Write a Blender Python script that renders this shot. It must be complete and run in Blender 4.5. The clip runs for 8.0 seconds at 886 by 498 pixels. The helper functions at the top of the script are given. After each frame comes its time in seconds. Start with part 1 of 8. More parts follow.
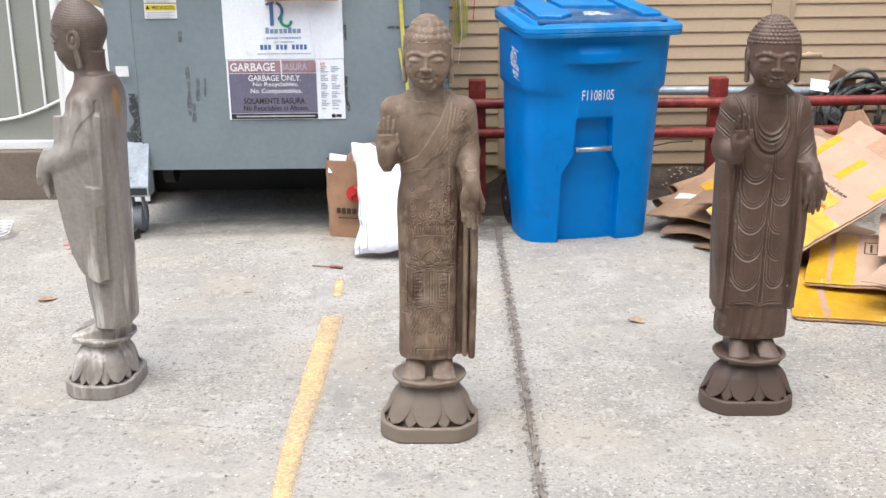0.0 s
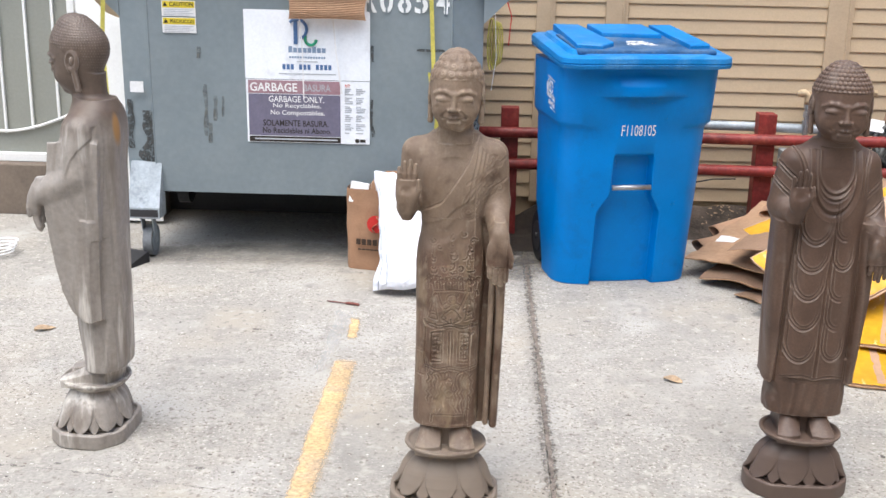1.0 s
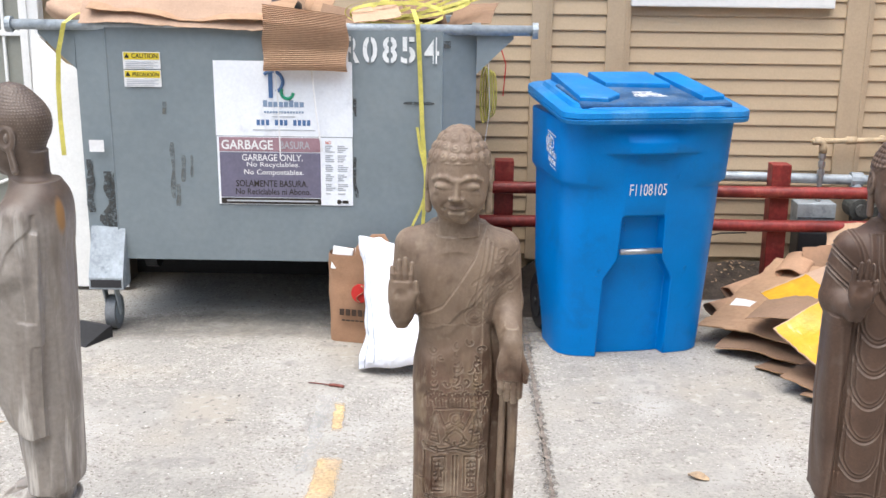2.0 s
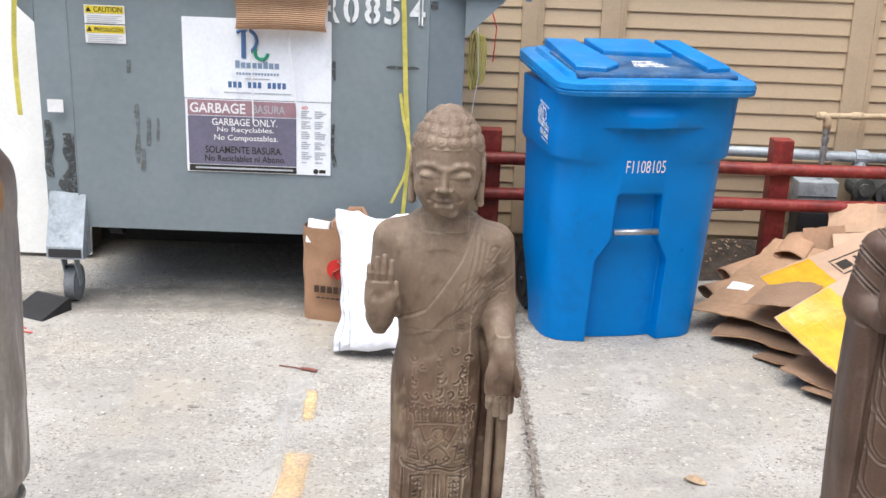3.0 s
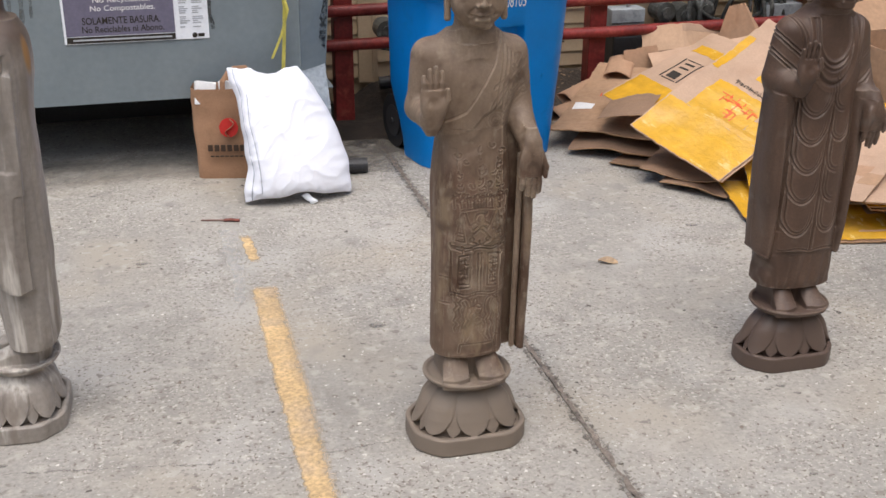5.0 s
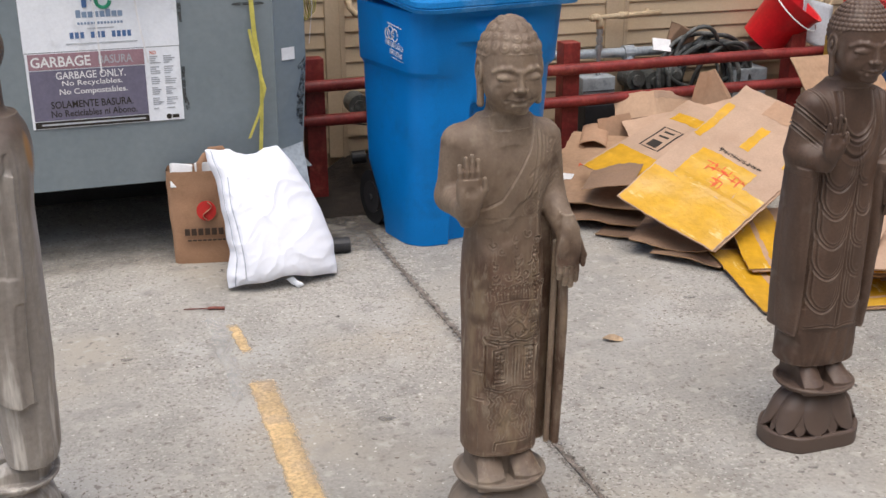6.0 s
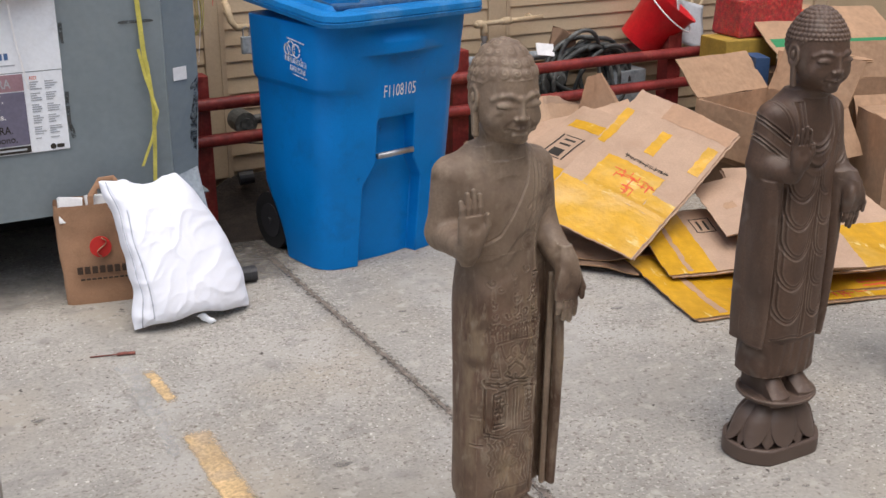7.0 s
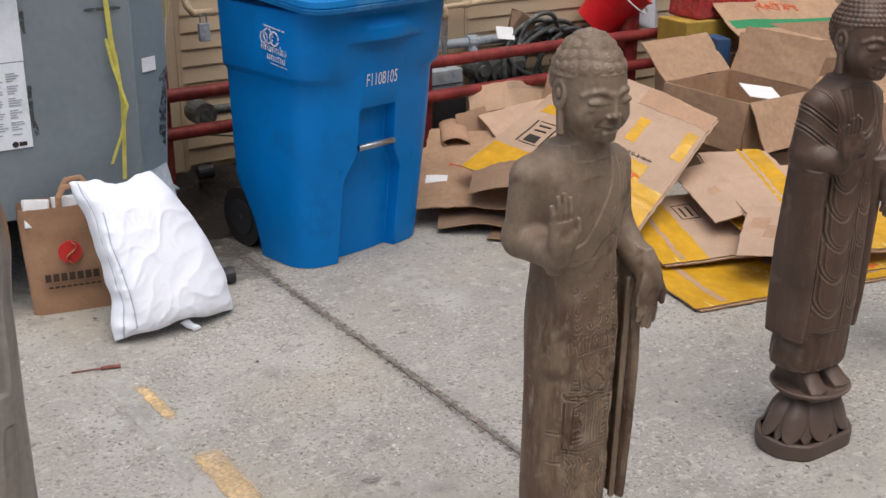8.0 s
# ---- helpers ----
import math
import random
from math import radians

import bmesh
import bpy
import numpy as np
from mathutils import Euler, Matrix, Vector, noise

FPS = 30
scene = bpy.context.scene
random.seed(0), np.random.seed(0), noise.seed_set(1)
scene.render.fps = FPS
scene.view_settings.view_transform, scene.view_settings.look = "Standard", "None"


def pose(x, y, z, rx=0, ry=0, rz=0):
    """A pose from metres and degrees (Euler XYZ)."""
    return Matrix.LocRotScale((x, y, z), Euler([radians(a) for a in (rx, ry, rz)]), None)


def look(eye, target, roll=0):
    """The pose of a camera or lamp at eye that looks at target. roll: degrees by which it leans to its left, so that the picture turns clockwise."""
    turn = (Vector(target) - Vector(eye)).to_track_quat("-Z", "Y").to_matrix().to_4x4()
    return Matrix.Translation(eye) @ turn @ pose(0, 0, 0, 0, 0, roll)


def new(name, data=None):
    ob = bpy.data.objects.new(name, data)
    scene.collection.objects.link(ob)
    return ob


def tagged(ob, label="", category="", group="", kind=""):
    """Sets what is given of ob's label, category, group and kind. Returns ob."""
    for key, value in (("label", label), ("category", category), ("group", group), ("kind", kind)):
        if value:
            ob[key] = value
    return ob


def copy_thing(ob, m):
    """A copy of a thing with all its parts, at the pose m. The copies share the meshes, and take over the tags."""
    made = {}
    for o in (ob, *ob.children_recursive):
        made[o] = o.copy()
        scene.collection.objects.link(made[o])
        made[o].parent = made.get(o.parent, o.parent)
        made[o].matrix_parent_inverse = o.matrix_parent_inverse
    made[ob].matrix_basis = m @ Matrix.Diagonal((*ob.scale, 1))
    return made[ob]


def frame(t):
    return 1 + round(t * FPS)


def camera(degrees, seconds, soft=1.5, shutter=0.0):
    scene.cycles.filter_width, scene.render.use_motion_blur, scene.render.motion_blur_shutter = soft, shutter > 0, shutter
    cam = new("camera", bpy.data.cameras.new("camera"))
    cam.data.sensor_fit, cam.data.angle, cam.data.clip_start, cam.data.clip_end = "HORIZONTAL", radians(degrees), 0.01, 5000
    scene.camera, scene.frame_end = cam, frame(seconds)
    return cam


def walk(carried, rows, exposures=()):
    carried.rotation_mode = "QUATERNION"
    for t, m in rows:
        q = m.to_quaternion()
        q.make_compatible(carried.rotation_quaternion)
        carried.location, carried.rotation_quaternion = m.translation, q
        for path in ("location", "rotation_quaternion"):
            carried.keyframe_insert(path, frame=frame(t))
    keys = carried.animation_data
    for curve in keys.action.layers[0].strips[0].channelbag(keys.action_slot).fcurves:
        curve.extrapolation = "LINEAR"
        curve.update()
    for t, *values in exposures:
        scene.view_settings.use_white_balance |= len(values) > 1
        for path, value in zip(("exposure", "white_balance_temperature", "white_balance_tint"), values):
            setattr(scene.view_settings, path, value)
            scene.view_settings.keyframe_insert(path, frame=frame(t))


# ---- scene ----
cam = camera(43.1, 8.0)
PATH = [
    (0, (0.134, 0.038, 1.58), (0.123, 1.955, 1.01), -0.6),
    (0.5, (0.159, 0.181, 1.602), (0.125, 2.105, 1.056), 0.2),
    (1, (0.14, 0.387, 1.611), (0.081, 2.308, 1.058), 1.2),
    (1.5, (0.06, 0.625, 1.654), (0.047, 2.562, 1.156), 0.2),
    (2.8, (0.109, 1.166, 1.675), (0.06, 3.085, 1.111), 1.8),
    (3, (0.061, 1.184, 1.672), (0.073, 3.097, 1.089), 2.2),
    (3.5, (-0.144, 1.163, 1.676), (-0.002, 3.054, 1.041), -0.5),
    (4, (-0.333, 1.01, 1.636), (-0.082, 2.868, 0.941), 0.6),
    (4.2, (-0.395, 0.931, 1.631), (-0.11, 2.767, 0.891), 0.2),
    (5.3, (-0.772, 0.841, 1.632), (-0.235, 2.604, 0.855), 0.5),
    (5.5, (-0.814, 0.874, 1.637), (-0.261, 2.64, 0.878), 0.3),
    (6, (-0.865, 1.062, 1.654), (-0.25, 2.84, 0.976), -0.2),
    (6.5, (-0.933, 1.227, 1.656), (-0.31, 2.996, 0.963), 1.0),
    (7, (-1.124, 1.393, 1.679), (-0.225, 3.044, 0.998), -0.2),
    (7.5, (-1.25, 1.58, 1.669), (-0.232, 3.158, 0.982), -0.7),
    (8, (-1.351, 1.741, 1.673), (-0.296, 3.282, 0.959), 0.3),
]
walk(cam, [(t, look(eye, target, roll)) for t, eye, target, roll in PATH],
     exposures=[(0, 0.88, 6300, 8), (1.5, 0.92, 6300, 8), (3, 0.90, 6350, 8), (3.5, 0.76, 6400, 9), (4, 0.43, 6520, 10), (5.5, 0.31, 6560, 10), (7, 0.19, 6540, 10), (8, 0.09, 6500, 9)])


# ---- world, sun and sky ----
world = bpy.data.worlds.new("overcast_sky")
world.use_nodes = True
wn = world.node_tree.nodes
sky = wn.new("ShaderNodeTexSky")
sky.sky_type = 'NISHITA'
sky.sun_disc = False
sky.sun_elevation = radians(74)
sky.sun_rotation = radians(200)
sky.air_density, sky.dust_density, sky.ozone_density = 1.0, 4.0, 1.0
wn["Background"].inputs["Strength"].default_value = 0.15
world.node_tree.links.new(sky.outputs["Color"], wn["Background"].inputs["Color"])
scene.world = world
sun = new("sun", bpy.data.lights.new("sun", 'SUN'))
sun.data.energy, sun.data.angle, sun.data.color = 1.75, radians(60), (1.0, 0.985, 0.965)
sun.matrix_world = look((-0.9, 1.0, 8.0), (0.2, 4.2, 0.0))


# ---- materials ----
def mat(name, color, rough=0.75, metal=0.0, var=0.12, big=3.0, fine=70.0, bump=0.15, depth=0.002, second=None, amount=0.5, second_scale=5.0,
        stretch=(1, 1, 1), speck=None, speck_scale=160.0, speck_size=0.25, random_tone=0.0, spec=0.4, edge=None, edge_at=(0.525, 0.66), below=None, coat_min=0.0, pits=(), streaks=(), blot=None):
    """A surface with variation at two scales, an optional second tone in patches, optional specks and fine relief."""
    m = bpy.data.materials.new(name)
    m.use_nodes = True
    nt = m.node_tree
    n, l = nt.nodes, nt.links
    b = n["Principled BSDF"]
    tc = n.new("ShaderNodeTexCoord")
    mp = n.new("ShaderNodeMapping")
    mp.inputs["Scale"].default_value = stretch
    l.new(tc.outputs["Object"], mp.inputs["Vector"])

    def noise_node(scale, detail=5.0, rough_=0.6, plain=False):
        q = n.new("ShaderNodeTexNoise")
        q.inputs["Scale"].default_value, q.inputs["Detail"].default_value, q.inputs["Roughness"].default_value = scale, detail, rough_
        l.new(tc.outputs["Object"] if plain else mp.outputs["Vector"], q.inputs["Vector"])
        return q

    def mix(a, c, f, kind='MIX'):
        q = n.new("ShaderNodeMix")
        q.data_type, q.blend_type = 'RGBA', kind
        for value, socket in ((f, q.inputs[0]), (a, q.inputs[6]), (c, q.inputs[7])):
            if hasattr(value, "links"):
                l.new(value, socket)
            else:
                socket.default_value = value if socket is q.inputs[0] else (*value, 1)
        return q.outputs[2]

    def ramp(src, lo, hi, least=0.0):
        q = n.new("ShaderNodeMapRange")
        q.inputs["To Min"].default_value = least
        q.inputs["From Min"].default_value, q.inputs["From Max"].default_value = lo, hi
        l.new(src, q.inputs["Value"])
        return q.outputs["Result"]

    col = color
    nb, nf = noise_node(big), noise_node(fine, 4.0, 0.6, True)
    dark, light = tuple(c * (1 - 1.6 * var) for c in color), tuple(min(1, c * (1 + 1.6 * var)) for c in color)
    col = mix(dark, light, ramp(nb.outputs["Fac"], 0.3, 0.7))
    if second:
        ns = noise_node(second_scale, 6.0, 0.65)
        cover = ramp(ns.outputs["Fac"], 0.62 - 0.3 * amount, 0.78 - 0.22 * amount)
        if below:
            # the second coat ends at a ragged line
            sz = n.new("ShaderNodeSeparateXYZ")
            l.new(tc.outputs["Object"], sz.inputs[0])
            ad = n.new("ShaderNodeMath")
            ad.operation = 'MULTIPLY_ADD'
            l.new(nb.outputs["Fac"], ad.inputs[0])
            ad.inputs[1].default_value = 0.10
            l.new(sz.outputs["Z"], ad.inputs[2])
            ml = n.new("ShaderNodeMath")
            ml.operation = 'MULTIPLY'
            l.new(cover, ml.inputs[0])
            coat = ramp(ad.outputs[0], below + 0.08, below, coat_min)
            l.new(coat, ml.inputs[1])
            cover = ml.outputs[0]
        col = mix(col, second, cover)
    if edge:
        # rubbed bright on the raised edges
        ge = n.new("ShaderNodeNewGeometry")
        col = mix(col, edge, ramp(ge.outputs["Pointiness"], *edge_at))
    g = n.new("ShaderNodeMapRange")
    g.inputs["From Min"].default_value, g.inputs["From Max"].default_value = 0.25, 0.75
    g.inputs["To Min"].default_value, g.inputs["To Max"].default_value = 1 - 1.3 * var, 1 + 1.3 * var
    l.new(nf.outputs["Fac"], g.inputs["Value"])
    hs = n.new("ShaderNodeHueSaturation")
    l.new(col, hs.inputs["Color"])
    l.new(g.outputs["Result"], hs.inputs["Value"])
    col = hs.outputs["Color"]
    if speck:
        vo = n.new("ShaderNodeTexVoronoi")
        vo.inputs["Scale"].default_value = speck_scale
        l.new(mp.outputs["Vector"], vo.inputs["Vector"])
        sp = ramp(vo.outputs["Distance"], speck_size, speck_size * 0.6)
        tone = n.new("ShaderNodeSeparateColor")
        l.new(vo.outputs["Color"], tone.inputs[0])
        sc = mix(tuple(c * 0.45 for c in speck), speck, tone.outputs[0])
        gate = n.new("ShaderNodeMath")
        gate.operation = 'MULTIPLY'
        l.new(sp, gate.inputs[0])
        l.new(ramp(tone.outputs[1], 0.45, 0.6), gate.inputs[1])
        col = mix(col, sc, gate.outputs[0])
    for tone_, scale_, lo_, hi_ in streaks:
        cover = ramp(noise_node(scale_, 4.0, 0.6).outputs["Fac"], lo_, hi_)
        if below:
            ml = n.new("ShaderNodeMath")
            ml.operation = 'MULTIPLY'
            l.new(cover, ml.inputs[0])
            l.new(coat, ml.inputs[1])
            cover = ml.outputs[0]
        col = mix(col, tone_, cover)
    for tone_, scale_, lo_, hi_, *where in pits:
        cover = ramp(noise_node(scale_, 2.0, 0.5, True).outputs["Fac"], lo_, hi_)
        if where:
            # thick in some patches, rare in others
            ml = n.new("ShaderNodeMath")
            ml.operation = 'MULTIPLY'
            l.new(cover, ml.inputs[0])
            l.new(ramp(noise_node(where[0], 3.0, 0.6, True).outputs["Fac"], where[1], where[2]), ml.inputs[1])
            cover = ml.outputs[0]
        col = mix(col, tone_, cover)
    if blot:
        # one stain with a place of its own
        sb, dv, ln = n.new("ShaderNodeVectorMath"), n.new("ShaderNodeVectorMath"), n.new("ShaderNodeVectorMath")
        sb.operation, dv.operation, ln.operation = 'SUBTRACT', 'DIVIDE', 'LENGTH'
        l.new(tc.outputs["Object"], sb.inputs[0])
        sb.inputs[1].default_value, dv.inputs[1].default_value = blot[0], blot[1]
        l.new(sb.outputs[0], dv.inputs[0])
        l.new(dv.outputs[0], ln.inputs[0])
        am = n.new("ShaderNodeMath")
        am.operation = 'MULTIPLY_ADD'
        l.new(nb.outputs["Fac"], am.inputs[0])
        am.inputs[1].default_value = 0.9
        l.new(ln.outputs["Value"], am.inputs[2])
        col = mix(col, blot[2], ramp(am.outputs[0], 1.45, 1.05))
    if random_tone:
        oi = n.new("ShaderNodeObjectInfo")
        rt = n.new("ShaderNodeMapRange")
        rt.inputs["To Min"].default_value, rt.inputs["To Max"].default_value = 1 - random_tone, 1 + random_tone
        l.new(oi.outputs["Random"], rt.inputs["Value"])
        h2 = n.new("ShaderNodeHueSaturation")
        l.new(col, h2.inputs["Color"])
        l.new(rt.outputs["Result"], h2.inputs["Value"])
        col = h2.outputs["Color"]
    if hasattr(col, "links"):
        l.new(col, b.inputs["Base Color"])
    else:
        b.inputs["Base Color"].default_value = (*col, 1)
    b.inputs["Metallic"].default_value = metal
    b.inputs["Specular IOR Level"].default_value = spec
    rr = n.new("ShaderNodeMapRange")
    rr.inputs["To Min"].default_value, rr.inputs["To Max"].default_value = max(0.05, rough - 0.12), min(1, rough + 0.12)
    l.new(nb.outputs["Fac"], rr.inputs["Value"])
    l.new(rr.outputs["Result"], b.inputs["Roughness"])
    if bump:
        bp = n.new("ShaderNodeBump")
        bp.inputs["Strength"].default_value, bp.inputs["Distance"].default_value = bump, depth
        l.new(nf.outputs["Fac"], bp.inputs["Height"])
        l.new(bp.outputs["Normal"], b.inputs["Normal"])
    return m


def worn(m, low, high, scale=25.0, fading=0.0):
    """Lets the ground show through a thin coat of paint where it has flaked away; fading thins it out toward its rims."""
    nt = m.node_tree
    n, l = nt.nodes, nt.links
    tc = n.new("ShaderNodeTexCoord")
    q = n.new("ShaderNodeTexNoise")
    q.inputs["Scale"].default_value, q.inputs["Detail"].default_value, q.inputs["Roughness"].default_value = scale, 8.0, 0.72
    l.new(tc.outputs["Object"], q.inputs["Vector"])
    value = q.outputs["Fac"]
    if fading:
        at = n.new("ShaderNodeAttribute")
        at.attribute_name = "cover"
        ma = n.new("ShaderNodeMath")
        ma.operation = 'MULTIPLY_ADD'
        l.new(at.outputs["Fac"], ma.inputs[0])
        ma.inputs[1].default_value = fading
        l.new(value, ma.inputs[2])
        value = ma.outputs[0]
    r = n.new("ShaderNodeMapRange")
    r.inputs["From Min"].default_value, r.inputs["From Max"].default_value = low + fading, high + fading
    l.new(value, r.inputs["Value"])
    l.new(r.outputs["Result"], n["Principled BSDF"].inputs["Alpha"])
    return m


M_CONCRETE = mat("concrete", (0.355, 0.336, 0.302), 0.9, var=0.15, big=2.2, fine=75, bump=0.8, depth=0.004, second=(0.270, 0.255, 0.230), amount=0.55, second_scale=1.1, spec=0.2,
                 pits=(((0.375, 0.340, 0.285), 1.7, 0.50, 0.72), ((0.43, 0.415, 0.385), 2.9, 0.54, 0.78), ((0.25, 0.238, 0.218), 5.2, 0.60, 0.76), ((0.41, 0.385, 0.345), 19, 0.56, 0.70),
                       ((0.235, 0.215, 0.190), 33, 0.60, 0.70), ((0.47, 0.445, 0.40), 62, 0.585, 0.66, 1.5, 0.40, 0.56), ((0.185, 0.160, 0.135), 84, 0.605, 0.655, 1.5, 0.36, 0.54), ((0.165, 0.135, 0.110), 52, 0.665, 0.70, 2.1, 0.38, 0.56),
                       ((0.66, 0.63, 0.58), 57, 0.685, 0.71, 1.9, 0.38, 0.56), ((0.10, 0.088, 0.078), 27, 0.725, 0.75), ((0.55, 0.52, 0.47), 118, 0.66, 0.70, 1.5, 0.36, 0.52)))
M_YELLOW_PAINT = worn(mat("road_paint_yellow", (0.66, 0.465, 0.24), 0.85, var=0.12, big=6, fine=90, second=(0.56, 0.42, 0.27), amount=0.5, second_scale=7), 0.10, 0.62, 70, 0.55)
M_YELLOW_FAINT = worn(mat("road_paint_faint", (0.58, 0.44, 0.27), 0.85, var=0.12, big=6, fine=90), 0.40, 0.90, 60, 0.4)
M_WHITE_PAINT = worn(mat("old_white_paint", (0.56, 0.55, 0.52), 0.85, var=0.08), 0.33, 0.90, 14, 0.4)
M_JOINT = mat("joint_dirt", (0.19, 0.16, 0.135), 0.95, var=0.3, big=20, fine=140, bump=0.6, depth=0.006)
M_JOINT_EDGE = worn(mat("joint_grime", (0.200, 0.175, 0.150), 0.95, var=0.3, big=20, fine=140, bump=0.5, depth=0.004), 0.44, 0.62, 34, 0.25)
M_CRACK = worn(mat("crack_dirt", (0.23, 0.21, 0.185), 0.95, var=0.25, big=20, fine=140), 0.44, 0.74, 30)
M_STAIN = worn(mat("oil_stain", (0.20, 0.185, 0.17), 0.8, var=0.2, big=20), 0.38, 0.70, 24)
M_GRIME_SHADE = worn(mat("dark_grime_and_shade", (0.13, 0.118, 0.105), 0.9, var=0.25, big=6, fine=90), 0.30, 0.72, 7, 0.35)
M_GRIME_SHADE_SOFT = worn(mat("faint_grime_and_shade", (0.215, 0.198, 0.178), 0.9, var=0.2, big=6, fine=90), 0.20, 0.95, 4, 0.35)
# darker copy of the dirt, with the shade of the nook in its colour
M_DIRT_SHADE = mat("dirt_in_shade", (0.024, 0.018, 0.014), 0.9, var=0.35, big=9, fine=90, bump=0.8, depth=0.012, second=(0.050, 0.036, 0.027), amount=0.35, second_scale=14)
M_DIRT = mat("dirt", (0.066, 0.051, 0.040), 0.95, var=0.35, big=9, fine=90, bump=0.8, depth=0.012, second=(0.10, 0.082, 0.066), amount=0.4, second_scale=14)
M_SIDING = mat("beige_siding", (0.50, 0.385, 0.255), 0.6, var=0.05, big=2, fine=90, bump=0.08, random_tone=0.05, stretch=(0.3, 1, 1))
M_TRIM = mat("beige_trim", (0.46, 0.355, 0.24), 0.6, var=0.05, big=3, fine=80, bump=0.08)
M_WALLBACK = mat("wall_sheathing", (0.40, 0.31, 0.20), 0.8, var=0.05)
M_WHITE_TRIM = mat("white_trim", (0.78, 0.78, 0.76), 0.45, var=0.04)
M_RED_PAINT = mat("red_oxide_paint", (0.20, 0.025, 0.022), 0.5, var=0.22, big=8, fine=60, bump=0.25, second=(0.30, 0.07, 0.05), amount=0.3, second_scale=11)
M_BLUE = mat("blue_plastic", (0.0, 0.185, 0.56), 0.42, spec=0.18, var=0.07, big=3, fine=220, bump=0.12, depth=0.001, second=(0.004, 0.145, 0.43), amount=0.2, second_scale=5)
M_BLUE_LID = mat("blue_lid_plastic", (0.004, 0.17, 0.46), 0.5, spec=0.3, var=0.12, big=5, fine=120, bump=0.15, depth=0.001, second=(0.06, 0.23, 0.48), amount=0.4, second_scale=6)
M_LID_SCUFF = mat("scuffed_lid", (0.02, 0.085, 0.20), 0.55, var=0.2, big=9, fine=90, second=(0.10, 0.16, 0.25), amount=0.5, second_scale=12)
M_WORN_WHITE = worn(mat("worn_white_print", (0.72, 0.74, 0.77), 0.6, var=0.05), 0.36, 0.56, 45)
M_BLUE_SCUFF_SHADE = worn(mat("dark_scuff_and_shade", (0.006, 0.05, 0.15), 0.6, var=0.2), 0.40, 1.0, 40, 0.5)
M_GREY = mat("grey_steel_paint", (0.195, 0.232, 0.25), 0.42, var=0.05, big=2.2, fine=35, bump=0.08, second=(0.215, 0.25, 0.265), amount=0.4, second_scale=2.5)
M_GREY_LIGHT = mat("bare_worn_steel", (0.36, 0.40, 0.43), 0.45, metal=0.2, var=0.12, big=12, fine=60, second=(0.20, 0.23, 0.25), amount=0.35, second_scale=16)
M_SCRAPE = worn(mat("scraped_primer", (0.05, 0.052, 0.05), 0.6, var=0.3, big=20), 0.40, 0.54, 36)
M_SCRAPE_BLACK = worn(mat("bare_black_primer", (0.022, 0.023, 0.024), 0.6, var=0.3, big=20), 0.40, 0.60, 55)
M_RUB = worn(mat("rubbed_paint", (0.135, 0.14, 0.13), 0.6, var=0.3, big=20, second=(0.08, 0.082, 0.075), amount=0.4, second_scale=25), 0.36, 0.70, 26)
M_GALV = mat("galvanised_steel", (0.40, 0.41, 0.42), 0.4, metal=0.8, var=0.12, big=15)
M_BLACK = mat("black_rubber", (0.018, 0.018, 0.02), 0.6, var=0.2, big=10)
M_DARK = mat("dark_plastic_and_shade", (0.03, 0.03, 0.033), 0.45, var=0.15)
M_WHEEL = mat("grey_wheel", (0.16, 0.17, 0.18), 0.6, var=0.15)
M_KRAFT = mat("kraft_card", (0.400, 0.252, 0.155), 0.85, var=0.09, big=5, fine=40, bump=0.25, depth=0.003, second=(0.325, 0.200, 0.122), amount=0.5, second_scale=4, random_tone=0.10)
M_KRAFT_PALE = mat("pale_kraft_card", (0.462, 0.316, 0.222), 0.85, var=0.07, big=5, fine=120, bump=0.12, second=(0.400, 0.262, 0.178), amount=0.35, second_scale=4, random_tone=0.06)
M_KRAFT_ORANGE = mat("orange_kraft_card", (0.425, 0.262, 0.165), 0.85, var=0.08, big=5, fine=50, bump=0.2, second=(0.36, 0.215, 0.132), amount=0.4, second_scale=5, random_tone=0.05)
M_KRAFT_RIB = mat("ribbed_kraft_card", (0.53, 0.355, 0.235), 0.85, var=0.06, big=5, fine=60, bump=0.12)
M_RUBBISH = mat("dark_rubbish", (0.060, 0.050, 0.042), 0.8, var=0.35, big=12, fine=60, bump=0.6, depth=0.01, second=(0.15, 0.11, 0.075), amount=0.4, second_scale=15)
M_KRAFT_DARK = mat("brown_card", (0.265, 0.168, 0.108), 0.88, var=0.10, big=6, fine=120, bump=0.15, random_tone=0.15)
M_CORR = mat("card_edge", (0.36, 0.22, 0.12), 0.9, var=0.2, big=60, fine=300)
M_TAPE = mat("yellow_tape", (0.60, 0.325, 0.020), 0.22, var=0.10, big=9, fine=26, bump=0.5, depth=0.006, second=(0.60, 0.38, 0.08), amount=0.45, second_scale=4, stretch=(1, 0.3, 1), spec=0.5,
             streaks=(((0.50, 0.265, 0.020), 6, 0.52, 0.72), ((0.72, 0.54, 0.20), 24, 0.62, 0.70)))
M_RED_INK = mat("red_ink", (0.62, 0.09, 0.03), 0.8, var=0.1)
M_BLACK_INK = mat("black_ink", (0.03, 0.025, 0.02), 0.8, var=0.1)
M_GREEN_INK = mat("green_ink", (0.03, 0.22, 0.09), 0.75, var=0.1)
M_LABEL = mat("white_label", (0.76, 0.76, 0.76), 0.6, var=0.05, big=12)
M_SIGN = mat("white_sign_vinyl", (0.82, 0.85, 0.89), 0.35, var=0.04, big=4, second=(0.60, 0.62, 0.65), amount=0.15, second_scale=5)
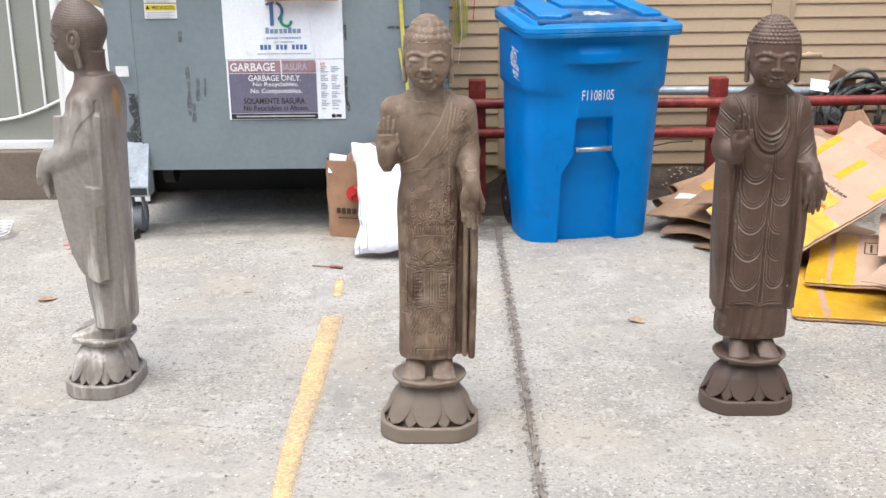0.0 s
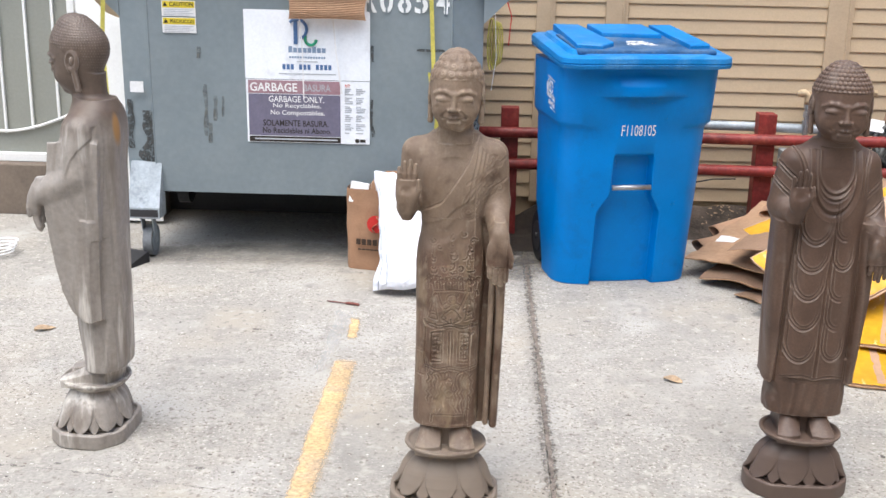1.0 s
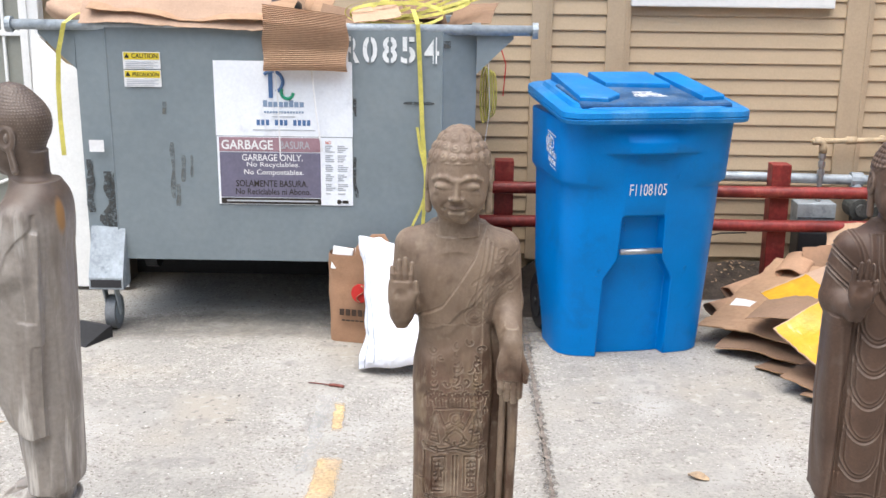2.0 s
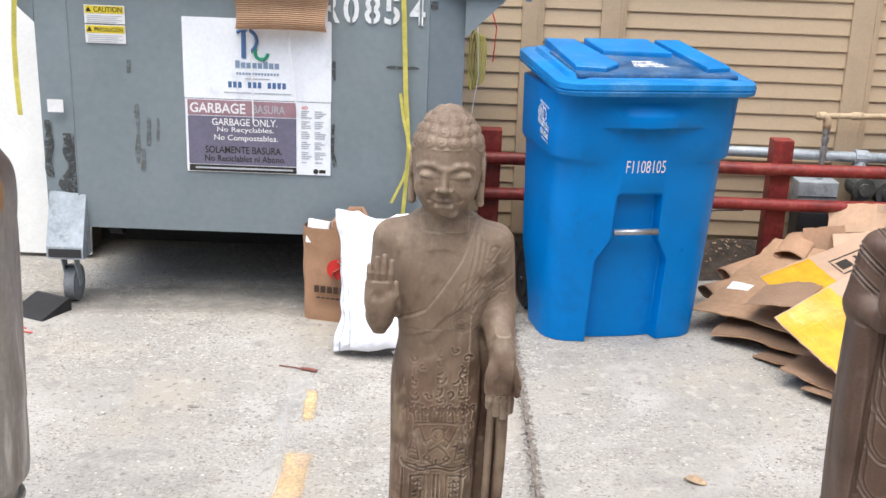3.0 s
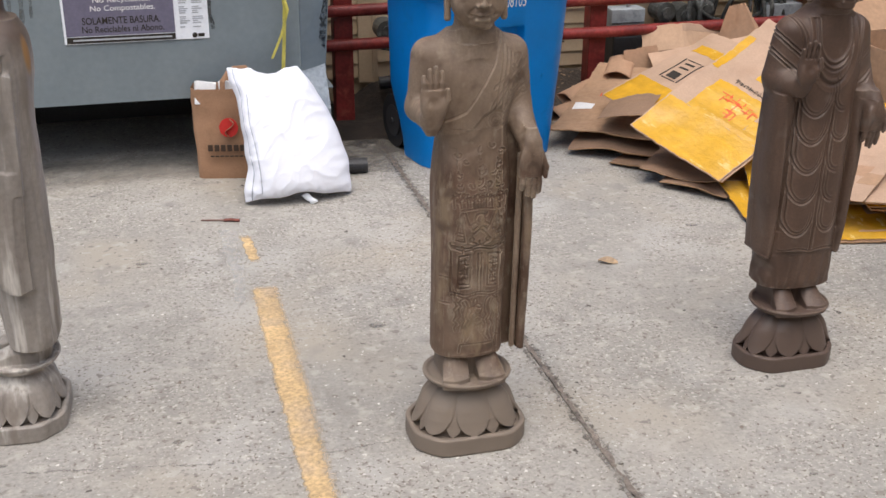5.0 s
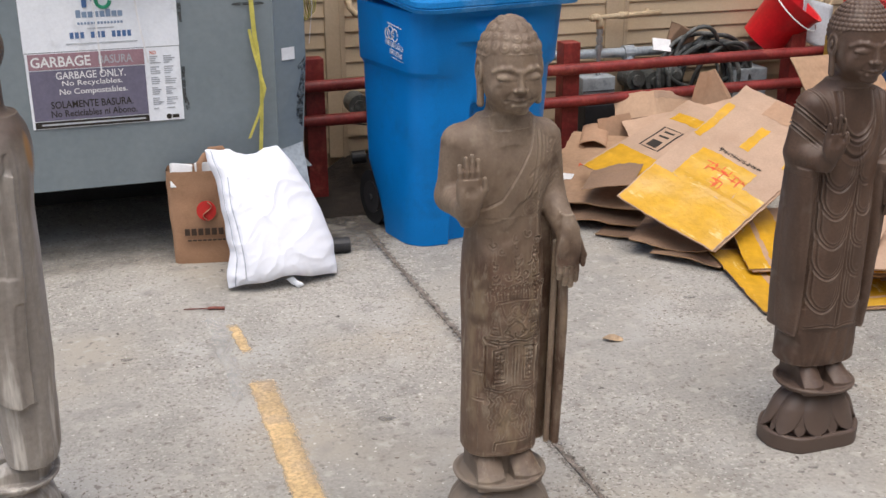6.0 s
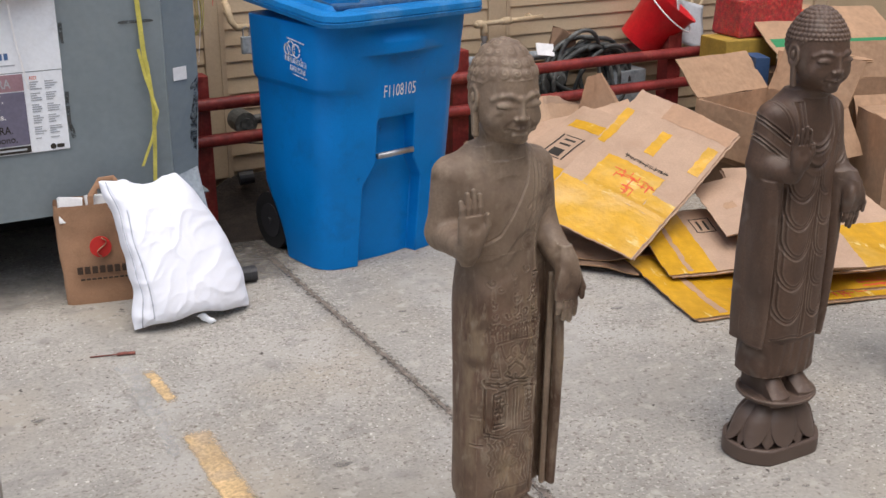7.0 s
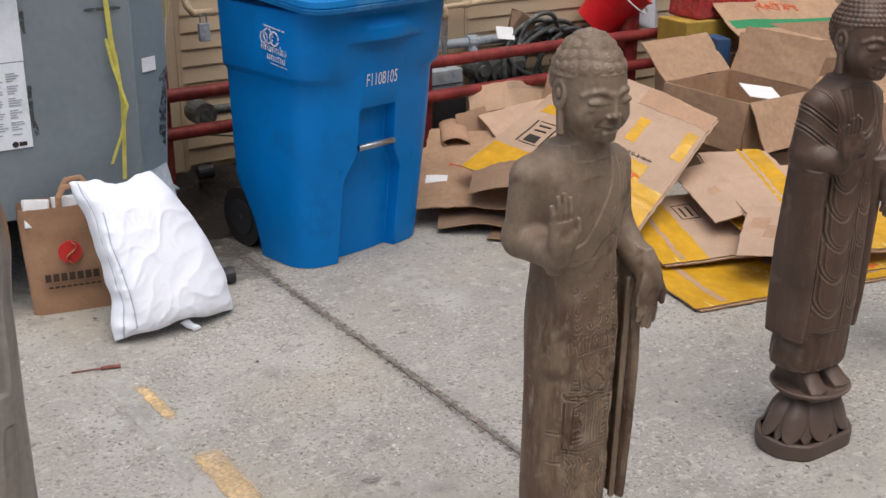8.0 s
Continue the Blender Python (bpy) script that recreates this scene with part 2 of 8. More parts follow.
M_SIGN_PURPLE = mat("faded_purple_print", (0.155, 0.145, 0.205), 0.4, var=0.08, big=5)
M_SIGN_PINK = mat("faded_pink_print", (0.33, 0.20, 0.23), 0.4, var=0.1, big=8)
M_SIGN_BLUE = mat("blue_print", (0.08, 0.16, 0.33), 0.4, var=0.05)
M_SIGN_BLUE_PALE = mat("pale_blue_print", (0.22, 0.30, 0.42), 0.4, var=0.05)
M_SIGN_GREY = mat("grey_print", (0.42, 0.44, 0.47), 0.4, var=0.1)
M_GREEN = mat("green_print", (0.03, 0.30, 0.16), 0.4, var=0.05)
M_STENCIL = worn(mat("white_stencil", (0.75, 0.77, 0.77), 0.5, var=0.05), 0.30, 0.42, 30)
M_CAUTION = mat("yellow_sticker", (0.70, 0.55, 0.04), 0.4, var=0.05)
M_STRAP = mat("yellow_strap", (0.56, 0.50, 0.11), 0.4, var=0.15, big=15, fine=200)
M_RED = mat("red_plastic", (0.62, 0.012, 0.018), 0.35, var=0.08, big=8)
M_CLOTH = mat("white_cloth", (0.815, 0.835, 0.905), 0.9, var=0.02, big=6, fine=500, bump=0.12, depth=0.0006)
M_SEAM = mat("grey_piping", (0.45, 0.47, 0.53), 0.9, var=0.1)
M_PAPER_BAG = mat("brown_paper", (0.35, 0.20, 0.118), 0.85, var=0.07, big=8, fine=160, bump=0.3, depth=0.002, second=(0.29, 0.165, 0.095), amount=0.4, second_scale=9)
M_BAG_RED = mat("bag_red_print", (0.55, 0.03, 0.025), 0.8, var=0.06)
M_BAG_BLACK = mat("bag_black_print", (0.05, 0.03, 0.02), 0.8, var=0.06)
M_PIPE = mat("painted_pipe", (0.48, 0.37, 0.235), 0.5, var=0.1, big=20)
M_HOSE = mat("hose_grey", (0.06, 0.063, 0.06), 0.5, var=0.3, big=10, second=(0.24, 0.25, 0.24), amount=0.3, second_scale=9)
M_GATE = mat("olive_grey_gate", (0.27, 0.275, 0.24), 0.55, var=0.05, big=2)
M_BASE_WALL = mat("brown_plinth", (0.17, 0.135, 0.105), 0.85, var=0.12, big=4, fine=50, bump=0.3)
M_LEAF = mat("dry_leaf", (0.40, 0.285, 0.18), 0.8, var=0.15, big=40)
M_TWIG = mat("red_brown_twig", (0.20, 0.065, 0.05), 0.7, var=0.25, big=60)
M_GLASS_DARK = mat("window_pane", (0.05, 0.055, 0.06), 0.08, var=0.02)
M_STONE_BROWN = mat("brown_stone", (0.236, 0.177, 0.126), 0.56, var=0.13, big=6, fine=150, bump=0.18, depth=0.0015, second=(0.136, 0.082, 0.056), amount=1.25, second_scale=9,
                    stretch=(1, 1, 0.30), spec=0.36, edge=(0.34, 0.275, 0.20), edge_at=(0.505, 0.555), below=0.80, coat_min=0.3,
                    streaks=(((0.070, 0.036, 0.022), 13, 0.49, 0.64), ((0.235, 0.170, 0.108), 19, 0.52, 0.66), ((0.29, 0.235, 0.170), 42, 0.58, 0.72)),
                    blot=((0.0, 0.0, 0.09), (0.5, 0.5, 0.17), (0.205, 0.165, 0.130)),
                    pits=(((0.148, 0.103, 0.071), 6.0, 0.49, 0.78), ((0.110, 0.072, 0.048), 19, 0.58, 0.74), ((0.26, 0.205, 0.150), 33, 0.62, 0.82)))
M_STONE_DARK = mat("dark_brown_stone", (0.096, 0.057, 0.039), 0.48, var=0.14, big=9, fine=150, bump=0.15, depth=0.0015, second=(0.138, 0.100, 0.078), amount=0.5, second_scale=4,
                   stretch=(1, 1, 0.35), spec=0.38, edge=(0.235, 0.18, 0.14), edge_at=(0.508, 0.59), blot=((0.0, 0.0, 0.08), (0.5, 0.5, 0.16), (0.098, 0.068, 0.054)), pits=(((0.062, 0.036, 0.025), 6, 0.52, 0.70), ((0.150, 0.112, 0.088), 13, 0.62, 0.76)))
M_STONE_GREY = mat("weathered_grey_stone", (0.120, 0.088, 0.068), 0.46, var=0.12, big=8, fine=60, bump=0.15, depth=0.0015, second=(0.285, 0.255, 0.225), amount=1.5, second_scale=5,
                   stretch=(1, 1, 0.14), edge=(0.46, 0.43, 0.385), edge_at=(0.515, 0.62), below=1.030, blot=((0.045, 0.118, 1.015), (0.020, 0.030, 0.062), (0.33, 0.18, 0.068)),
                   streaks=(((0.54, 0.505, 0.455), 16, 0.54, 0.66), ((0.17, 0.140, 0.115), 11, 0.58, 0.74), ((0.22, 0.195, 0.165), 30, 0.58, 0.72)))


# ---- building helpers ----
def link_mesh(name, bm, material, smooth=False):
    me = bpy.data.meshes.new(name)
    bm.normal_update()
    bm.to_mesh(me)
    bm.free()
    if smooth:
        me.shade_smooth()
    for q in (material if isinstance(material, (list, tuple)) else [material]):
        me.materials.append(q)
    return new(name, me)


def part(name, bm, material, parent, label="", smooth=False, m=None):
    """Links a bmesh as one mesh object under a thing or under a part."""
    ob = link_mesh(name, bm, material, smooth)
    ob.parent = parent
    if m is not None:
        ob.matrix_local = m
    return tagged(ob, label)


def thing(name, label, category, m=None, group="", kind=""):
    ob = new(name)
    ob.empty_display_size = 0.1
    if m is not None:
        ob.matrix_world = m
    return tagged(ob, label, category, group, kind)


def solo(name, bm, material, label, category, m=None, smooth=False, group="", kind=""):
    ob = link_mesh(name, bm, material, smooth)
    if m is not None:
        ob.matrix_world = m
    return tagged(ob, label, category, group, kind)


def box(bm, lo, hi, bevel=0.0, m=None):
    c = [(a + b) / 2 for a, b in zip(lo, hi)]
    s = [b - a for a, b in zip(lo, hi)]
    mm = Matrix.Translation(c) @ Matrix.Diagonal((*s, 1))
    r = bmesh.ops.create_cube(bm, size=1, matrix=(m @ mm) if m else mm)
    if bevel:
        edges = {e for v in r["verts"] for e in v.link_edges}
        bmesh.ops.bevel(bm, geom=list(edges), offset=bevel, segments=2, affect='EDGES', profile=0.6)
    return bm


def rod(bm, a, b, r, seg=12, r2=None, caps=True):
    a, b = Vector(a), Vector(b)
    d = b - a
    mm = Matrix.Translation((a + b) / 2) @ d.to_track_quat('Z', 'Y').to_matrix().to_4x4()
    bmesh.ops.create_cone(bm, cap_ends=caps, segments=seg, radius1=r, radius2=r if r2 is None else r2, depth=d.length, matrix=mm)
    return bm


def tube(bm, pts, r, seg=8, flat=1.0):
    """A tube swept along points; flat under 1 makes a band of it."""
    pts = [Vector(p) for p in pts]
    rings = []
    side = None
    for i, p in enumerate(pts):
        d = (pts[min(i + 1, len(pts) - 1)] - pts[max(i - 1, 0)]).normalized()
        if side is None:
            side = d.cross(Vector((0, 0, 1)) if abs(d.z) < 0.9 else Vector((0, 1, 0))).normalized()
        side = (side - d * side.dot(d)).normalized()
        up = d.cross(side)
        rings.append([bm.verts.new(p + side * math.cos(a) * r + up * math.sin(a) * r * flat)
                      for a in (2 * math.pi * k / seg for k in range(seg))])
    for q, w in zip(rings, rings[1:]):
        for k in range(seg):
            bm.faces.new((q[k], q[(k + 1) % seg], w[(k + 1) % seg], w[k]))
    bm.faces.new(rings[0][::-1])
    bm.faces.new(rings[-1])
    return bm


def ribbon(bm, pts, width, across=(1, 0, 0), thick=0.0006):
    """A flat band along points."""
    ac = Vector(across).normalized() * width / 2
    pts = [Vector(p) for p in pts]
    rows = []
    for i, p in enumerate(pts):
        d = (pts[min(i + 1, len(pts) - 1)] - pts[max(i - 1, 0)]).normalized()
        nrm = d.cross(ac).normalized() * thick
        rows.append([bm.verts.new(p - ac + nrm), bm.verts.new(p + ac + nrm), bm.verts.new(p + ac - nrm), bm.verts.new(p - ac - nrm)])
    for q, w in zip(rows, rows[1:]):
        for k in range(4):
            bm.faces.new((q[k], q[(k + 1) % 4], w[(k + 1) % 4], w[k]))
    bm.faces.new(rows[0][::-1])
    bm.faces.new(rows[-1])
    return bm


def loft(bm, rings, cap=True):
    made = [[bm.verts.new(p) for p in r] for r in rings]
    for q, w in zip(made, made[1:]):
        k = len(q)
        for i in range(k):
            bm.faces.new((q[i], q[(i + 1) % k], w[(i + 1) % k], w[i]))
    if cap:
        bm.faces.new(made[0][::-1])
        bm.faces.new(made[-1])
    return bm


def lettering(name, text, width, height, material, parent, m, label="", bold=0.0):
    """Words in the built-in font, scaled into a field of that size whose middle lies at m, facing -y of m."""
    cu = bpy.data.curves.new(name, 'FONT')
    cu.body, cu.align_x, cu.align_y, cu.offset, cu.resolution_u = text, 'CENTER', 'CENTER', bold, 3
    tmp = bpy.data.objects.new(name, cu)
    scene.collection.objects.link(tmp)
    dg = bpy.context.evaluated_depsgraph_get()
    me = bpy.data.meshes.new_from_object(tmp.evaluated_get(dg))
    bpy.data.objects.remove(tmp)
    co = np.array([v.co for v in me.vertices])
    lo, hi = co.min(0), co.max(0)
    for v in me.vertices:
        v.co = ((v.co.x - (lo[0] + hi[0]) / 2) * width / (hi[0] - lo[0]), 0, (v.co.y - (lo[1] + hi[1]) / 2) * height / (hi[1] - lo[1]))
    me.materials.clear()
    me.materials.append(material)
    ob = new(name, me)
    ob.parent = parent
    ob.matrix_local = m
    return tagged(ob, label)


def plate(bm, x0, x1, z0, z1, y=0.0, t=0.0015):
    return box(bm, (x0, y - t, z0), (x1, y, z1))


def rise(x, y):
    """Height of the ground: level, with a low bank of earth at the foot of the wall."""
    s = min(1, max(0, (y - 6.36) / 0.22)) * min(1, max(0, (x - 0.30) / 0.25))
    return 0.11 * s * s * (3 - 2 * s)


# ---- ground ----
def build_ground():
    bm = bmesh.new()
    g0, g1 = 0.386, 0.398
    xs = [-400, -60, -12, -6] + list(np.arange(-4, 0.34, 0.16)) + [g0 - 0.004, g0, g1, g1 + 0.004] + list(np.arange(0.5, 5.6, 0.16)) + [8, 20, 80, 400]
    ys = [-400, -60, -12, -4] + list(np.arange(-2, 2.4, 0.4)) + list(np.arange(2.4, 6.7, 0.12)) + [7.5, 12, 60, 400]
    grid = []
    for y in ys:
        row = []
        for x in xs:
            x, y = float(x), float(y)
            z = rise(x, y) + 0.0007 * noise.noise((x * 1.3, y * 1.3, 0.3))
            if x in (g0, g1) and -12 < y < 6.3:
                z -= 0.012
            row.append(bm.verts.new((x, y, z)))
        grid.append(row)
    for q, w in zip(grid, grid[1:]):
        for i in range(len(q) - 1):
            bm.faces.new((q[i], q[i + 1], w[i + 1], w[i]))
    ob = link_mesh("ground", bm, M_CONCRETE, True)
    tagged(ob, "worn grey concrete driveway with stains and aggregate", "driveway", kind="structure")
    return ob


def strip_along(name, rows, material, label, lift=0.0025, seed=1, ragged=0.006, n=60):
    """A ragged-edged thin coat on the ground, along (x, y, width) rows."""
    rnd = random.Random(seed)
    bm = bmesh.new()
    cover = bm.verts.layers.float.new("cover")
    prev = None
    ks = np.linspace(0, len(rows) - 1, n)
    for i, k in enumerate(ks):
        x, y, w = (float(np.interp(k, range(len(rows)), [r[j] for r in rows])) for j in range(3))
        a = noise.noise((i * 0.37, seed, 0)) * ragged + rnd.uniform(-1, 1) * ragged * 0.5
        b = noise.noise((i * 0.31, seed, 5)) * ragged + rnd.uniform(-1, 1) * ragged * 0.5
        k2 = min(n - 1, i + 1)
        dx = float(np.interp(ks[k2], range(len(rows)), [r[0] for r in rows])) - x
        dy = float(np.interp(ks[k2], range(len(rows)), [r[1] for r in rows])) - y
        if i == n - 1 or (dx == 0 and dy == 0):
            side = prev_side
        else:
            side = Vector((dy, -dx, 0)).normalized()
        prev_side = side
        p = Vector((x, y, rise(x, y) + lift))
        end = min(1.0, i / 3, (n - 1 - i) / 3)
        v = []
        for at_, c_ in ((-1.0, 0.15), (-0.72, 1.0), (0.0, 1.0), (0.45, 0.85), (1.0, 0.0)):
            q = bm.verts.new(p + side * at_ * (w / 2 + (a if at_ < 0 else b)))
            q[cover] = c_ * end
            v.append(q)
        if prev:
            for k in range(4):
                bm.faces.new((prev[k], prev[k + 1], v[k + 1], v[k]))
        prev = v
    bmesh.ops.recalc_face_normals(bm, faces=bm.faces)
    ob = link_mesh(name, bm, material)
    return tagged(ob, label, kind="structure", category="ground marking")


build_ground()
strip_along("joint_filler", [(0.386, 0.5, 0.014), (0.392, 3.4, 0.013), (0.394, 4.6, 0.015), (0.390, 6.3, 0.015)], M_JOINT, "dirt-filled expansion joint in the concrete", 0.0012, 3, 0.008, 520)
strip_along("joint_edge", [(0.372, 0.5, 0.020), (0.377, 3.4, 0.022), (0.380, 4.6, 0.020), (0.378, 6.3, 0.018)], M_JOINT_EDGE, "chipped and grimy edge of the expansion joint", 0.0007, 33, 0.014, 420)
strip_along("joint_edge", [(0.401, 0.5, 0.018), (0.406, 3.4, 0.020), (0.408, 4.6, 0.022), (0.404, 6.3, 0.018)], M_JOINT_EDGE, "chipped and grimy edge of the expansion joint", 0.0008, 35, 0.012, 420)
strip_along("yellow_line", [(-0.340, 1.2, 0.068), (-0.346, 2.88, 0.074), (-0.354, 3.25, 0.090), (-0.346, 3.7, 0.112), (-0.344, 4.42, 0.104)], M_YELLOW_PAINT,
            "worn yellow painted parking line", 0.003, 5, 0.006, 160)
strip_along("yellow_line", [(-0.348, 4.60, 0.052), (-0.360, 4.90, 0.050)], M_YELLOW_PAINT, "worn end of the yellow parking line", 0.003, 6, 0.010, 18)
strip_along("faint_paint", [(-0.330, 1.2, 0.075), (-0.335, 2.88, 0.085), (-0.338, 3.25, 0.105), (-0.335, 3.7, 0.125), (-0.332, 4.42, 0.115)], M_YELLOW_FAINT,
            "faded rim of the yellow parking line", 0.0018, 15, 0.016, 120)
# dirt plus painted shade, darkening the concrete between dumpster and cart
strip_along("grime", [(0.30, 5.45, 0.30), (0.34, 5.75, 0.55), (0.36, 6.05, 0.75), (0.36, 6.34, 0.80)], M_GRIME_SHADE, "dirt and painted shade on the concrete between dumpster and cart", 0.0015, 21, 0.06, 40)
strip_along("grime", [(0.42, 5.70, 0.20), (0.44, 5.95, 0.45), (0.42, 6.20, 0.60), (0.40, 6.36, 0.60)], M_GRIME_SHADE, "dirt and painted shade at the end of the joint", 0.0021, 27, 0.05, 40)
# paints the soft shade below the dumpster onto the concrete, with some dirt
strip_along("grime", [(-1.9, 5.60, 0.25), (-1.2, 5.78, 0.40), (-0.5, 5.80, 0.45), (0.2, 5.75, 0.40)], M_GRIME_SHADE_SOFT, "painted shade and dirt on the concrete under the dumpster", 0.0013, 22, 0.05, 60)
strip_along("white_line", [(-0.43, 4.2, 0.05), (-0.42, 4.7, 0.08), (-0.41, 5.02, 0.11)], M_WHITE_PAINT, "faded white paint on the concrete", 0.002, 8, 0.02, 30)
strip_along("crack", [(-2.4, 3.47, 0.004), (-1.37, 3.46, 0.005), (-1.1, 3.43, 0.005), (-0.85, 3.39, 0.005), (-0.54, 3.335, 0.004), (-0.35, 3.32, 0.003), (-0.10, 3.335, 0.004)], M_CRACK,
            "fine crack across the concrete", 0.0022, 11, 0.012, 130)


# ---- house wall with lap siding ----
WALL_Y = 6.62
PITCH = 0.0777


def build_wall():
    wall = thing("wall_north", "beige house wall with horizontal lap siding and vertical trim boards", "wall", pose(0, WALL_Y, 0), kind="structure")
    bm = bmesh.new()
    box(bm, (-1.62, 0.015, 0.02), (9.0, 0.25, 3.4))
    box(bm, (-9.0, 0.03, 0.0), (-1.62, 0.25, 3.4))
    part("sheathing", bm, M_WALLBACK, wall)
    for x0, x1 in ((0.43, 0.532), (0.805, 0.924), (1.995, 2.13), (4.4, 4.53)):
        bm = bmesh.new()
        box(bm, (x0, -0.022, 0.12), (x1, 0.015, 3.4), 0.003)
        box(bm, (x1 - 0.028, -0.028, 0.12), (x1 - 0.018, -0.021, 3.4), 0.001)
        part("trim_board", bm, M_TRIM, wall)
    bm = bmesh.new()
    box(bm, (0.918, -0.05, 1.432), (1.922, 0.015, 1.485), 0.006)
    part("window_sill", bm, M_WHITE_TRIM, wall, "white painted window sill")
    bm = bmesh.new()
    box(bm, (0.94, -0.022, 1.485), (1.01, 0.015, 2.6), 0.004)
    box(bm, (1.83, -0.022, 1.485), (1.90, 0.015, 2.6), 0.004)
    box(bm, (0.94, -0.022, 2.6), (1.90, 0.015, 2.67), 0.004)
    part("window_frame", bm, M_WHITE_TRIM, wall, "white window frame")
    bm = bmesh.new()
    box(bm, (1.01, -0.012, 1.485), (1.83, -0.006, 2.6))
    part("pane", bm, M_GLASS_DARK, wall, "dark window glass")
    bm = bmesh.new()
    box(bm, (2.246, -0.05, 1.432), (3.25, 0.015, 1.485), 0.006)
    part("window_sill", bm, M_WHITE_TRIM, wall, "white painted window sill")
    for x0, x1 in ((-0.6, 0.43), (0.532, 0.805), (0.924, 1.995), (2.13, 4.4)):
        me = None
        w = x1 - x0
        for k in range(30):
            z = 1.386 + (k - 16) * PITCH
            if me is None:
                bm = bmesh.new()
                prof = [(0.014, 0.0), (-0.006, 0.0), (-0.007, 0.004), (0.003, PITCH + 0.004), (0.014, PITCH + 0.004)]
                for a, b in ((0, 1),):
                    left = [bm.verts.new((0, p[0], p[1])) for p in prof]
                    right = [bm.verts.new((w, p[0], p[1])) for p in prof]
                for i in range(5):
                    bm.faces.new((left[i], left[(i + 1) % 5], right[(i + 1) % 5], right[i]))
                bm.faces.new(left[::-1])
                bm.faces.new(right)
                bmesh.ops.recalc_face_normals(bm, faces=bm.faces)
                ob = part("siding_board", bm, M_SIDING, wall)
                me = ob.data
            else:
                ob = new("siding_board", me)
                ob.parent = wall
            ob.location = (x0, 0, z)
    return wall


build_wall()


def build_plinth():
    bm = bmesh.new()
    box(bm, (-9.0, -0.18, 0.0), (-1.62, 0.03, 0.285), 0.006)
    solo("plinth_west", bm, M_BASE_WALL, "brown painted low plinth under the gate", "plinth", pose(0, WALL_Y, 0), kind="structure")
    # the first strip carries painted shade and reaches forward over shaded concrete
    for x0, x1, material, label in ((-0.10, 0.86, M_DIRT_SHADE, "earth between dumpster and cart, with shade in its colour"), (0.86, 4.60, M_DIRT, "bare brown earth along the foot of the wall")):
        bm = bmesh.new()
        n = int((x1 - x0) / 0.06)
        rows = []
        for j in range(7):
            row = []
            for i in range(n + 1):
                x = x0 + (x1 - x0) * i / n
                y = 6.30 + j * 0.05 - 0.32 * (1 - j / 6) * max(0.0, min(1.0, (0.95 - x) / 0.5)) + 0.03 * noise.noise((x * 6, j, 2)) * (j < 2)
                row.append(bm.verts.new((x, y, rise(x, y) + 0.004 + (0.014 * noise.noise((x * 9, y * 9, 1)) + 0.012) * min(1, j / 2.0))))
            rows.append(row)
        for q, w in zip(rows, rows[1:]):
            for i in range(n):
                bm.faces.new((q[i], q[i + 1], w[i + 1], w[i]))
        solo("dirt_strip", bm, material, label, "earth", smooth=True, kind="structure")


build_plinth()


# ---- gate ----
def build_gate():
    gate = thing("gate", "olive-grey sheet metal gate with white curved bars above a plinth", "gate", pose(0, WALL_Y - 0.06, 0))
    arc = lambda x: 0.455 + 0.135 * max(0, (x + 2.52) / 0.43) ** 1.7
    bm = bmesh.new()
    box(bm, (-5.0, 0.0, 0.30), (-2.12, 0.02, 2.4))
    part("panel", bm, M_GATE, gate, "olive-grey painted sheet")
    bm = bmesh.new()
    box(bm, (-5.0, -0.04, 0.287), (-2.10, 0.02, 0.335), 0.004)
    part("bottom_rail", bm, M_WHITE_TRIM, gate, "off-white bottom rail")
    bm = bmesh.new()
    box(bm, (-2.12, -0.045, 0.287), (-2.02, 0.03, 2.4), 0.006)
    box(bm, (-2.095, -0.055, 0.287), (-2.075, -0.045, 2.4), 0.002)
    part("post", bm, M_WHITE_TRIM, gate, "cream painted gate post")
    for k in range(7):
        x = -2.213 - k * 0.153
        bm = bmesh.new()
        box(bm, (x - 0.007, -0.02, arc(x) - 0.01), (x + 0.007, -0.004, 2.3), 0.002)
        part("bar", bm, M_WHITE_TRIM, gate)
    bm = bmesh.new()
    tube(bm, [(x, -0.014, arc(x)) for x in np.linspace(-3.6, -2.12, 28)], 0.009, 6)
    part("arc_bar", bm, M_WHITE_TRIM, gate, "white curved bar")
    bm = bmesh.new()
    box(bm, (-5.0, -0.026, 1.25), (-2.12, -0.004, 1.275), 0.003)
    part("crossbar", bm, M_WHITE_TRIM, gate)
    bm = bmesh.new()
    prof = [(-2.03, 0.02), (-1.585, 0.02), (-1.585, 1.02), (-1.87, 1.13), (-2.03, 1.29)]
    loft(bm, [[(x, 6.30 + 0.10 * z, z) for x, z in prof], [(x, 6.315 + 0.10 * z, z) for x, z in prof]])
    bmesh.ops.recalc_face_normals(bm, faces=bm.faces)
    solo("white_board", bm, M_WHITE_TRIM, "white sheet of board leaning behind the dumpster", "board")


build_gate()


# ---- red pipe rails ----
def build_rails():
    rail = thing("pipe_barrier", "dark red painted steel pipe barrier with square posts", "barrier", pose(0, 6.30, 0))
    for x in (0.300, 1.655, 3.035, 4.4):
        bm = bmesh.new()
        box(bm, (x - 0.047, 0.0, -0.01), (x + 0.047, 0.09, 0.695), 0.004)
        part("post", bm, M_RED_PAINT, rail)
    for z in (0.568, 0.400):
        bm = bmesh.new()
        tube(bm, [(x, -0.030, z + 0.003 * math.sin(x * 3)) for x in np.linspace(0.05, 4.6, 20)], 0.029, 14)
        part("rail", bm, M_RED_PAINT, rail, smooth=True)


build_rails()


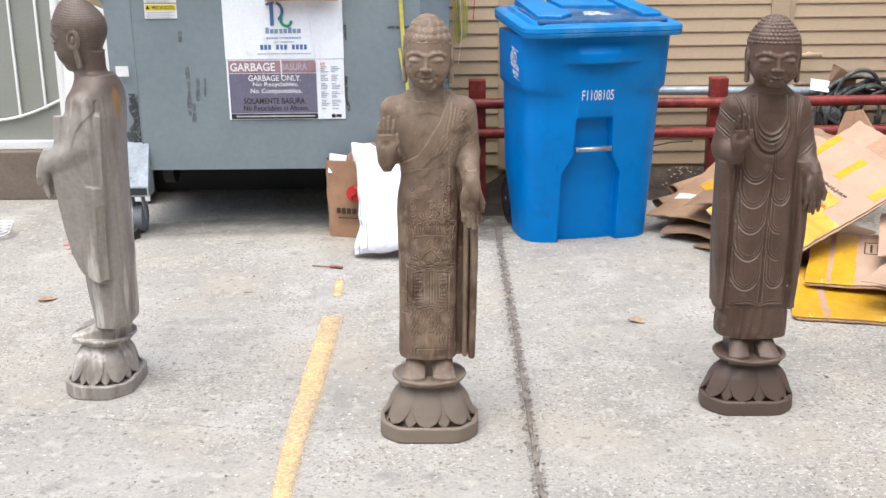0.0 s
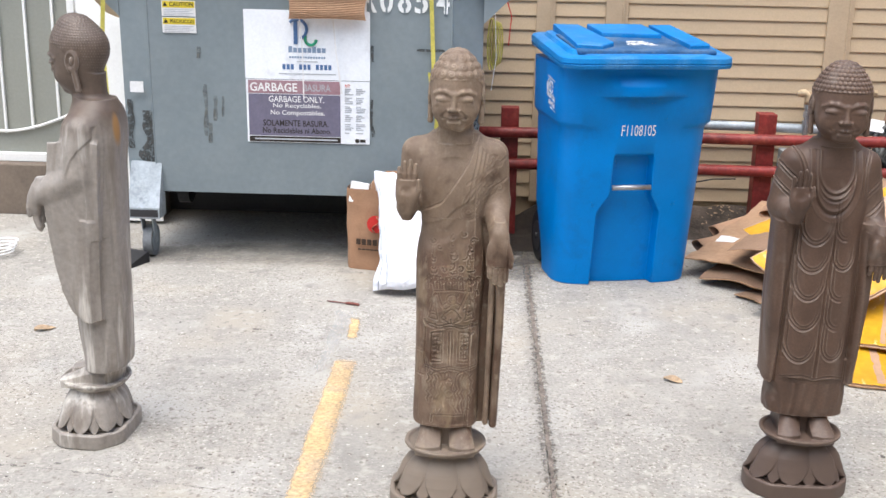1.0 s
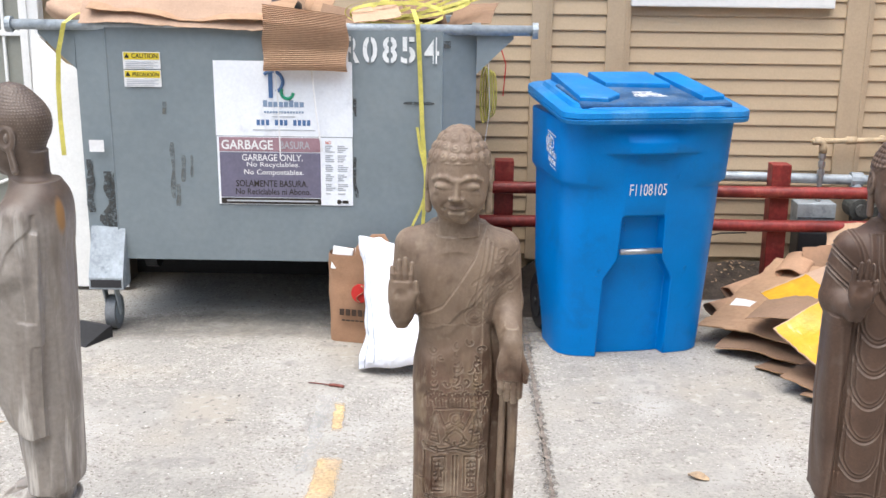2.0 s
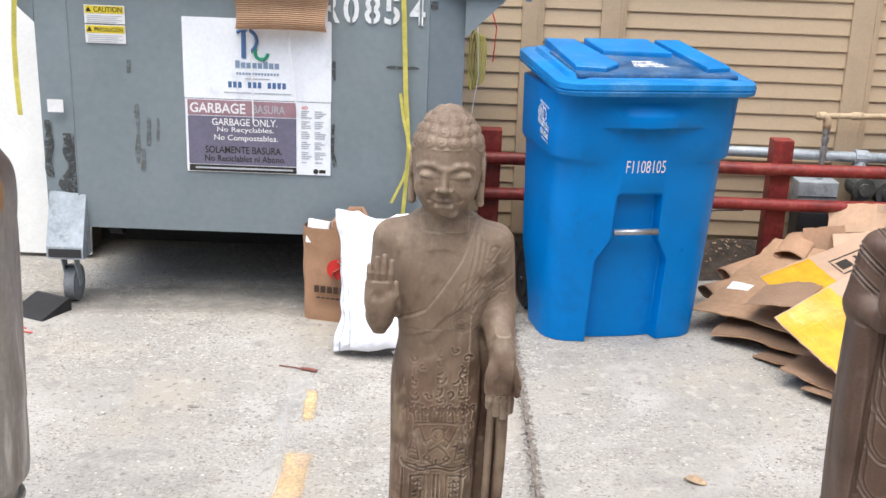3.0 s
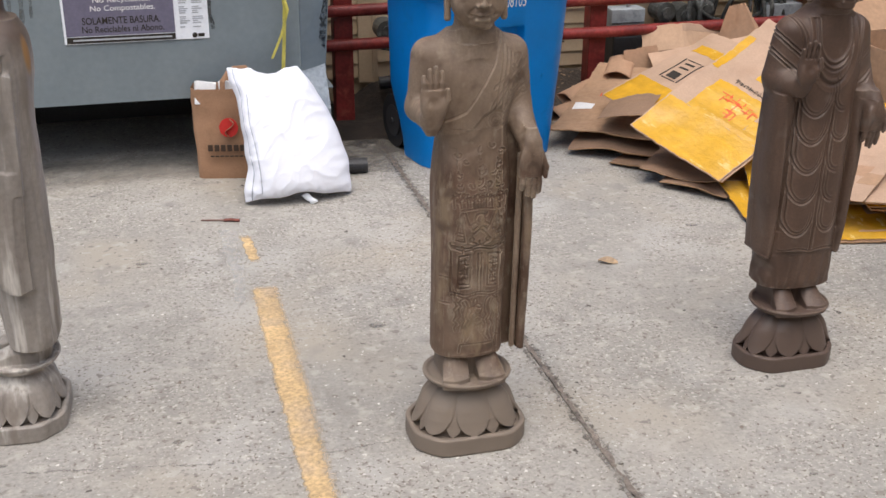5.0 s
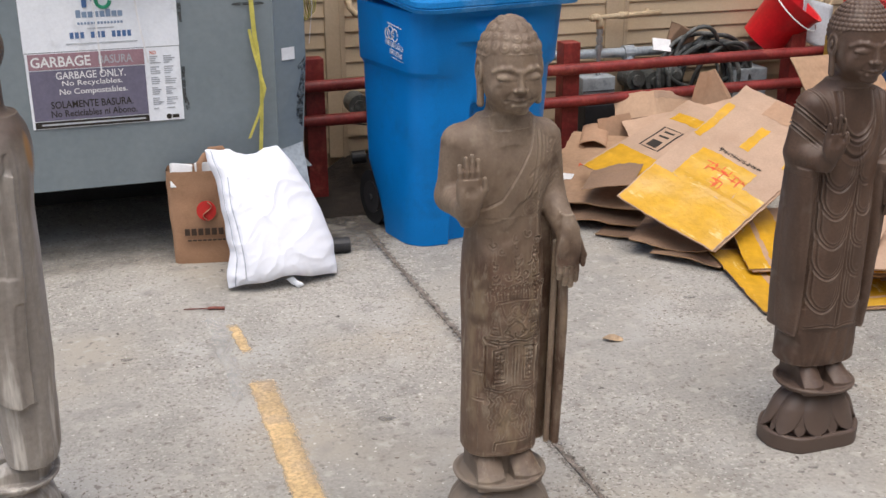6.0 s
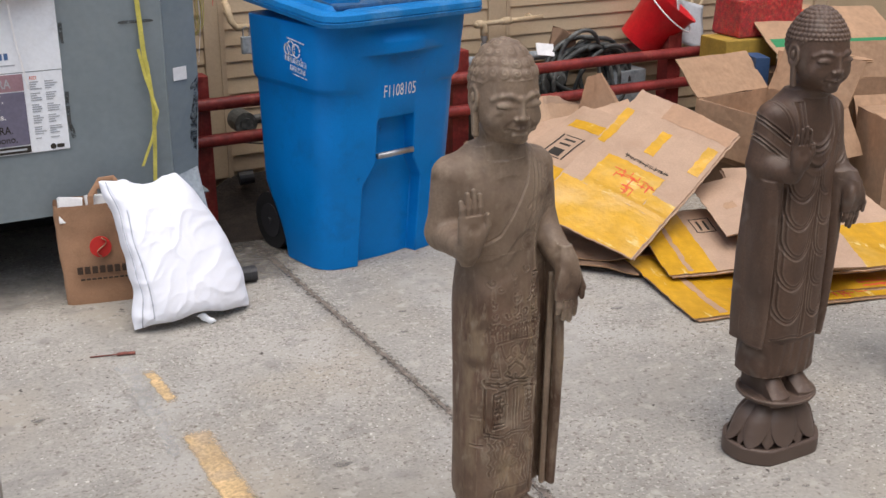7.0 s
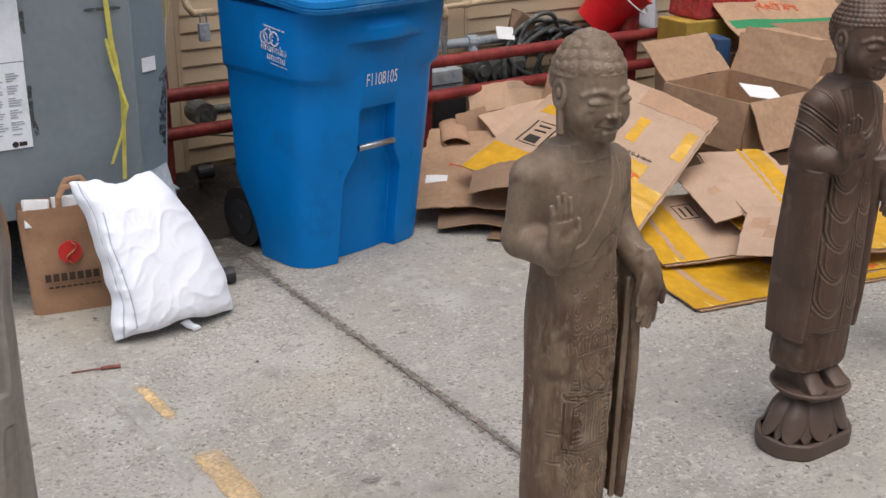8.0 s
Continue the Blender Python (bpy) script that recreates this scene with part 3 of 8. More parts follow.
# ---- unseen walls added behind and beside the camera: close the yard, cut low skylight ----
def closing_wall(name, lo, hi, label):
    bm = bmesh.new()
    box(bm, lo, hi)
    solo(name, bm, M_WALLBACK, label, "wall", kind="structure")


closing_wall("wall_south", (-9.0, -4.4, 0.0), (9.5, -4.15, 5.6), "plain unseen wall added behind the camera to block low sky light")
closing_wall("wall_east", (9.25, -4.15, 0.0), (9.5, 6.6, 5.6), "plain unseen wall added beside the yard to block low sky light")


# ---- statues, modelled as solid clay on a fine lattice ----
class Clay:
    """A solid described by its distance field on a lattice; forms are blended in and carved out."""

    def __init__(self, lo, hi, step):
        self.lo, self.step = np.array(lo), step
        self.axis = [np.arange(a, b, step, dtype=np.float32) for a, b in zip(lo, hi)]
        self.d = np.full([len(a) for a in self.axis], 0.2, np.float32)

    def block(self, lo, hi):
        s = tuple(slice(max(0, int((a - o) / self.step)), max(1, min(len(ax), int((b - o) / self.step) + 2)))
                  for a, b, o, ax in zip(lo, hi, self.lo, self.axis))
        return s, self.axis[0][s[0]][:, None, None], self.axis[1][s[1]][None, :, None], self.axis[2][s[2]][None, None, :]

    def add(self, form, k=0.012):
        lo, hi, fn = form
        pad = k + 0.008
        s, x, y, z = self.block([a - pad for a in lo], [b + pad for b in hi])
        a, b = self.d[s], fn(x, y, z)
        h = np.clip(0.5 + 0.5 * (a - b) / k, 0, 1)
        self.d[s] = a * (1 - h) + b * h - k * h * (1 - h)

    def carve(self, form, k=0.005):
        lo, hi, fn = form
        pad = k + 0.006
        s, x, y, z = self.block([a - pad for a in lo], [b + pad for b in hi])
        a, b = self.d[s], -fn(x, y, z)
        h = np.clip(0.5 - 0.5 * (a - b) / k, 0, 1)
        self.d[s] = a * (1 - h) + b * h + k * h * (1 - h)

    def skin(self):
        """Vertices and quads of the surface."""
        d = self.d
        inside = d < 0
        n = [q - 1 for q in d.shape]
        offs = [(i, j, k) for i in (0, 1) for j in (0, 1) for k in (0, 1)]
        count = np.zeros(n, np.int8)
        for i, j, k in offs:
            count += inside[i:i + n[0], j:j + n[1], k:k + n[2]]
        cells = np.argwhere((count > 0) & (count < 8))
        index = np.full(n, -1, np.int64)
        index[tuple(cells.T)] = np.arange(len(cells))
        vals = np.stack([d[tuple((cells + o).T)] for o in offs], 1)
        acc, num = np.zeros((len(cells), 3)), np.zeros(len(cells))
        for a in range(8):
            for b in range(a + 1, 8):
                if sum(p != q for p, q in zip(offs[a], offs[b])) != 1:
                    continue
                cross = (vals[:, a] < 0) != (vals[:, b] < 0)
                t = np.where(cross, vals[:, a] / np.where(cross, vals[:, a] - vals[:, b], 1), 0)
                p = np.array(offs[a]) + t[:, None] * (np.array(offs[b]) - np.array(offs[a]))
                acc += np.where(cross[:, None], p, 0)
                num += cross
        verts = (cells + acc / num[:, None]) * self.step + self.lo
        quads = []
        for ax in range(3):
            u, v = [q for q in range(3) if q != ax]
            s0, s1 = [slice(1, -1)] * 3, [slice(1, -1)] * 3
            s0[ax], s1[ax] = slice(0, -1), slice(1, None)
            p, q = inside[tuple(s0)], inside[tuple(s1)]
            for flip, mask in ((False, p & ~q), (True, ~p & q)):
                e = np.argwhere(mask)
                e[:, u] += 1
                e[:, v] += 1
                ring = []
                for du, dv in ((-1, -1), (0, -1), (0, 0), (-1, 0)):
                    c = e.copy()
                    c[:, u] += du
                    c[:, v] += dv
                    ring.append(index[tuple(c.T)])
                f = np.stack(ring, 1)
                quads.append(f[:, ::-1] if flip != (ax == 1) else f)
        return verts, np.concatenate(quads)


def ell(c, r):
    def fn(x, y, z):
        p = [(x - c[0]) / r[0], (y - c[1]) / r[1], (z - c[2]) / r[2]]
        k0 = np.sqrt(p[0] ** 2 + p[1] ** 2 + p[2] ** 2)
        k1 = np.sqrt((p[0] / r[0]) ** 2 + (p[1] / r[1]) ** 2 + (p[2] / r[2]) ** 2)
        return k0 * (k0 - 1) / np.maximum(k1, 1e-6)
    return [a - b for a, b in zip(c, r)], [a + b for a, b in zip(c, r)], fn


def capsule(a, b, r0, r1):
    a, b = np.array(a, float), np.array(b, float)
    ba = b - a
    rr = max(r0, r1)

    def fn(x, y, z):
        h = np.clip(((x - a[0]) * ba[0] + (y - a[1]) * ba[1] + (z - a[2]) * ba[2]) / (ba @ ba), 0, 1)
        return np.sqrt((x - a[0] - h * ba[0]) ** 2 + (y - a[1] - h * ba[1]) ** 2 + (z - a[2] - h * ba[2]) ** 2) - (r0 + (r1 - r0) * h)
    return np.minimum(a, b) - rr, np.maximum(a, b) + rr, fn


def column(rows, n=2.6):
    """A body of oval sections; rows of z, half width, half depth, x, y."""
    q = np.array(rows, float)
    if len(q) > 3:
        # ease the profile between its rows
        zz = np.linspace(q[0, 0], q[-1, 0], 200)
        w = int(max(1, min(200 * 0.035 / (q[-1, 0] - q[0, 0]), 12)))
        kern = np.hanning(2 * w + 3)[1:-1]
        ease = lambda f: np.convolve(np.pad(f, w, mode="edge"), kern / kern.sum(), "valid")
        q = np.stack([zz] + [ease(np.interp(zz, q[:, 0], q[:, i])) for i in (1, 2, 3, 4)], 1)

    def fn(x, y, z):
        a, b, cx, cy = (np.interp(z, q[:, 0], q[:, i]).astype(np.float32) for i in (1, 2, 3, 4))
        u = (np.abs((x - cx) / a) ** n + np.abs((y - cy) / b) ** n) ** (1.0 / n)
        return np.maximum((u - 1) * np.minimum(a, b), np.maximum(q[0, 0] - z, z - q[-1, 0]))
    w = q[:, 1].max() + np.abs(q[:, 3]).max()
    e = q[:, 2].max() + np.abs(q[:, 4]).max()
    return (-w, -e, q[0, 0]), (w, e, q[-1, 0]), fn


def slab(lo, hi, r):
    c = [(a + b) / 2 for a, b in zip(lo, hi)]
    s = [(b - a) / 2 - r for a, b in zip(lo, hi)]

    def fn(x, y, z):
        p = [np.abs(x - c[0]) - s[0], np.abs(y - c[1]) - s[1], np.abs(z - c[2]) - s[2]]
        o = np.sqrt(sum(np.maximum(t, 0) ** 2 for t in p))
        return o + np.minimum(np.maximum(p[0], np.maximum(p[1], p[2])), 0) - r
    return lo, hi, fn


def both(form, other):
    """Where two forms overlap."""
    return form[0], form[1], lambda x, y, z: np.maximum(form[2](x, y, z), other(x, y, z))


def octa(a, b, cut, z0, z1, r, dy=0.0):
    """A flat block with its corners cut off."""
    zc, hz = (z0 + z1) / 2, (z1 - z0) / 2

    def fn(x, y, z):
        ax, ay = np.abs(x), np.abs(y - dy)
        p = (((ax / a) ** 16 + (ay / b) ** 16 + ((ax + ay) / (a + b - cut)) ** 16) ** (1 / 16) - 1) * min(a, b) + r
        q = np.abs(z - zc) - hz + r
        return np.sqrt(np.maximum(p, 0) ** 2 + np.maximum(q, 0) ** 2) + np.minimum(np.maximum(p, q), 0) - r
    return (-a, dy - b, z0), (a, dy + b, z1), fn


def lotus(c, petals=8, half=0.151, deep=0.116, dy=0.0, turn=0.0, disc=(0.108, 0.082, 0.0)):
    """Stepped slab with cut corners, a bell with a ring of hanging petals and tips between them, and the saucer for the feet."""
    k = deep / 0.116
    c.add(octa(half, deep, 0.058, 0.0, 0.050, 0.006, dy), 0.002)
    c.carve(octa(half - 0.014, deep - 0.014, 0.050, 0.041, 0.070, 0.003, dy), 0.003)
    bell = np.array([(0.036, 0.119, 0.091), (0.058, 0.121, 0.093), (0.085, 0.119, 0.092), (0.110, 0.111, 0.086), (0.135, 0.098, 0.076), (0.155, 0.082, 0.065), (0.172, 0.072, 0.058)])
    bell[:, 1] *= 0.94
    bell[:, 2] *= 0.95 * k - 0.12 * (1 - k)
    c.add(column([(z, a, b, 0, dy) for z, a, b in bell], 2.3), 0.003)

    def ring(low, lift, shift, blunt, curl):
        def fn(x, y, z):
            yy = y - dy
            a, b = (np.interp(z, bell[:, 0], bell[:, i]).astype(np.float32) for i in (1, 2))
            u = (np.abs(x / a) ** 2.3 + np.abs(yy / b) ** 2.3) ** (1 / 2.3)
            f = (u - 1) * np.minimum(a, b)
            t = (np.arctan2(yy / (0.091 * k), x / 0.120) + math.pi / 2) / (2 * math.pi) * petals + turn + shift
            s = (t - np.round(t)) * 2
            h = np.clip((0.126 - z) / (0.126 - low), 0, 1)
            rim = np.clip(1 - h ** blunt, 0, 1) ** (1 / blunt) * 0.975
            out = lift + curl * h ** 3 + 0.006 * (1 - s * s) - 0.16 * np.clip(z - 0.120, 0, 1)
            return np.maximum(np.maximum(f - out, (np.abs(s) - rim) * 0.040), np.maximum(low - z, z - 0.160)) * 0.8
        return (-0.17, dy - 0.15, low - 0.004), (0.17, dy + 0.15, 0.165), fn
    c.add(ring(0.042, 0.000, 0.5, 1.3, 0.012), 0.0012)
    c.add(ring(0.050, 0.007, 0.0, 2.0, 0.010), 0.0012)
    a, b, cy = disc
    c.add(column([(0.150, 0.074, 0.058, 0, cy * 0.6), (0.163, 0.084, 0.064, 0, cy * 0.8), (0.176, a - 0.008, b - 0.007, 0, cy), (0.185, a, b, 0, cy), (0.191, a - 0.001, b - 0.001, 0, cy)], 2.1), 0.003)
    c.carve(column([(0.1865, a - 0.016, b - 0.015, 0, cy), (0.196, a - 0.005, b - 0.005, 0, cy)], 2.1), 0.002)


def feet(c, spread=0.041, toe=-0.084, back=0.05, wide=0.035, heel=0.262, slope=0.046, splay=0.008):
    """Two flat feet that turn a little outward, blunt at the toes, rising over the slope to the hem."""
    for s in (-1, 1):
        def foot(x, y, z, s=s):
            run = np.clip((y - toe) / slope, 0, 1)
            xc = s * (spread + splay * (1 - run))
            w = wide + 0.001 * (1 - run) - 0.004 * run
            u = (x - xc) / w
            toes = 0.0014 * np.abs(np.sin(2.5 * math.pi * (u * 0.5 + 0.5))) * (run < 0.25)
            top = 0.197 + toes + (heel - 0.197) * run ** 1.15
            top = top - (top - 0.186) * 0.42 * u ** 2
            tip = toe + 0.010 * u * u
            return np.maximum(np.maximum(np.abs(x - xc) - w, z - top), np.maximum(tip - y, y - back)) * 0.7
        c.add(((s * spread - 0.056, toe - 0.004, 0.184), (s * spread + 0.056, back, heel), foot), 0.003)


def open_hand(c, x, y, z, up, thumb, size=1.0, lean=0.0, slim=1.0, gap=1.0):
    """A flat palm turned forward from the wrist at z, fingers together, up (1) or down (-1); thumb gives its side."""
    k = size
    rows = [(-0.052, 0.0120, 0.0120, 0.016), (-0.030, 0.0175, 0.0170, 0.008), (-0.008, 0.0220, 0.0165, 0.002), (0.014, 0.0290, 0.0150, 0.000), (0.036, 0.0300, 0.0125, 0.000), (0.056, 0.0285, 0.0100, 0.001)]
    c.add(column(sorted((z + up * h * k, a * k, b, x, y + dy) for h, a, b, dy in rows), 2.4), 0.014)
    # heel of the thumb and of the little finger, the hollow between them
    c.add(ell((x + thumb * 0.014 * k, y - 0.008, z + up * 0.012 * k), (0.013, 0.009, 0.022)), 0.008)
    c.add(ell((x - thumb * 0.015 * k, y - 0.008, z + up * 0.012 * k), (0.011, 0.008, 0.024)), 0.008)
    c.carve(ell((x - thumb * 0.002, y - 0.024, z + up * 0.032 * k), (0.016, 0.0125, 0.014)), 0.006)
    for f, n in ((1.5, 0.093), (0.5, 0.103), (-0.5, 0.098), (-1.5, 0.083)):
        r = 0.0069 * slim * (0.5 + 0.5 * k)
        fx = x + thumb * f * 0.0136 * gap * k
        e = thumb * f * 0.0008 * (2 * gap - 1)
        c.add(capsule((fx, y + 0.001, z + up * 0.040 * k), (fx + e, y - 0.002 + lean * 0.4, z + up * 0.070 * k), r * 1.06, r), 0.0016)
        c.add(capsule((fx + e, y - 0.002 + lean * 0.4, z + up * 0.070 * k), (fx + 2 * e, y - 0.002 + lean, z + up * n * k), r, r * 0.78), 0.0012)
    tx = x + thumb * 0.026 * k
    c.add(capsule((tx - thumb * 0.010, y - 0.005, z + up * 0.006 * k), (tx + thumb * 0.005, y - 0.010, z + up * 0.034 * k), 0.0095, 0.0076), 0.005)
    c.add(capsule((tx + thumb * 0.005, y - 0.010, z + up * 0.034 * k), (tx + thumb * 0.004, y - 0.010, z + up * 0.056 * k), 0.0074, 0.0054), 0.0016)


def hairline(y):
    """Lower edge of the hair over the chin, by the distance from the middle of the head."""
    return 0.126 - 0.75 * np.clip(y + 0.036, 0, 0.14)


def head(c, x, y, z, k=1.0, tilt=0.0, wide=1.0, ear=1.0, crown=1.0, neck=(0.046, 0.046, 0.014)):
    """A smiling head with lowered lids, hair cap, low crown and long ears; z is the chin's height."""
    o = lambda a, b, d: (x + k * wide * a, y + k * b - k * tilt * (d - 0.1), z + k * d)
    E = lambda p, r, b=0.004: c.add(ell(o(*p), (k * wide * r[0], k * r[1], k * r[2])), k * b)
    X = lambda p, r, b=0.004: c.carve(ell(o(*p), (k * wide * r[0], k * r[1], k * r[2])), k * b)
    P = lambda p, q, r, s, b=0.004: c.add(capsule(o(*p), o(*q), k * r, k * s), k * b)
    G = lambda p, q, r, s, b=0.003: c.carve(capsule(o(*p), o(*q), k * r, k * s), k * b)
    c.add(column([(z - 0.07, neck[0] * 1.12, neck[1] * 1.10, x, y + neck[2] + 0.010), (z - 0.03, neck[0], neck[1], x, y + neck[2] + 0.004), (z + 0.05 * k, neck[0] * 0.95, neck[1], x, y + neck[2])], 2.2), 0.020)
    E((0, 0.006, 0.108), (0.0605, 0.0755, 0.074))
    E((0, -0.012, 0.066), (0.0570, 0.063, 0.066), 0.016)
    E((0, -0.026, 0.036), (0.0475, 0.044, 0.036), 0.018)
    for s in (-1, 1):
        E((s * 0.029, -0.045, 0.047), (0.021, 0.020, 0.022), 0.014)
    cap_ = ell(o(0, 0.009, 0.113), (k * wide * 0.0622, k * 0.0775, k * 0.0715))
    c.add(both(cap_, lambda X_, Y, Z: (z + k * hairline((Y - y) / k) - Z) * 0.8), 0.004)
    E((0, 0.012, 0.163), (0.032, 0.040, 0.038 * crown), 0.030)
    for s in (-1, 1):
        # socket, lid, slit, brow
        X((s * 0.0240, -0.0855, 0.0850), (0.0190, 0.0120, 0.0064), 0.007)
        E((s * 0.0255, -0.0610, 0.0760), (0.0185, 0.0118, 0.0098), 0.004)
        G((s * 0.0085, -0.0745, 0.0700), (s * 0.0260, -0.0752, 0.0682), 0.0022, 0.0028, 0.001)
        G((s * 0.0260, -0.0752, 0.0682), (s * 0.0450, -0.0600, 0.0730), 0.0028, 0.0018, 0.001)
        E((s * 0.0250, -0.0605, 0.0630), (0.0165, 0.0070, 0.0045), 0.008)
        P((s * 0.0070, -0.0728, 0.0880), (s * 0.0200, -0.0702, 0.0952), 0.0010, 0.0013, 0.010)
        P((s * 0.0200, -0.0702, 0.0952), (s * 0.0350, -0.0605, 0.0955), 0.0013, 0.0012, 0.010)
        P((s * 0.0350, -0.0605, 0.0955), (s * 0.0475, -0.0475, 0.0880), 0.0012, 0.0006, 0.010)
        # wings of the nose, cheeks' folds, lips
        E((s * 0.0098, -0.0735, 0.0490), (0.0064, 0.0074, 0.0052), 0.004)
        G((s * 0.0055, -0.0790, 0.0432), (s * 0.0090, -0.0755, 0.0432), 0.0014, 0.0014, 0.002)
        G((s * 0.0165, -0.0765, 0.0450), (s * 0.0290, -0.0680, 0.0310), 0.0018, 0.0016, 0.007)
        P((s * 0.0225, -0.0645, 0.0300), (s * 0.0040, -0.0736, 0.0288), 0.0022, 0.0046, 0.003)
        G((s * 0.0240, -0.0680, 0.0286), (0, -0.0772, 0.0232), 0.0020, 0.0026, 0.001)
        G((s * 0.0245, -0.0655, 0.0276), (s * 0.0262, -0.0635, 0.0284), 0.0026, 0.0024, 0.004)
        # ear: rim, hollow, inner fold, long lobe
        E((s * 0.0615, 0.004, 0.0830), (0.0060, 0.0190 * ear, 0.0285 * ear), 0.002)
        X((s * 0.0690, 0.001, 0.0850), (0.0085, 0.0130 * ear, 0.0215 * ear), 0.002)
        E((s * 0.0630, 0.004, 0.0850), (0.0032, 0.0060, 0.0105), 0.002)
        P((s * 0.0600, 0.001, 0.0600), (s * 0.0590, -0.004, 0.0120), 0.0074 * ear, 0.0076 * ear, 0.002)
        G((s * 0.0690, 0.000, 0.0640), (s * 0.0680, -0.004, 0.0180), 0.0044, 0.0036, 0.002)
    P((0, -0.0712, 0.0900), (0, -0.0798, 0.0545), 0.0040, 0.0058, 0.007)
    E((0, -0.0802, 0.0512), (0.0080, 0.0076, 0.0064), 0.003)
    P((-0.0115, -0.0670, 0.0178), (0.0115, -0.0670, 0.0178), 0.0050, 0.0050, 0.003)
    G((-0.0120, -0.0715, 0.0092), (0.0120, -0.0715, 0.0092), 0.0024, 0.0024, 0.005)
    E((0, -0.0535, 0.0050), (0.0200, 0.0150, 0.0120), 0.012)


def vertex_normals(v, f):
    a, b, c, d = (v[f[:, i]] for i in range(4))
    nf = np.cross(c - a, d - b)
    n = np.zeros_like(v)
    for i in range(4):
        for k in range(3):
            n[:, k] += np.bincount(f[:, i], nf[:, k], len(v))
    return n / np.maximum(np.linalg.norm(n, axis=1, keepdims=True), 1e-12)


def groove(dist, width, depth):
    """A carved line with raised lips beside it."""
    t = dist / width
    return depth * (-np.exp(-t * t) + 0.55 * np.exp(-((np.abs(t) - 1.7) / 0.7) ** 2))


def curls(v, c, size, amp, swirl=0.0, loose=0.0):
    """Rows of snail curls over a head's hair, about the point c, in staggered rings round the crown; swirl winds a line into each."""
    p = v - np.array(c)
    r = np.linalg.norm(p, axis=1)
    th = np.arctan2(p[:, 0], -p[:, 1])
    polar = np.arccos(np.clip(p[:, 2] / r, -1, 1)) * 0.080
    row = polar / size + 0.5 + loose * np.sin(3 * th + 1.0) * np.sin(polar * 60)
    k = np.floor(row)
    ring = np.maximum(1, np.round(2 * np.pi * np.sin(np.clip(k * size / 0.080, 0, 1.57)) * 0.080 / size))
    col = th / (2 * np.pi) * ring + 0.5 * (k % 2) + loose * np.sin(2.3 * k + 1.0)
    du, dv = (col - np.floor(col) - 0.5) * (ring > 1), (row - k - 0.5)
    q = du * du + dv * dv
    d = np.clip(1 - 4.4 * q, -0.35, 1)
    if swirl:
        d = d + swirl * np.cos(np.arctan2(dv, du) * np.where(np.floor(col) % 2 > 0, 1, -1) + 19 * np.sqrt(q)) * np.exp(-q / 0.12)
    else:
        d = d - 0.25 * np.exp(-q / 0.006)
    return amp * d


def soft_noise(v, scale, seed=0.0):
    out = np.zeros(len(v))
    ph = seed
    for i, (a, b, c) in enumerate(((1.0, 0.31, 0.17), (-0.42, 1.0, 0.33), (0.23, -0.51, 1.0), (0.71, 0.69, -0.4), (-0.66, 0.2, 0.9))):
        out += np.sin(scale * (a * v[:, 0] + b * v[:, 1] + c * v[:, 2]) + ph + 1.7 * i + 1.3 * np.sin(scale * 0.6 * (b * v[:, 0] + c * v[:, 1] + a * v[:, 2]) + i))
    return out / 5


class Strokes:
    """Lines drawn on a front, in x and z, to be chased into the stone."""

    def __init__(self):
        self.seg = []

    def line(self, pts):
        self.seg += [(*a, *b) for a, b in zip(pts, pts[1:])]

    def wave(self, x0, x1, z, amp, turns, n=18):
        self.line([(x0 + (x1 - x0) * t, z + amp * math.cos(2 * math.pi * turns * (t - 0.5))) for t in np.linspace(0, 1, n)])

    def arc(self, x, z, rx, rz, a0, a1, n=9):
        self.line([(x + rx * math.cos(a), z + rz * math.sin(a)) for a in np.linspace(radians(a0), radians(a1), n)])

    def scroll(self, x, z, r, a0, turns, hand_=1, n=14):
        self.line([(x + hand_ * r * (1 - 0.75 * t) * math.cos(a0 + 6.283 * turns * t), z + r * (1 - 0.75 * t) * math.sin(a0 + 6.283 * turns * t)) for t in np.linspace(0, 1, n)])

    def twins(self, middle, draw):
        """Draws something on both sides of a middle line; draw takes a function for x and the side."""
        for s in (-1, 1):
            draw(lambda d, s=s: middle + s * d, s)

    def dist(self, x, z):
        best = np.full(len(x), 9.0)
        for ax, az, bx, bz in self.seg:
            near = (x > min(ax, bx) - 0.012) & (x < max(ax, bx) + 0.012) & (z > min(az, bz) - 0.012) & (z < max(az, bz) + 0.012)
            px, pz = x[near] - ax, z[near] - az
            dx, dz = bx - ax, bz - az
            t = np.clip((px * dx + pz * dz) / max(dx * dx + dz * dz, 1e-12), 0, 1)
            best[near] = np.minimum(best[near], np.hypot(px - t * dx, pz - t * dz))
        return best


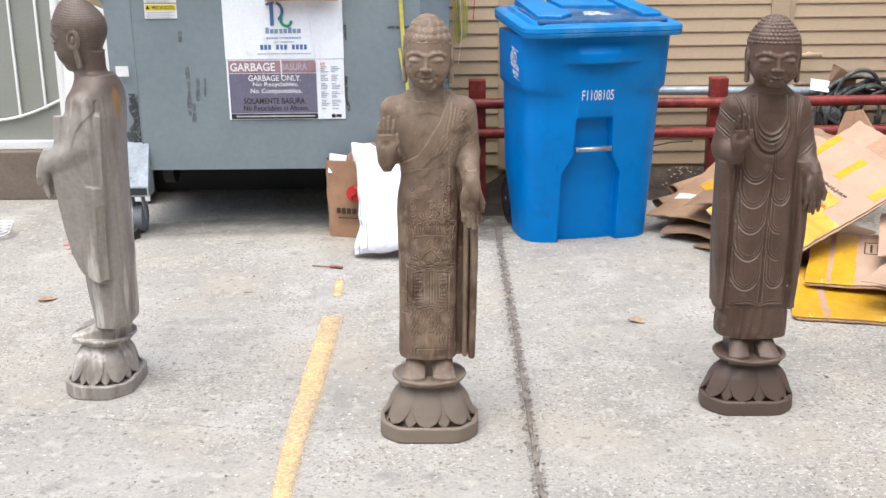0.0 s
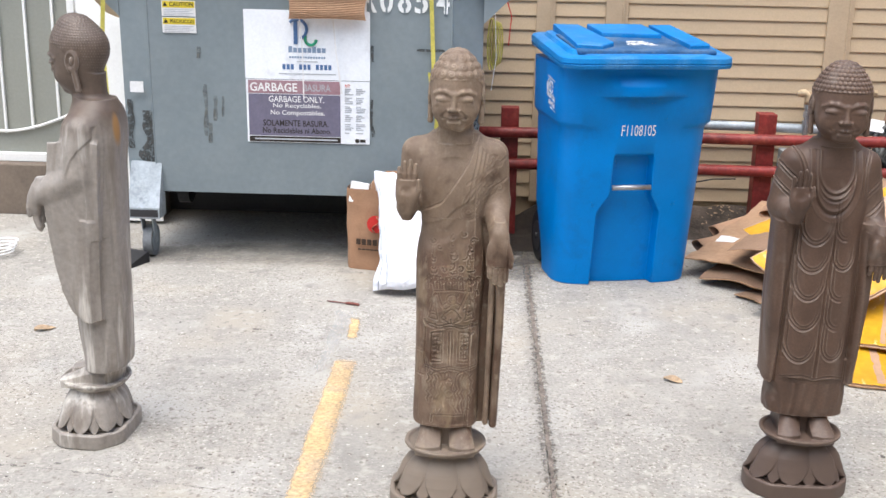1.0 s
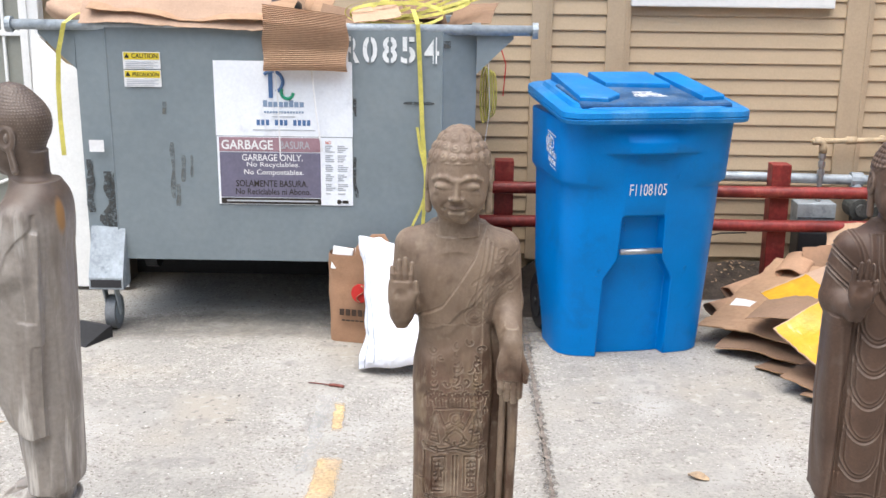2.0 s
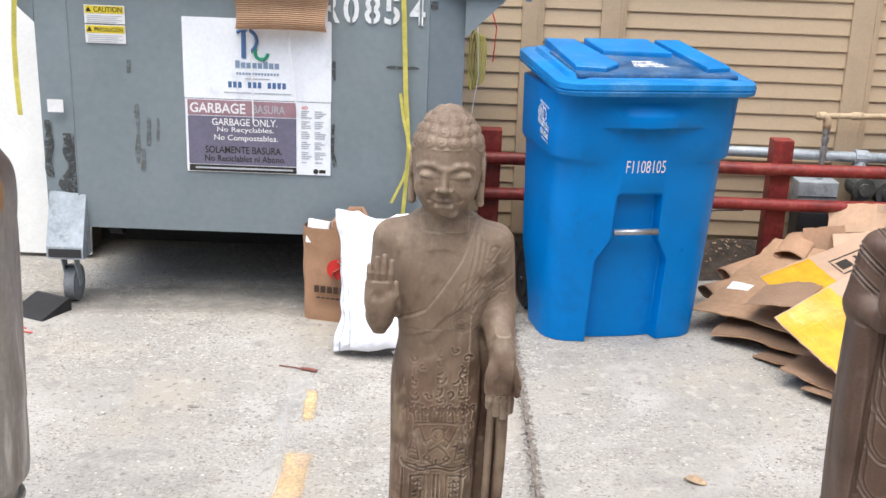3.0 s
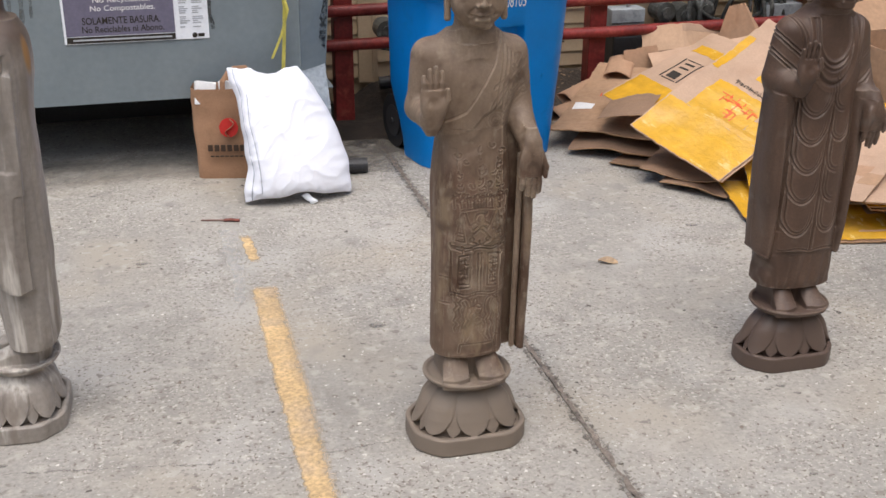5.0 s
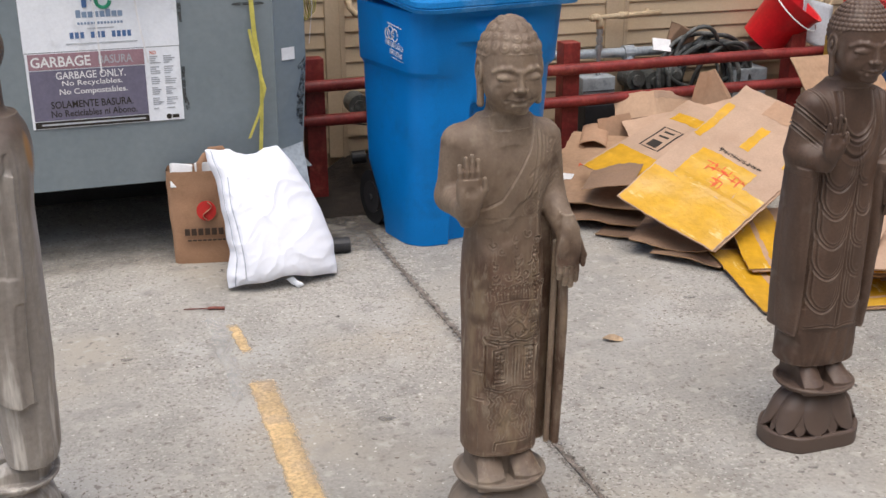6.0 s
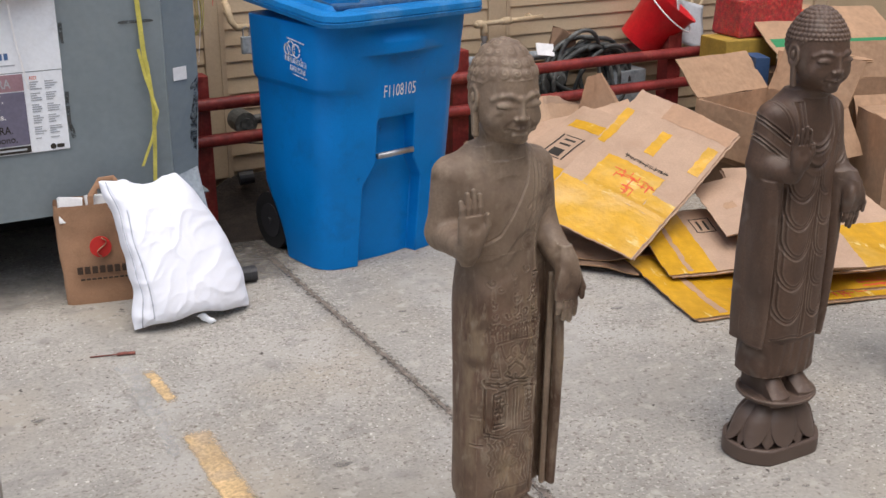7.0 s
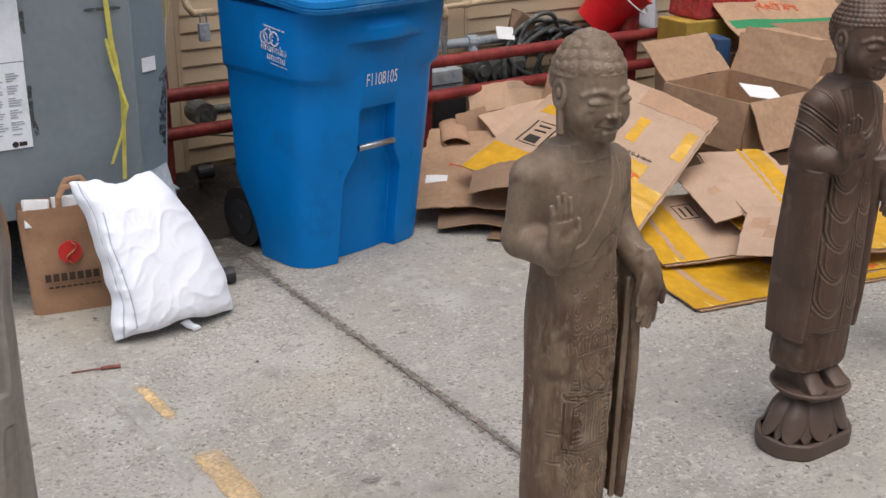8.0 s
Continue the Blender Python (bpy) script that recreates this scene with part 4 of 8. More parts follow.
def finish(name, clay, detail, material, label, m, size, twist=0.0, neck=(1.03, 1.07)):
    v, f = clay.skin()
    n = vertex_normals(v, f)
    v = v + n * detail(v, n)[:, None]
    # the head turned on its neck
    h = np.clip((v[:, 2] - neck[0]) / (neck[1] - neck[0]), 0, 1)
    a = math.radians(twist) * h * h * (3 - 2 * h)
    x, y = v[:, 0].copy(), v[:, 1].copy()
    v[:, 0], v[:, 1] = x * np.cos(a) - y * np.sin(a), x * np.sin(a) + y * np.cos(a)
    v = v * size
    me = bpy.data.meshes.new(name)
    me.vertices.add(len(v))
    me.vertices.foreach_set("co", v.astype(np.float32).ravel())
    me.loops.add(f.size)
    me.loops.foreach_set("vertex_index", f.astype(np.int32).ravel())
    me.polygons.add(len(f))
    me.polygons.foreach_set("loop_start", np.arange(0, f.size, 4, dtype=np.int32))
    me.update(calc_edges=True)
    me.validate()
    me.shade_smooth()
    me.materials.append(material)
    ob = new(name, me)
    ob.matrix_world = m
    return tagged(ob, label, "statue", "stone statues on the driveway")


LO, HI, STEP = (-0.178, -0.152, -0.008), (0.190, 0.150, 1.33), 0.0023


def hair_detail(v, x, y, z, k, size, amp, swirl=0.0, loose=0.0, uneven=0.5):
    """Curls over the hair of a head whose chin is at z."""
    hair = np.clip((v[:, 2] - z - k * (hairline((v[:, 1] - y) / k) - 0.002)) / 0.002, 0, 1)
    ear = (np.abs(v[:, 0] - x) > 0.0585 * k) & (np.abs(v[:, 1] - y - 0.004) < 0.027 * k) & (v[:, 2] < z + 0.116 * k)
    return hair * ~ear * (v[:, 2] > z + 0.03) * (1 + uneven * soft_noise(v, 70, 8.0)) * curls(v, (x, y + 0.01 * k, z + 0.112 * k), size, amp, swirl, loose)


def hanging(x, z, xc, half, low, top):
    """Distance to a hanging, U-shaped line."""
    tall = 1.5
    q = np.where(z > low + half * tall, np.abs(x - xc) - half, np.hypot(x - xc, (z - low - half * tall) / tall) - half)
    return np.where(z > top, 9.0, q)


def skirt_pattern():
    """Figures and scrollwork chased into a skirt, row by row, between wavy bands."""
    rnd = random.Random(4)
    s = Strokes()
    mid = 0.006
    # stacked ornaments below the belt
    for x, z0, z1 in ((-0.046, 0.665, 0.745), (mid, 0.675, 0.790), (0.050, 0.665, 0.760)):
        z = z0
        while z < z1:
            w, lean = rnd.uniform(0.003, 0.009), rnd.uniform(-50, 50)
            s.arc(x + rnd.uniform(-0.004, 0.004), z, w, rnd.uniform(0.003, 0.007), 200 + lean, 340 + lean, 5)
            z += rnd.uniform(0.008, 0.020)
    for x, z, r in ((-0.046, 0.775, 0.013), (-0.030, 0.760, 0.009), (mid, 0.735, 0.016), (0.035, 0.795, 0.013), (0.056, 0.775, 0.012), (mid - 0.018, 0.700, 0.010), (mid + 0.020, 0.705, 0.012)):
        s.scroll(x, z, 0.75 * r, rnd.uniform(0, 6), 0.7, rnd.choice((-1, 1)))
    # leaves along the upper band
    for k in range(9):
        x = -0.056 + 0.0152 * k
        s.arc(x, 0.657, 0.010, 0.016, 20 + 8 * (k % 3), 160, 7)
        s.scroll(x + 0.006, 0.672 + 0.004 * (k % 2), 0.007, 1.5 * k, 0.9, 1 if k % 2 else -1, 9)
        s.line([(x, 0.648), (x + rnd.uniform(-0.006, 0.006), 0.678)])
    s.wave(-0.040, 0.056, 0.643, 0.002, 1.0)
    # the crouching figure with its arms spread, cloaked shapes beside it
    s.arc(mid, 0.618, 0.013, 0.014, 0, 360, 13)
    s.arc(mid, 0.616, 0.006, 0.006, 180, 360, 6)

    def half(X, w):
        s.line([(X(0.013), 0.610), (X(0.026), 0.600), (X(0.037), 0.634)])
        s.line([(X(0.006), 0.600), (X(0.018), 0.590), (X(0.030), 0.612)])
        s.line([(X(0.002), 0.592), (X(0.018), 0.578), (X(0.024), 0.560), (X(0.008), 0.556)])
        s.line([(X(0.046), 0.632), (X(0.052), 0.600), (X(0.058), 0.566), (X(0.036), 0.560), (X(0.042), 0.596), (X(0.046), 0.632)])
        s.arc(X(0.048), 0.612, 0.006, 0.007, 0, 300, 7)
        s.arc(X(0.020), 0.566, 0.006, 0.005, 0, 360, 7)
        for q in (0.575, 0.583):
            s.line([(X(0.040), q), (X(0.052), q + 0.002)])
        # tablets in the panel under it
        s.line([(X(0.022), 0.528), (X(0.022), 0.444), (X(0.050), 0.440), (X(0.050), 0.524), (X(0.022), 0.528)])
        for q in range(6):
            z = 0.452 + 0.012 * q + rnd.uniform(-0.003, 0.003)
            s.line([(X(rnd.uniform(0.026, 0.034)), z), (X(0.037 + 0.004 * (q % 3)), z + rnd.uniform(-0.004, 0.004)), (X(rnd.uniform(0.040, 0.047)), z - 0.004 * (q % 2))])
        s.line([(X(0.036), 0.450), (X(0.036), 0.516)])
        s.scroll(X(0.036), 0.482, 0.010, 0.5, 1.2, w)
        # robes of the lowest figures
        for q in (0.018, 0.027, 0.036, 0.046, 0.056):
            s.line([(X(q + 0.004 * math.sin(70 * t + 40 * q)), 0.405 - 0.105 * t * (1 - 0.25 * (q > 0.04))) for t in np.linspace(0, 1, 9)])
        s.arc(X(0.034), 0.404, 0.012, 0.010, 0, 180, 6)
        s.arc(X(0.012), 0.330, 0.006, 0.012, 90, 270, 6)
    s.twins(mid, half)
    for q in (-0.003, 0.005):
        s.line([(mid + q, 0.530), (mid + q, 0.436)])
    for z, a in ((0.548, 0.004), (0.541, 0.004), (0.427, 0.0035), (0.420, 0.0035)):
        s.wave(-0.060, 0.072, z, a, 2.0)
    for x in (-0.062, 0.074):
        s.line([(x, 0.536), (x, 0.432)])
    s.arc(mid, 0.384, 0.011, 0.014, 0, 360, 11)
    s.arc(mid, 0.352, 0.012, 0.014, 30, 330, 9)
    s.scroll(mid, 0.352, 0.007, 0, 1.0)
    s.line([(-0.040, 0.268), (-0.038, 0.290), (0.050, 0.291), (0.054, 0.270)])
    # loose scratches and small curls between them
    for _ in range(44):
        x, z, a = rnd.uniform(-0.060, 0.070), rnd.uniform(0.30, 0.80), rnd.uniform(0, 360)
        s.arc(x, z, rnd.uniform(0.003, 0.008), rnd.uniform(0.005, 0.012), a, a + rnd.uniform(90, 200), 6)
    return s


def shoulder_pattern():
    """Cloud-like folds of cloth from the shoulder to the knot at the waist."""
    s = Strokes()
    rnd = random.Random(9)
    for k in range(13):
        x, z, run = rnd.uniform(0.075, 0.140), rnd.uniform(0.885, 1.005), rnd.uniform(0.020, 0.050)
        bow, sway = rnd.uniform(-0.010, 0.010), rnd.uniform(0.6, 1.7)
        s.line([(x - run * t + bow * math.sin(3.1 * t), z - run * sway * t) for t in np.linspace(0, 1, 8)])
    for k in range(6):
        s.scroll(rnd.uniform(0.078, 0.125), rnd.uniform(0.90, 0.99), rnd.uniform(0.007, 0.012), rnd.uniform(0, 6), 0.9, rnd.choice((-1, 1)), 10)
    for k in range(3):
        s.line([(0.063 + 0.009 * k - (0.020 - 0.004 * k) * t + 0.002 * math.sin(6 * t + k), 1.02 - 0.140 * t - 0.010 * k) for t in np.linspace(0, 1, 8)])
    for q in (0.010, 0.017, 0.024):
        s.arc(0.042, 0.852, q, q * 0.9, 20 + 900 * q, 330, 11)
    return s


def statue_brown():
    c = Clay(LO, HI, 0.0019)
    lotus(c, 8, 0.151, 0.117, 0.0, 0.06, (0.113, 0.102, -0.004))
    feet(c)
    c.add(column([(0.186, 0.066, 0.046, 0, 0.012), (0.28, 0.072, 0.054, 0, 0.010)], 2.6), 0.004)
    c.add(column([(0.252, 0.086, 0.070, -0.004, 0.004), (0.27, 0.088, 0.074, -0.004, 0.004), (0.40, 0.086, 0.075, -0.003, 0.006), (0.56, 0.087, 0.076, -0.002, 0.006), (0.69, 0.092, 0.076, -0.002, 0.006),
                  (0.745, 0.089, 0.074, -0.001, 0.008), (0.805, 0.080, 0.070, 0, 0.012), (0.86, 0.086, 0.072, 0, 0.016), (0.92, 0.103, 0.076, 0, 0.020), (0.965, 0.114, 0.074, 0.001, 0.024), (1.005, 0.112, 0.064, 0.001, 0.028),
                  (1.026, 0.096, 0.052, 0.001, 0.028), (1.040, 0.070, 0.044, 0.001, 0.024), (1.050, 0.050, 0.040, 0.002, 0.020)], 2.6), 0.004)
    # bare arm, raised
    c.add(capsule((-0.098, 0.030, 0.990), (-0.110, 0.034, 0.872), 0.041, 0.037), 0.020)
    c.add(capsule((-0.112, 0.034, 0.870), (-0.116, -0.068, 0.866), 0.039, 0.027), 0.014)
    open_hand(c, -0.116, -0.086, 0.884, 1, 1, 1.0, 0.008, 1.0, 0.92)
    # sleeved arm, lowered
    c.add(capsule((0.100, 0.034, 0.988), (0.111, 0.028, 0.868), 0.041, 0.039), 0.020)
    c.add(capsule((0.112, 0.022, 0.862), (0.124, -0.062, 0.792), 0.037, 0.024), 0.014)
    open_hand(c, 0.124, -0.078, 0.778, -1, 1, 1.06, 0.004, 1.02, 0.90)
    # long sleeve under the lowered hand: a back wall, a thin ridge and the outer fall, with deep gaps between them
    c.add(column([(0.250, 0.036, 0.030, 0.086, 0.024), (0.84, 0.036, 0.034, 0.092, 0.020)], 2.6), 0.004)
    c.add(column([(0.250, 0.0115, 0.052, 0.1280, 0.008), (0.40, 0.0120, 0.056, 0.1310, 0.006), (0.58, 0.0125, 0.056, 0.1340, 0.004), (0.82, 0.020, 0.046, 0.128, 0.006)], 2.8), 0.003)
    c.add(capsule((0.107, -0.030, 0.258), (0.111, -0.036, 0.76), 0.0062, 0.0070), 0.002)
    head(c, 0.001, -0.012, 1.070, 0.985, 0.04, 1.12, 1.06, 0.84)

    skirt_lines, cloth_lines = skirt_pattern(), shoulder_pattern()

    def detail(v, n):
        x, y, z = v.T
        d = 0.0004 * soft_noise(v, 70) + 0.0003 * soft_noise(v, 190, 2.0)
        front = np.clip(-n[:, 1] * 2, 0, 1)
        robe = (z < 1.045) & (z > 0.25) & (x > -0.088) & (x < 0.145) & (y < 0.01)
        # the sash: its upper edge from the shoulder to the waist, its lower edge to the knot
        upper = 0.70 * (z - np.interp(x, [-0.14, -0.074, -0.028, 0.010, 0.037, 0.064, 0.09], [0.82, 0.850, 0.874, 0.931, 0.975, 1.054, 1.11]))
        lower = 0.80 * (z - np.interp(x, [-0.14, -0.074, -0.047, -0.012, 0.0125, 0.045, 0.07, 0.14], [0.81, 0.816, 0.822, 0.837, 0.865, 0.884, 0.880, 0.86]))
        step = lambda e, w: 1 / (1 + np.exp(np.clip(e / w, -30, 30)))
        d += robe * front * (0.0026 * step(upper, 0.0012) + groove(upper - 0.0015, 0.0022, 0.0010))
        d -= robe * front * (x < 0.058) * (0.0030 * step(lower, 0.0014))
        # cloud folds on the shoulder and over the arm
        part_ = (x > 0.018) & (z > 0.83) & (z < 1.03) & (y < 0.02)
        w = np.zeros(len(v))
        w[part_] = groove(cloth_lines.dist(x[part_], z[part_]), 0.0026, 0.0010)
        d += w * np.clip(-n[:, 1] * 2 + 0.6, 0, 1) * step(upper + 0.004, 0.002)
        # chased skirt
        part_ = (z < 0.835) & (z > 0.262) & (x > -0.075) & (x < 0.080) & (y < -0.02)
        w = np.zeros(len(v))
        w[part_] = groove(skirt_lines.dist(x[part_], z[part_]), 0.0019, 0.0030)
        worn_ = 0.45 + 0.55 * np.clip(0.7 + 2.0 * soft_noise(v, 26, 3.0), 0, 1)
        d += front * w * worn_
        d += part_ * front * 0.0017 * np.tanh(3 * soft_noise(np.stack([x, 0 * x, z * 0.8], 1), 105, 5.0))
        # pleats beside the panel, a few cuts across them
        side = (x < -0.050) * (z < 0.79) * (z > 0.26)
        d += side * 0.0012 * np.sin(210 * x + 90 * y + 3 * np.sin(9 * z)) * np.clip(soft_noise(v, 22, 6.0) + 0.5, 0, 1)
        d += side * (y < 0) * np.where(np.abs(x + 0.074) < 0.010, groove(z - 0.468 - 0.1 * (x + 0.07), 0.0022, 0.0016) + groove(z - 0.400, 0.0022, 0.0016), 0)
        # chipped throat
        throat = (z > 1.026) & (z < 1.084) & (y < -0.015) & (np.abs(x) < 0.046)
        d += throat * 0.0042 * np.tanh(3 * soft_noise(v, 95, 3.0)) * np.clip((1.084 - z) / 0.012, 0, 1)
        d += hair_detail(v, 0.001, -0.012, 1.070, 0.985, 0.0245, 0.0021, 0.30, 0.20)
        return d

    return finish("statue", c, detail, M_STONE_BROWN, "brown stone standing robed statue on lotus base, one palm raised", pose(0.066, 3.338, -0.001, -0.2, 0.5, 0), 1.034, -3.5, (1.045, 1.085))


def statue_dark():
    c = Clay(LO, HI, 0.0021)
    lotus(c, 8, 0.149, 0.098, -0.022, 0.30, (0.116, 0.103, -0.020))
    feet(c, 0.041, -0.100, 0.05, 0.033, 0.268, 0.062, 0.010)
    c.add(column([(0.186, 0.064, 0.046, 0, 0.010), (0.30, 0.074, 0.056, 0, 0.008)], 2.6), 0.004)
    # under robe and outer robe
    c.add(column([(0.248, 0.112, 0.074, 0.002, 0.004), (0.27, 0.113, 0.077, 0.002, 0.004), (0.33, 0.110, 0.078, 0.002, 0.004), (0.42, 0.108, 0.078, 0.002, 0.004)], 2.7), 0.004)
    c.add(column([(0.362, 0.102, 0.080, 0.000, 0.006), (0.374, 0.105, 0.083, 0.000, 0.006), (0.45, 0.106, 0.084, 0.000, 0.006), (0.55, 0.106, 0.083, 0.0, 0.006), (0.75, 0.103, 0.077, 0, 0.006), (0.85, 0.104, 0.076, 0, 0.006),
                  (0.955, 0.114, 0.073, 0, 0.010), (0.998, 0.110, 0.063, 0, 0.014), (1.018, 0.092, 0.052, 0, 0.014), (1.032, 0.066, 0.044, 0, 0.012), (1.044, 0.048, 0.040, 0, 0.010)], 2.5), 0.004)
    # legs that press against the cloth
    for s in (-1, 1):
        c.add(column([(0.37, 0.038, 0.030, s * 0.040, -0.050), (0.60, 0.040, 0.032, s * 0.040, -0.048), (0.76, 0.036, 0.026, s * 0.038, -0.044), (0.80, 0.026, 0.016, s * 0.036, -0.040)], 2.2), 0.012)
        # sleeve walls that fall from both arms
        c.add(column([(0.345, 0.017, 0.062, s * 0.110, 0.006), (0.42, 0.020, 0.066, s * 0.112, 0.006), (0.60, 0.024, 0.064, s * 0.117, 0.004), (0.82, 0.030, 0.056, s * 0.115, 0.0)], 2.6), 0.005)
        c.carve(capsule((s * 0.084, -0.090, 0.30), (s * 0.087, -0.088, 0.76), 0.006, 0.009), 0.005)
        c.carve(capsule((s * 0.103, -0.074, 0.30), (s * 0.108, -0.072, 0.70), 0.0035, 0.0035), 0.004)
    c.add(capsule((-0.101, 0.012, 0.976), (-0.120, 0.014, 0.856), 0.041, 0.041), 0.020)
    c.add(capsule((-0.116, 0.012, 0.850), (-0.106, -0.072, 0.850), 0.040, 0.027), 0.012)
    open_hand(c, -0.106, -0.100, 0.876, 1, 1, 0.96, -0.004, 0.92)
    c.add(capsule((0.096, 0.012, 0.974), (0.118, 0.006, 0.854), 0.039, 0.038), 0.020)
    c.add(capsule((0.118, 0.004, 0.850), (0.137, -0.062, 0.784), 0.037, 0.023), 0.014)
    open_hand(c, 0.138, -0.078, 0.770, -1, 1, 1.02, 0.008, 1.0, 0.88)
    head(c, -0.003, -0.024, 1.054, 1.03, 0.03, 1.21, 1.05, 0.92, (0.047, 0.046, 0.012))

    def detail(v, n):
        x, y, z = v.T
        d = 0.0004 * soft_noise(v, 60) + 0.0002 * soft_noise(v, 190, 2.0)
        front = np.clip(-n[:, 1] * 2.2, 0, 1)
        body = (np.abs(x) < 0.088) & (z < 1.03) & (z > 0.26) & (y < -0.01)
        step = lambda e, w: 1 / (1 + np.exp(np.clip(e / w, -30, 30)))
        # bare chest in a deep neckline, then looser folds of the robe
        d -= body * front * 0.0040 * step(hanging(x, z, -0.002, 0.044, 0.912, 1.06), 0.0014) * (z > 0.90)
        for half, low, wide, dep in ((0.050, 0.900, 0.0030, 0.0034), (0.049, 0.884, 0.0024, 0.0022), (0.057, 0.846, 0.0046, 0.0056), (0.064, 0.834, 0.0030, 0.0026)):
            d += body * front * groove(hanging(x, z, -0.002, half, low, 1.02), wide, dep)
        # hanging folds over each leg, doubled lines that run out along the middle seam
        for xc, half, lows in ((-0.040, 0.043, (0.761, 0.6845, 0.603, 0.515, 0.4186)), (0.041, 0.030, (0.776, 0.6936, 0.605, 0.519, 0.428))):
            for k, low in enumerate(lows):
                top = low + (0.150 if xc < 0 else 0.120)
                fade = np.clip((top - z) / 0.05, 0, 1) * np.where(x > xc, np.clip(1.15 - (z - low) / 0.07, 0, 1), 1)
                if xc > 0 and k in (0, 2, 3):
                    fade = fade * np.clip(0.8 - (x - xc) / 0.012, 0, 1)
                for q, dep in ((0.0, 0.0034), (0.0085, 0.0026)):
                    d += body * front * fade * groove(hanging(x, z, xc - 0.006 * k * (xc < 0) * 0.4, half - q, low + q * 0.9, top + 0.01), 0.0024, dep)
        seam = x - 0.003 - 0.010 * np.clip((z - 0.62) / 0.15, 0, 1)
        d += body * front * (z < 0.80) * (z > 0.37) * groove(seam, 0.0036, 0.0034)
        # hem of the outer robe, scalloped
        d += body * front * (z < 0.40) * groove(z - 0.366 - 0.012 * np.abs(np.sin(36 * (x - 0.003))), 0.0026, 0.0018)
        # pleats of the sleeves and the shoulder lines
        side = (np.abs(x) > 0.086) * (z < 0.80) * (z > 0.34)
        d += side * 0.0012 * np.sin(280 * x + 70 * y + 2 * np.sin(9 * z)) * (y < 0.02)
        arm = (y > -0.060) * (y < 0.050) * (z > 0.84) * (z < 1.03)
        for k in (0.0, 0.011, 0.052, 0.063):
            q = z - 0.980 - 0.72 * (-x - 0.145) - 0.25 * np.clip(y, -0.05, 0.05) + k
            d += arm * (x < -0.086) * groove(0.8 * q, 0.0026, 0.0030)
            d += arm * (x > 0.092) * groove(0.8 * (z - 0.95 - 0.9 * (x - 0.14) + 1.3 * k), 0.0030, 0.0014)
        for q in (0.0, 0.010):
            d += (y < 0.03) * (z > 0.925) * (z < 1.035) * (x < 0) * groove(x + 0.078 + q + 4.5 * (z - 0.945) ** 2, 0.0026, 0.0026)
            d += (y < 0.03) * (z > 0.90) * (z < 1.035) * (x > 0) * groove(x - 0.072 - q - 3.0 * (z - 0.945) ** 2, 0.0026, 0.0018)
        # ragged gathers of the under robe
        low = (z < 0.352) * (z > 0.25)
        d += low * 0.0017 * np.sin(210 * x + 50 * y + 30 * z + 6 * soft_noise(v, 28, 2.0))
        d += low * (z < 0.290) * 0.0036 * np.tanh(2 * soft_noise(np.stack([x, y, z * 0.3], 1), 110, 4.0)) * np.clip((0.290 - z) / 0.02, 0, 1)
        d += hair_detail(v, -0.003, -0.024, 1.054, 1.03, 0.0125, 0.0027, 0.0, 0.0, 0.35)
        return d

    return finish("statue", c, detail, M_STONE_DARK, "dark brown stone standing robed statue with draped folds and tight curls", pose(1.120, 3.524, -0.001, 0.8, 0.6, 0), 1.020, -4)


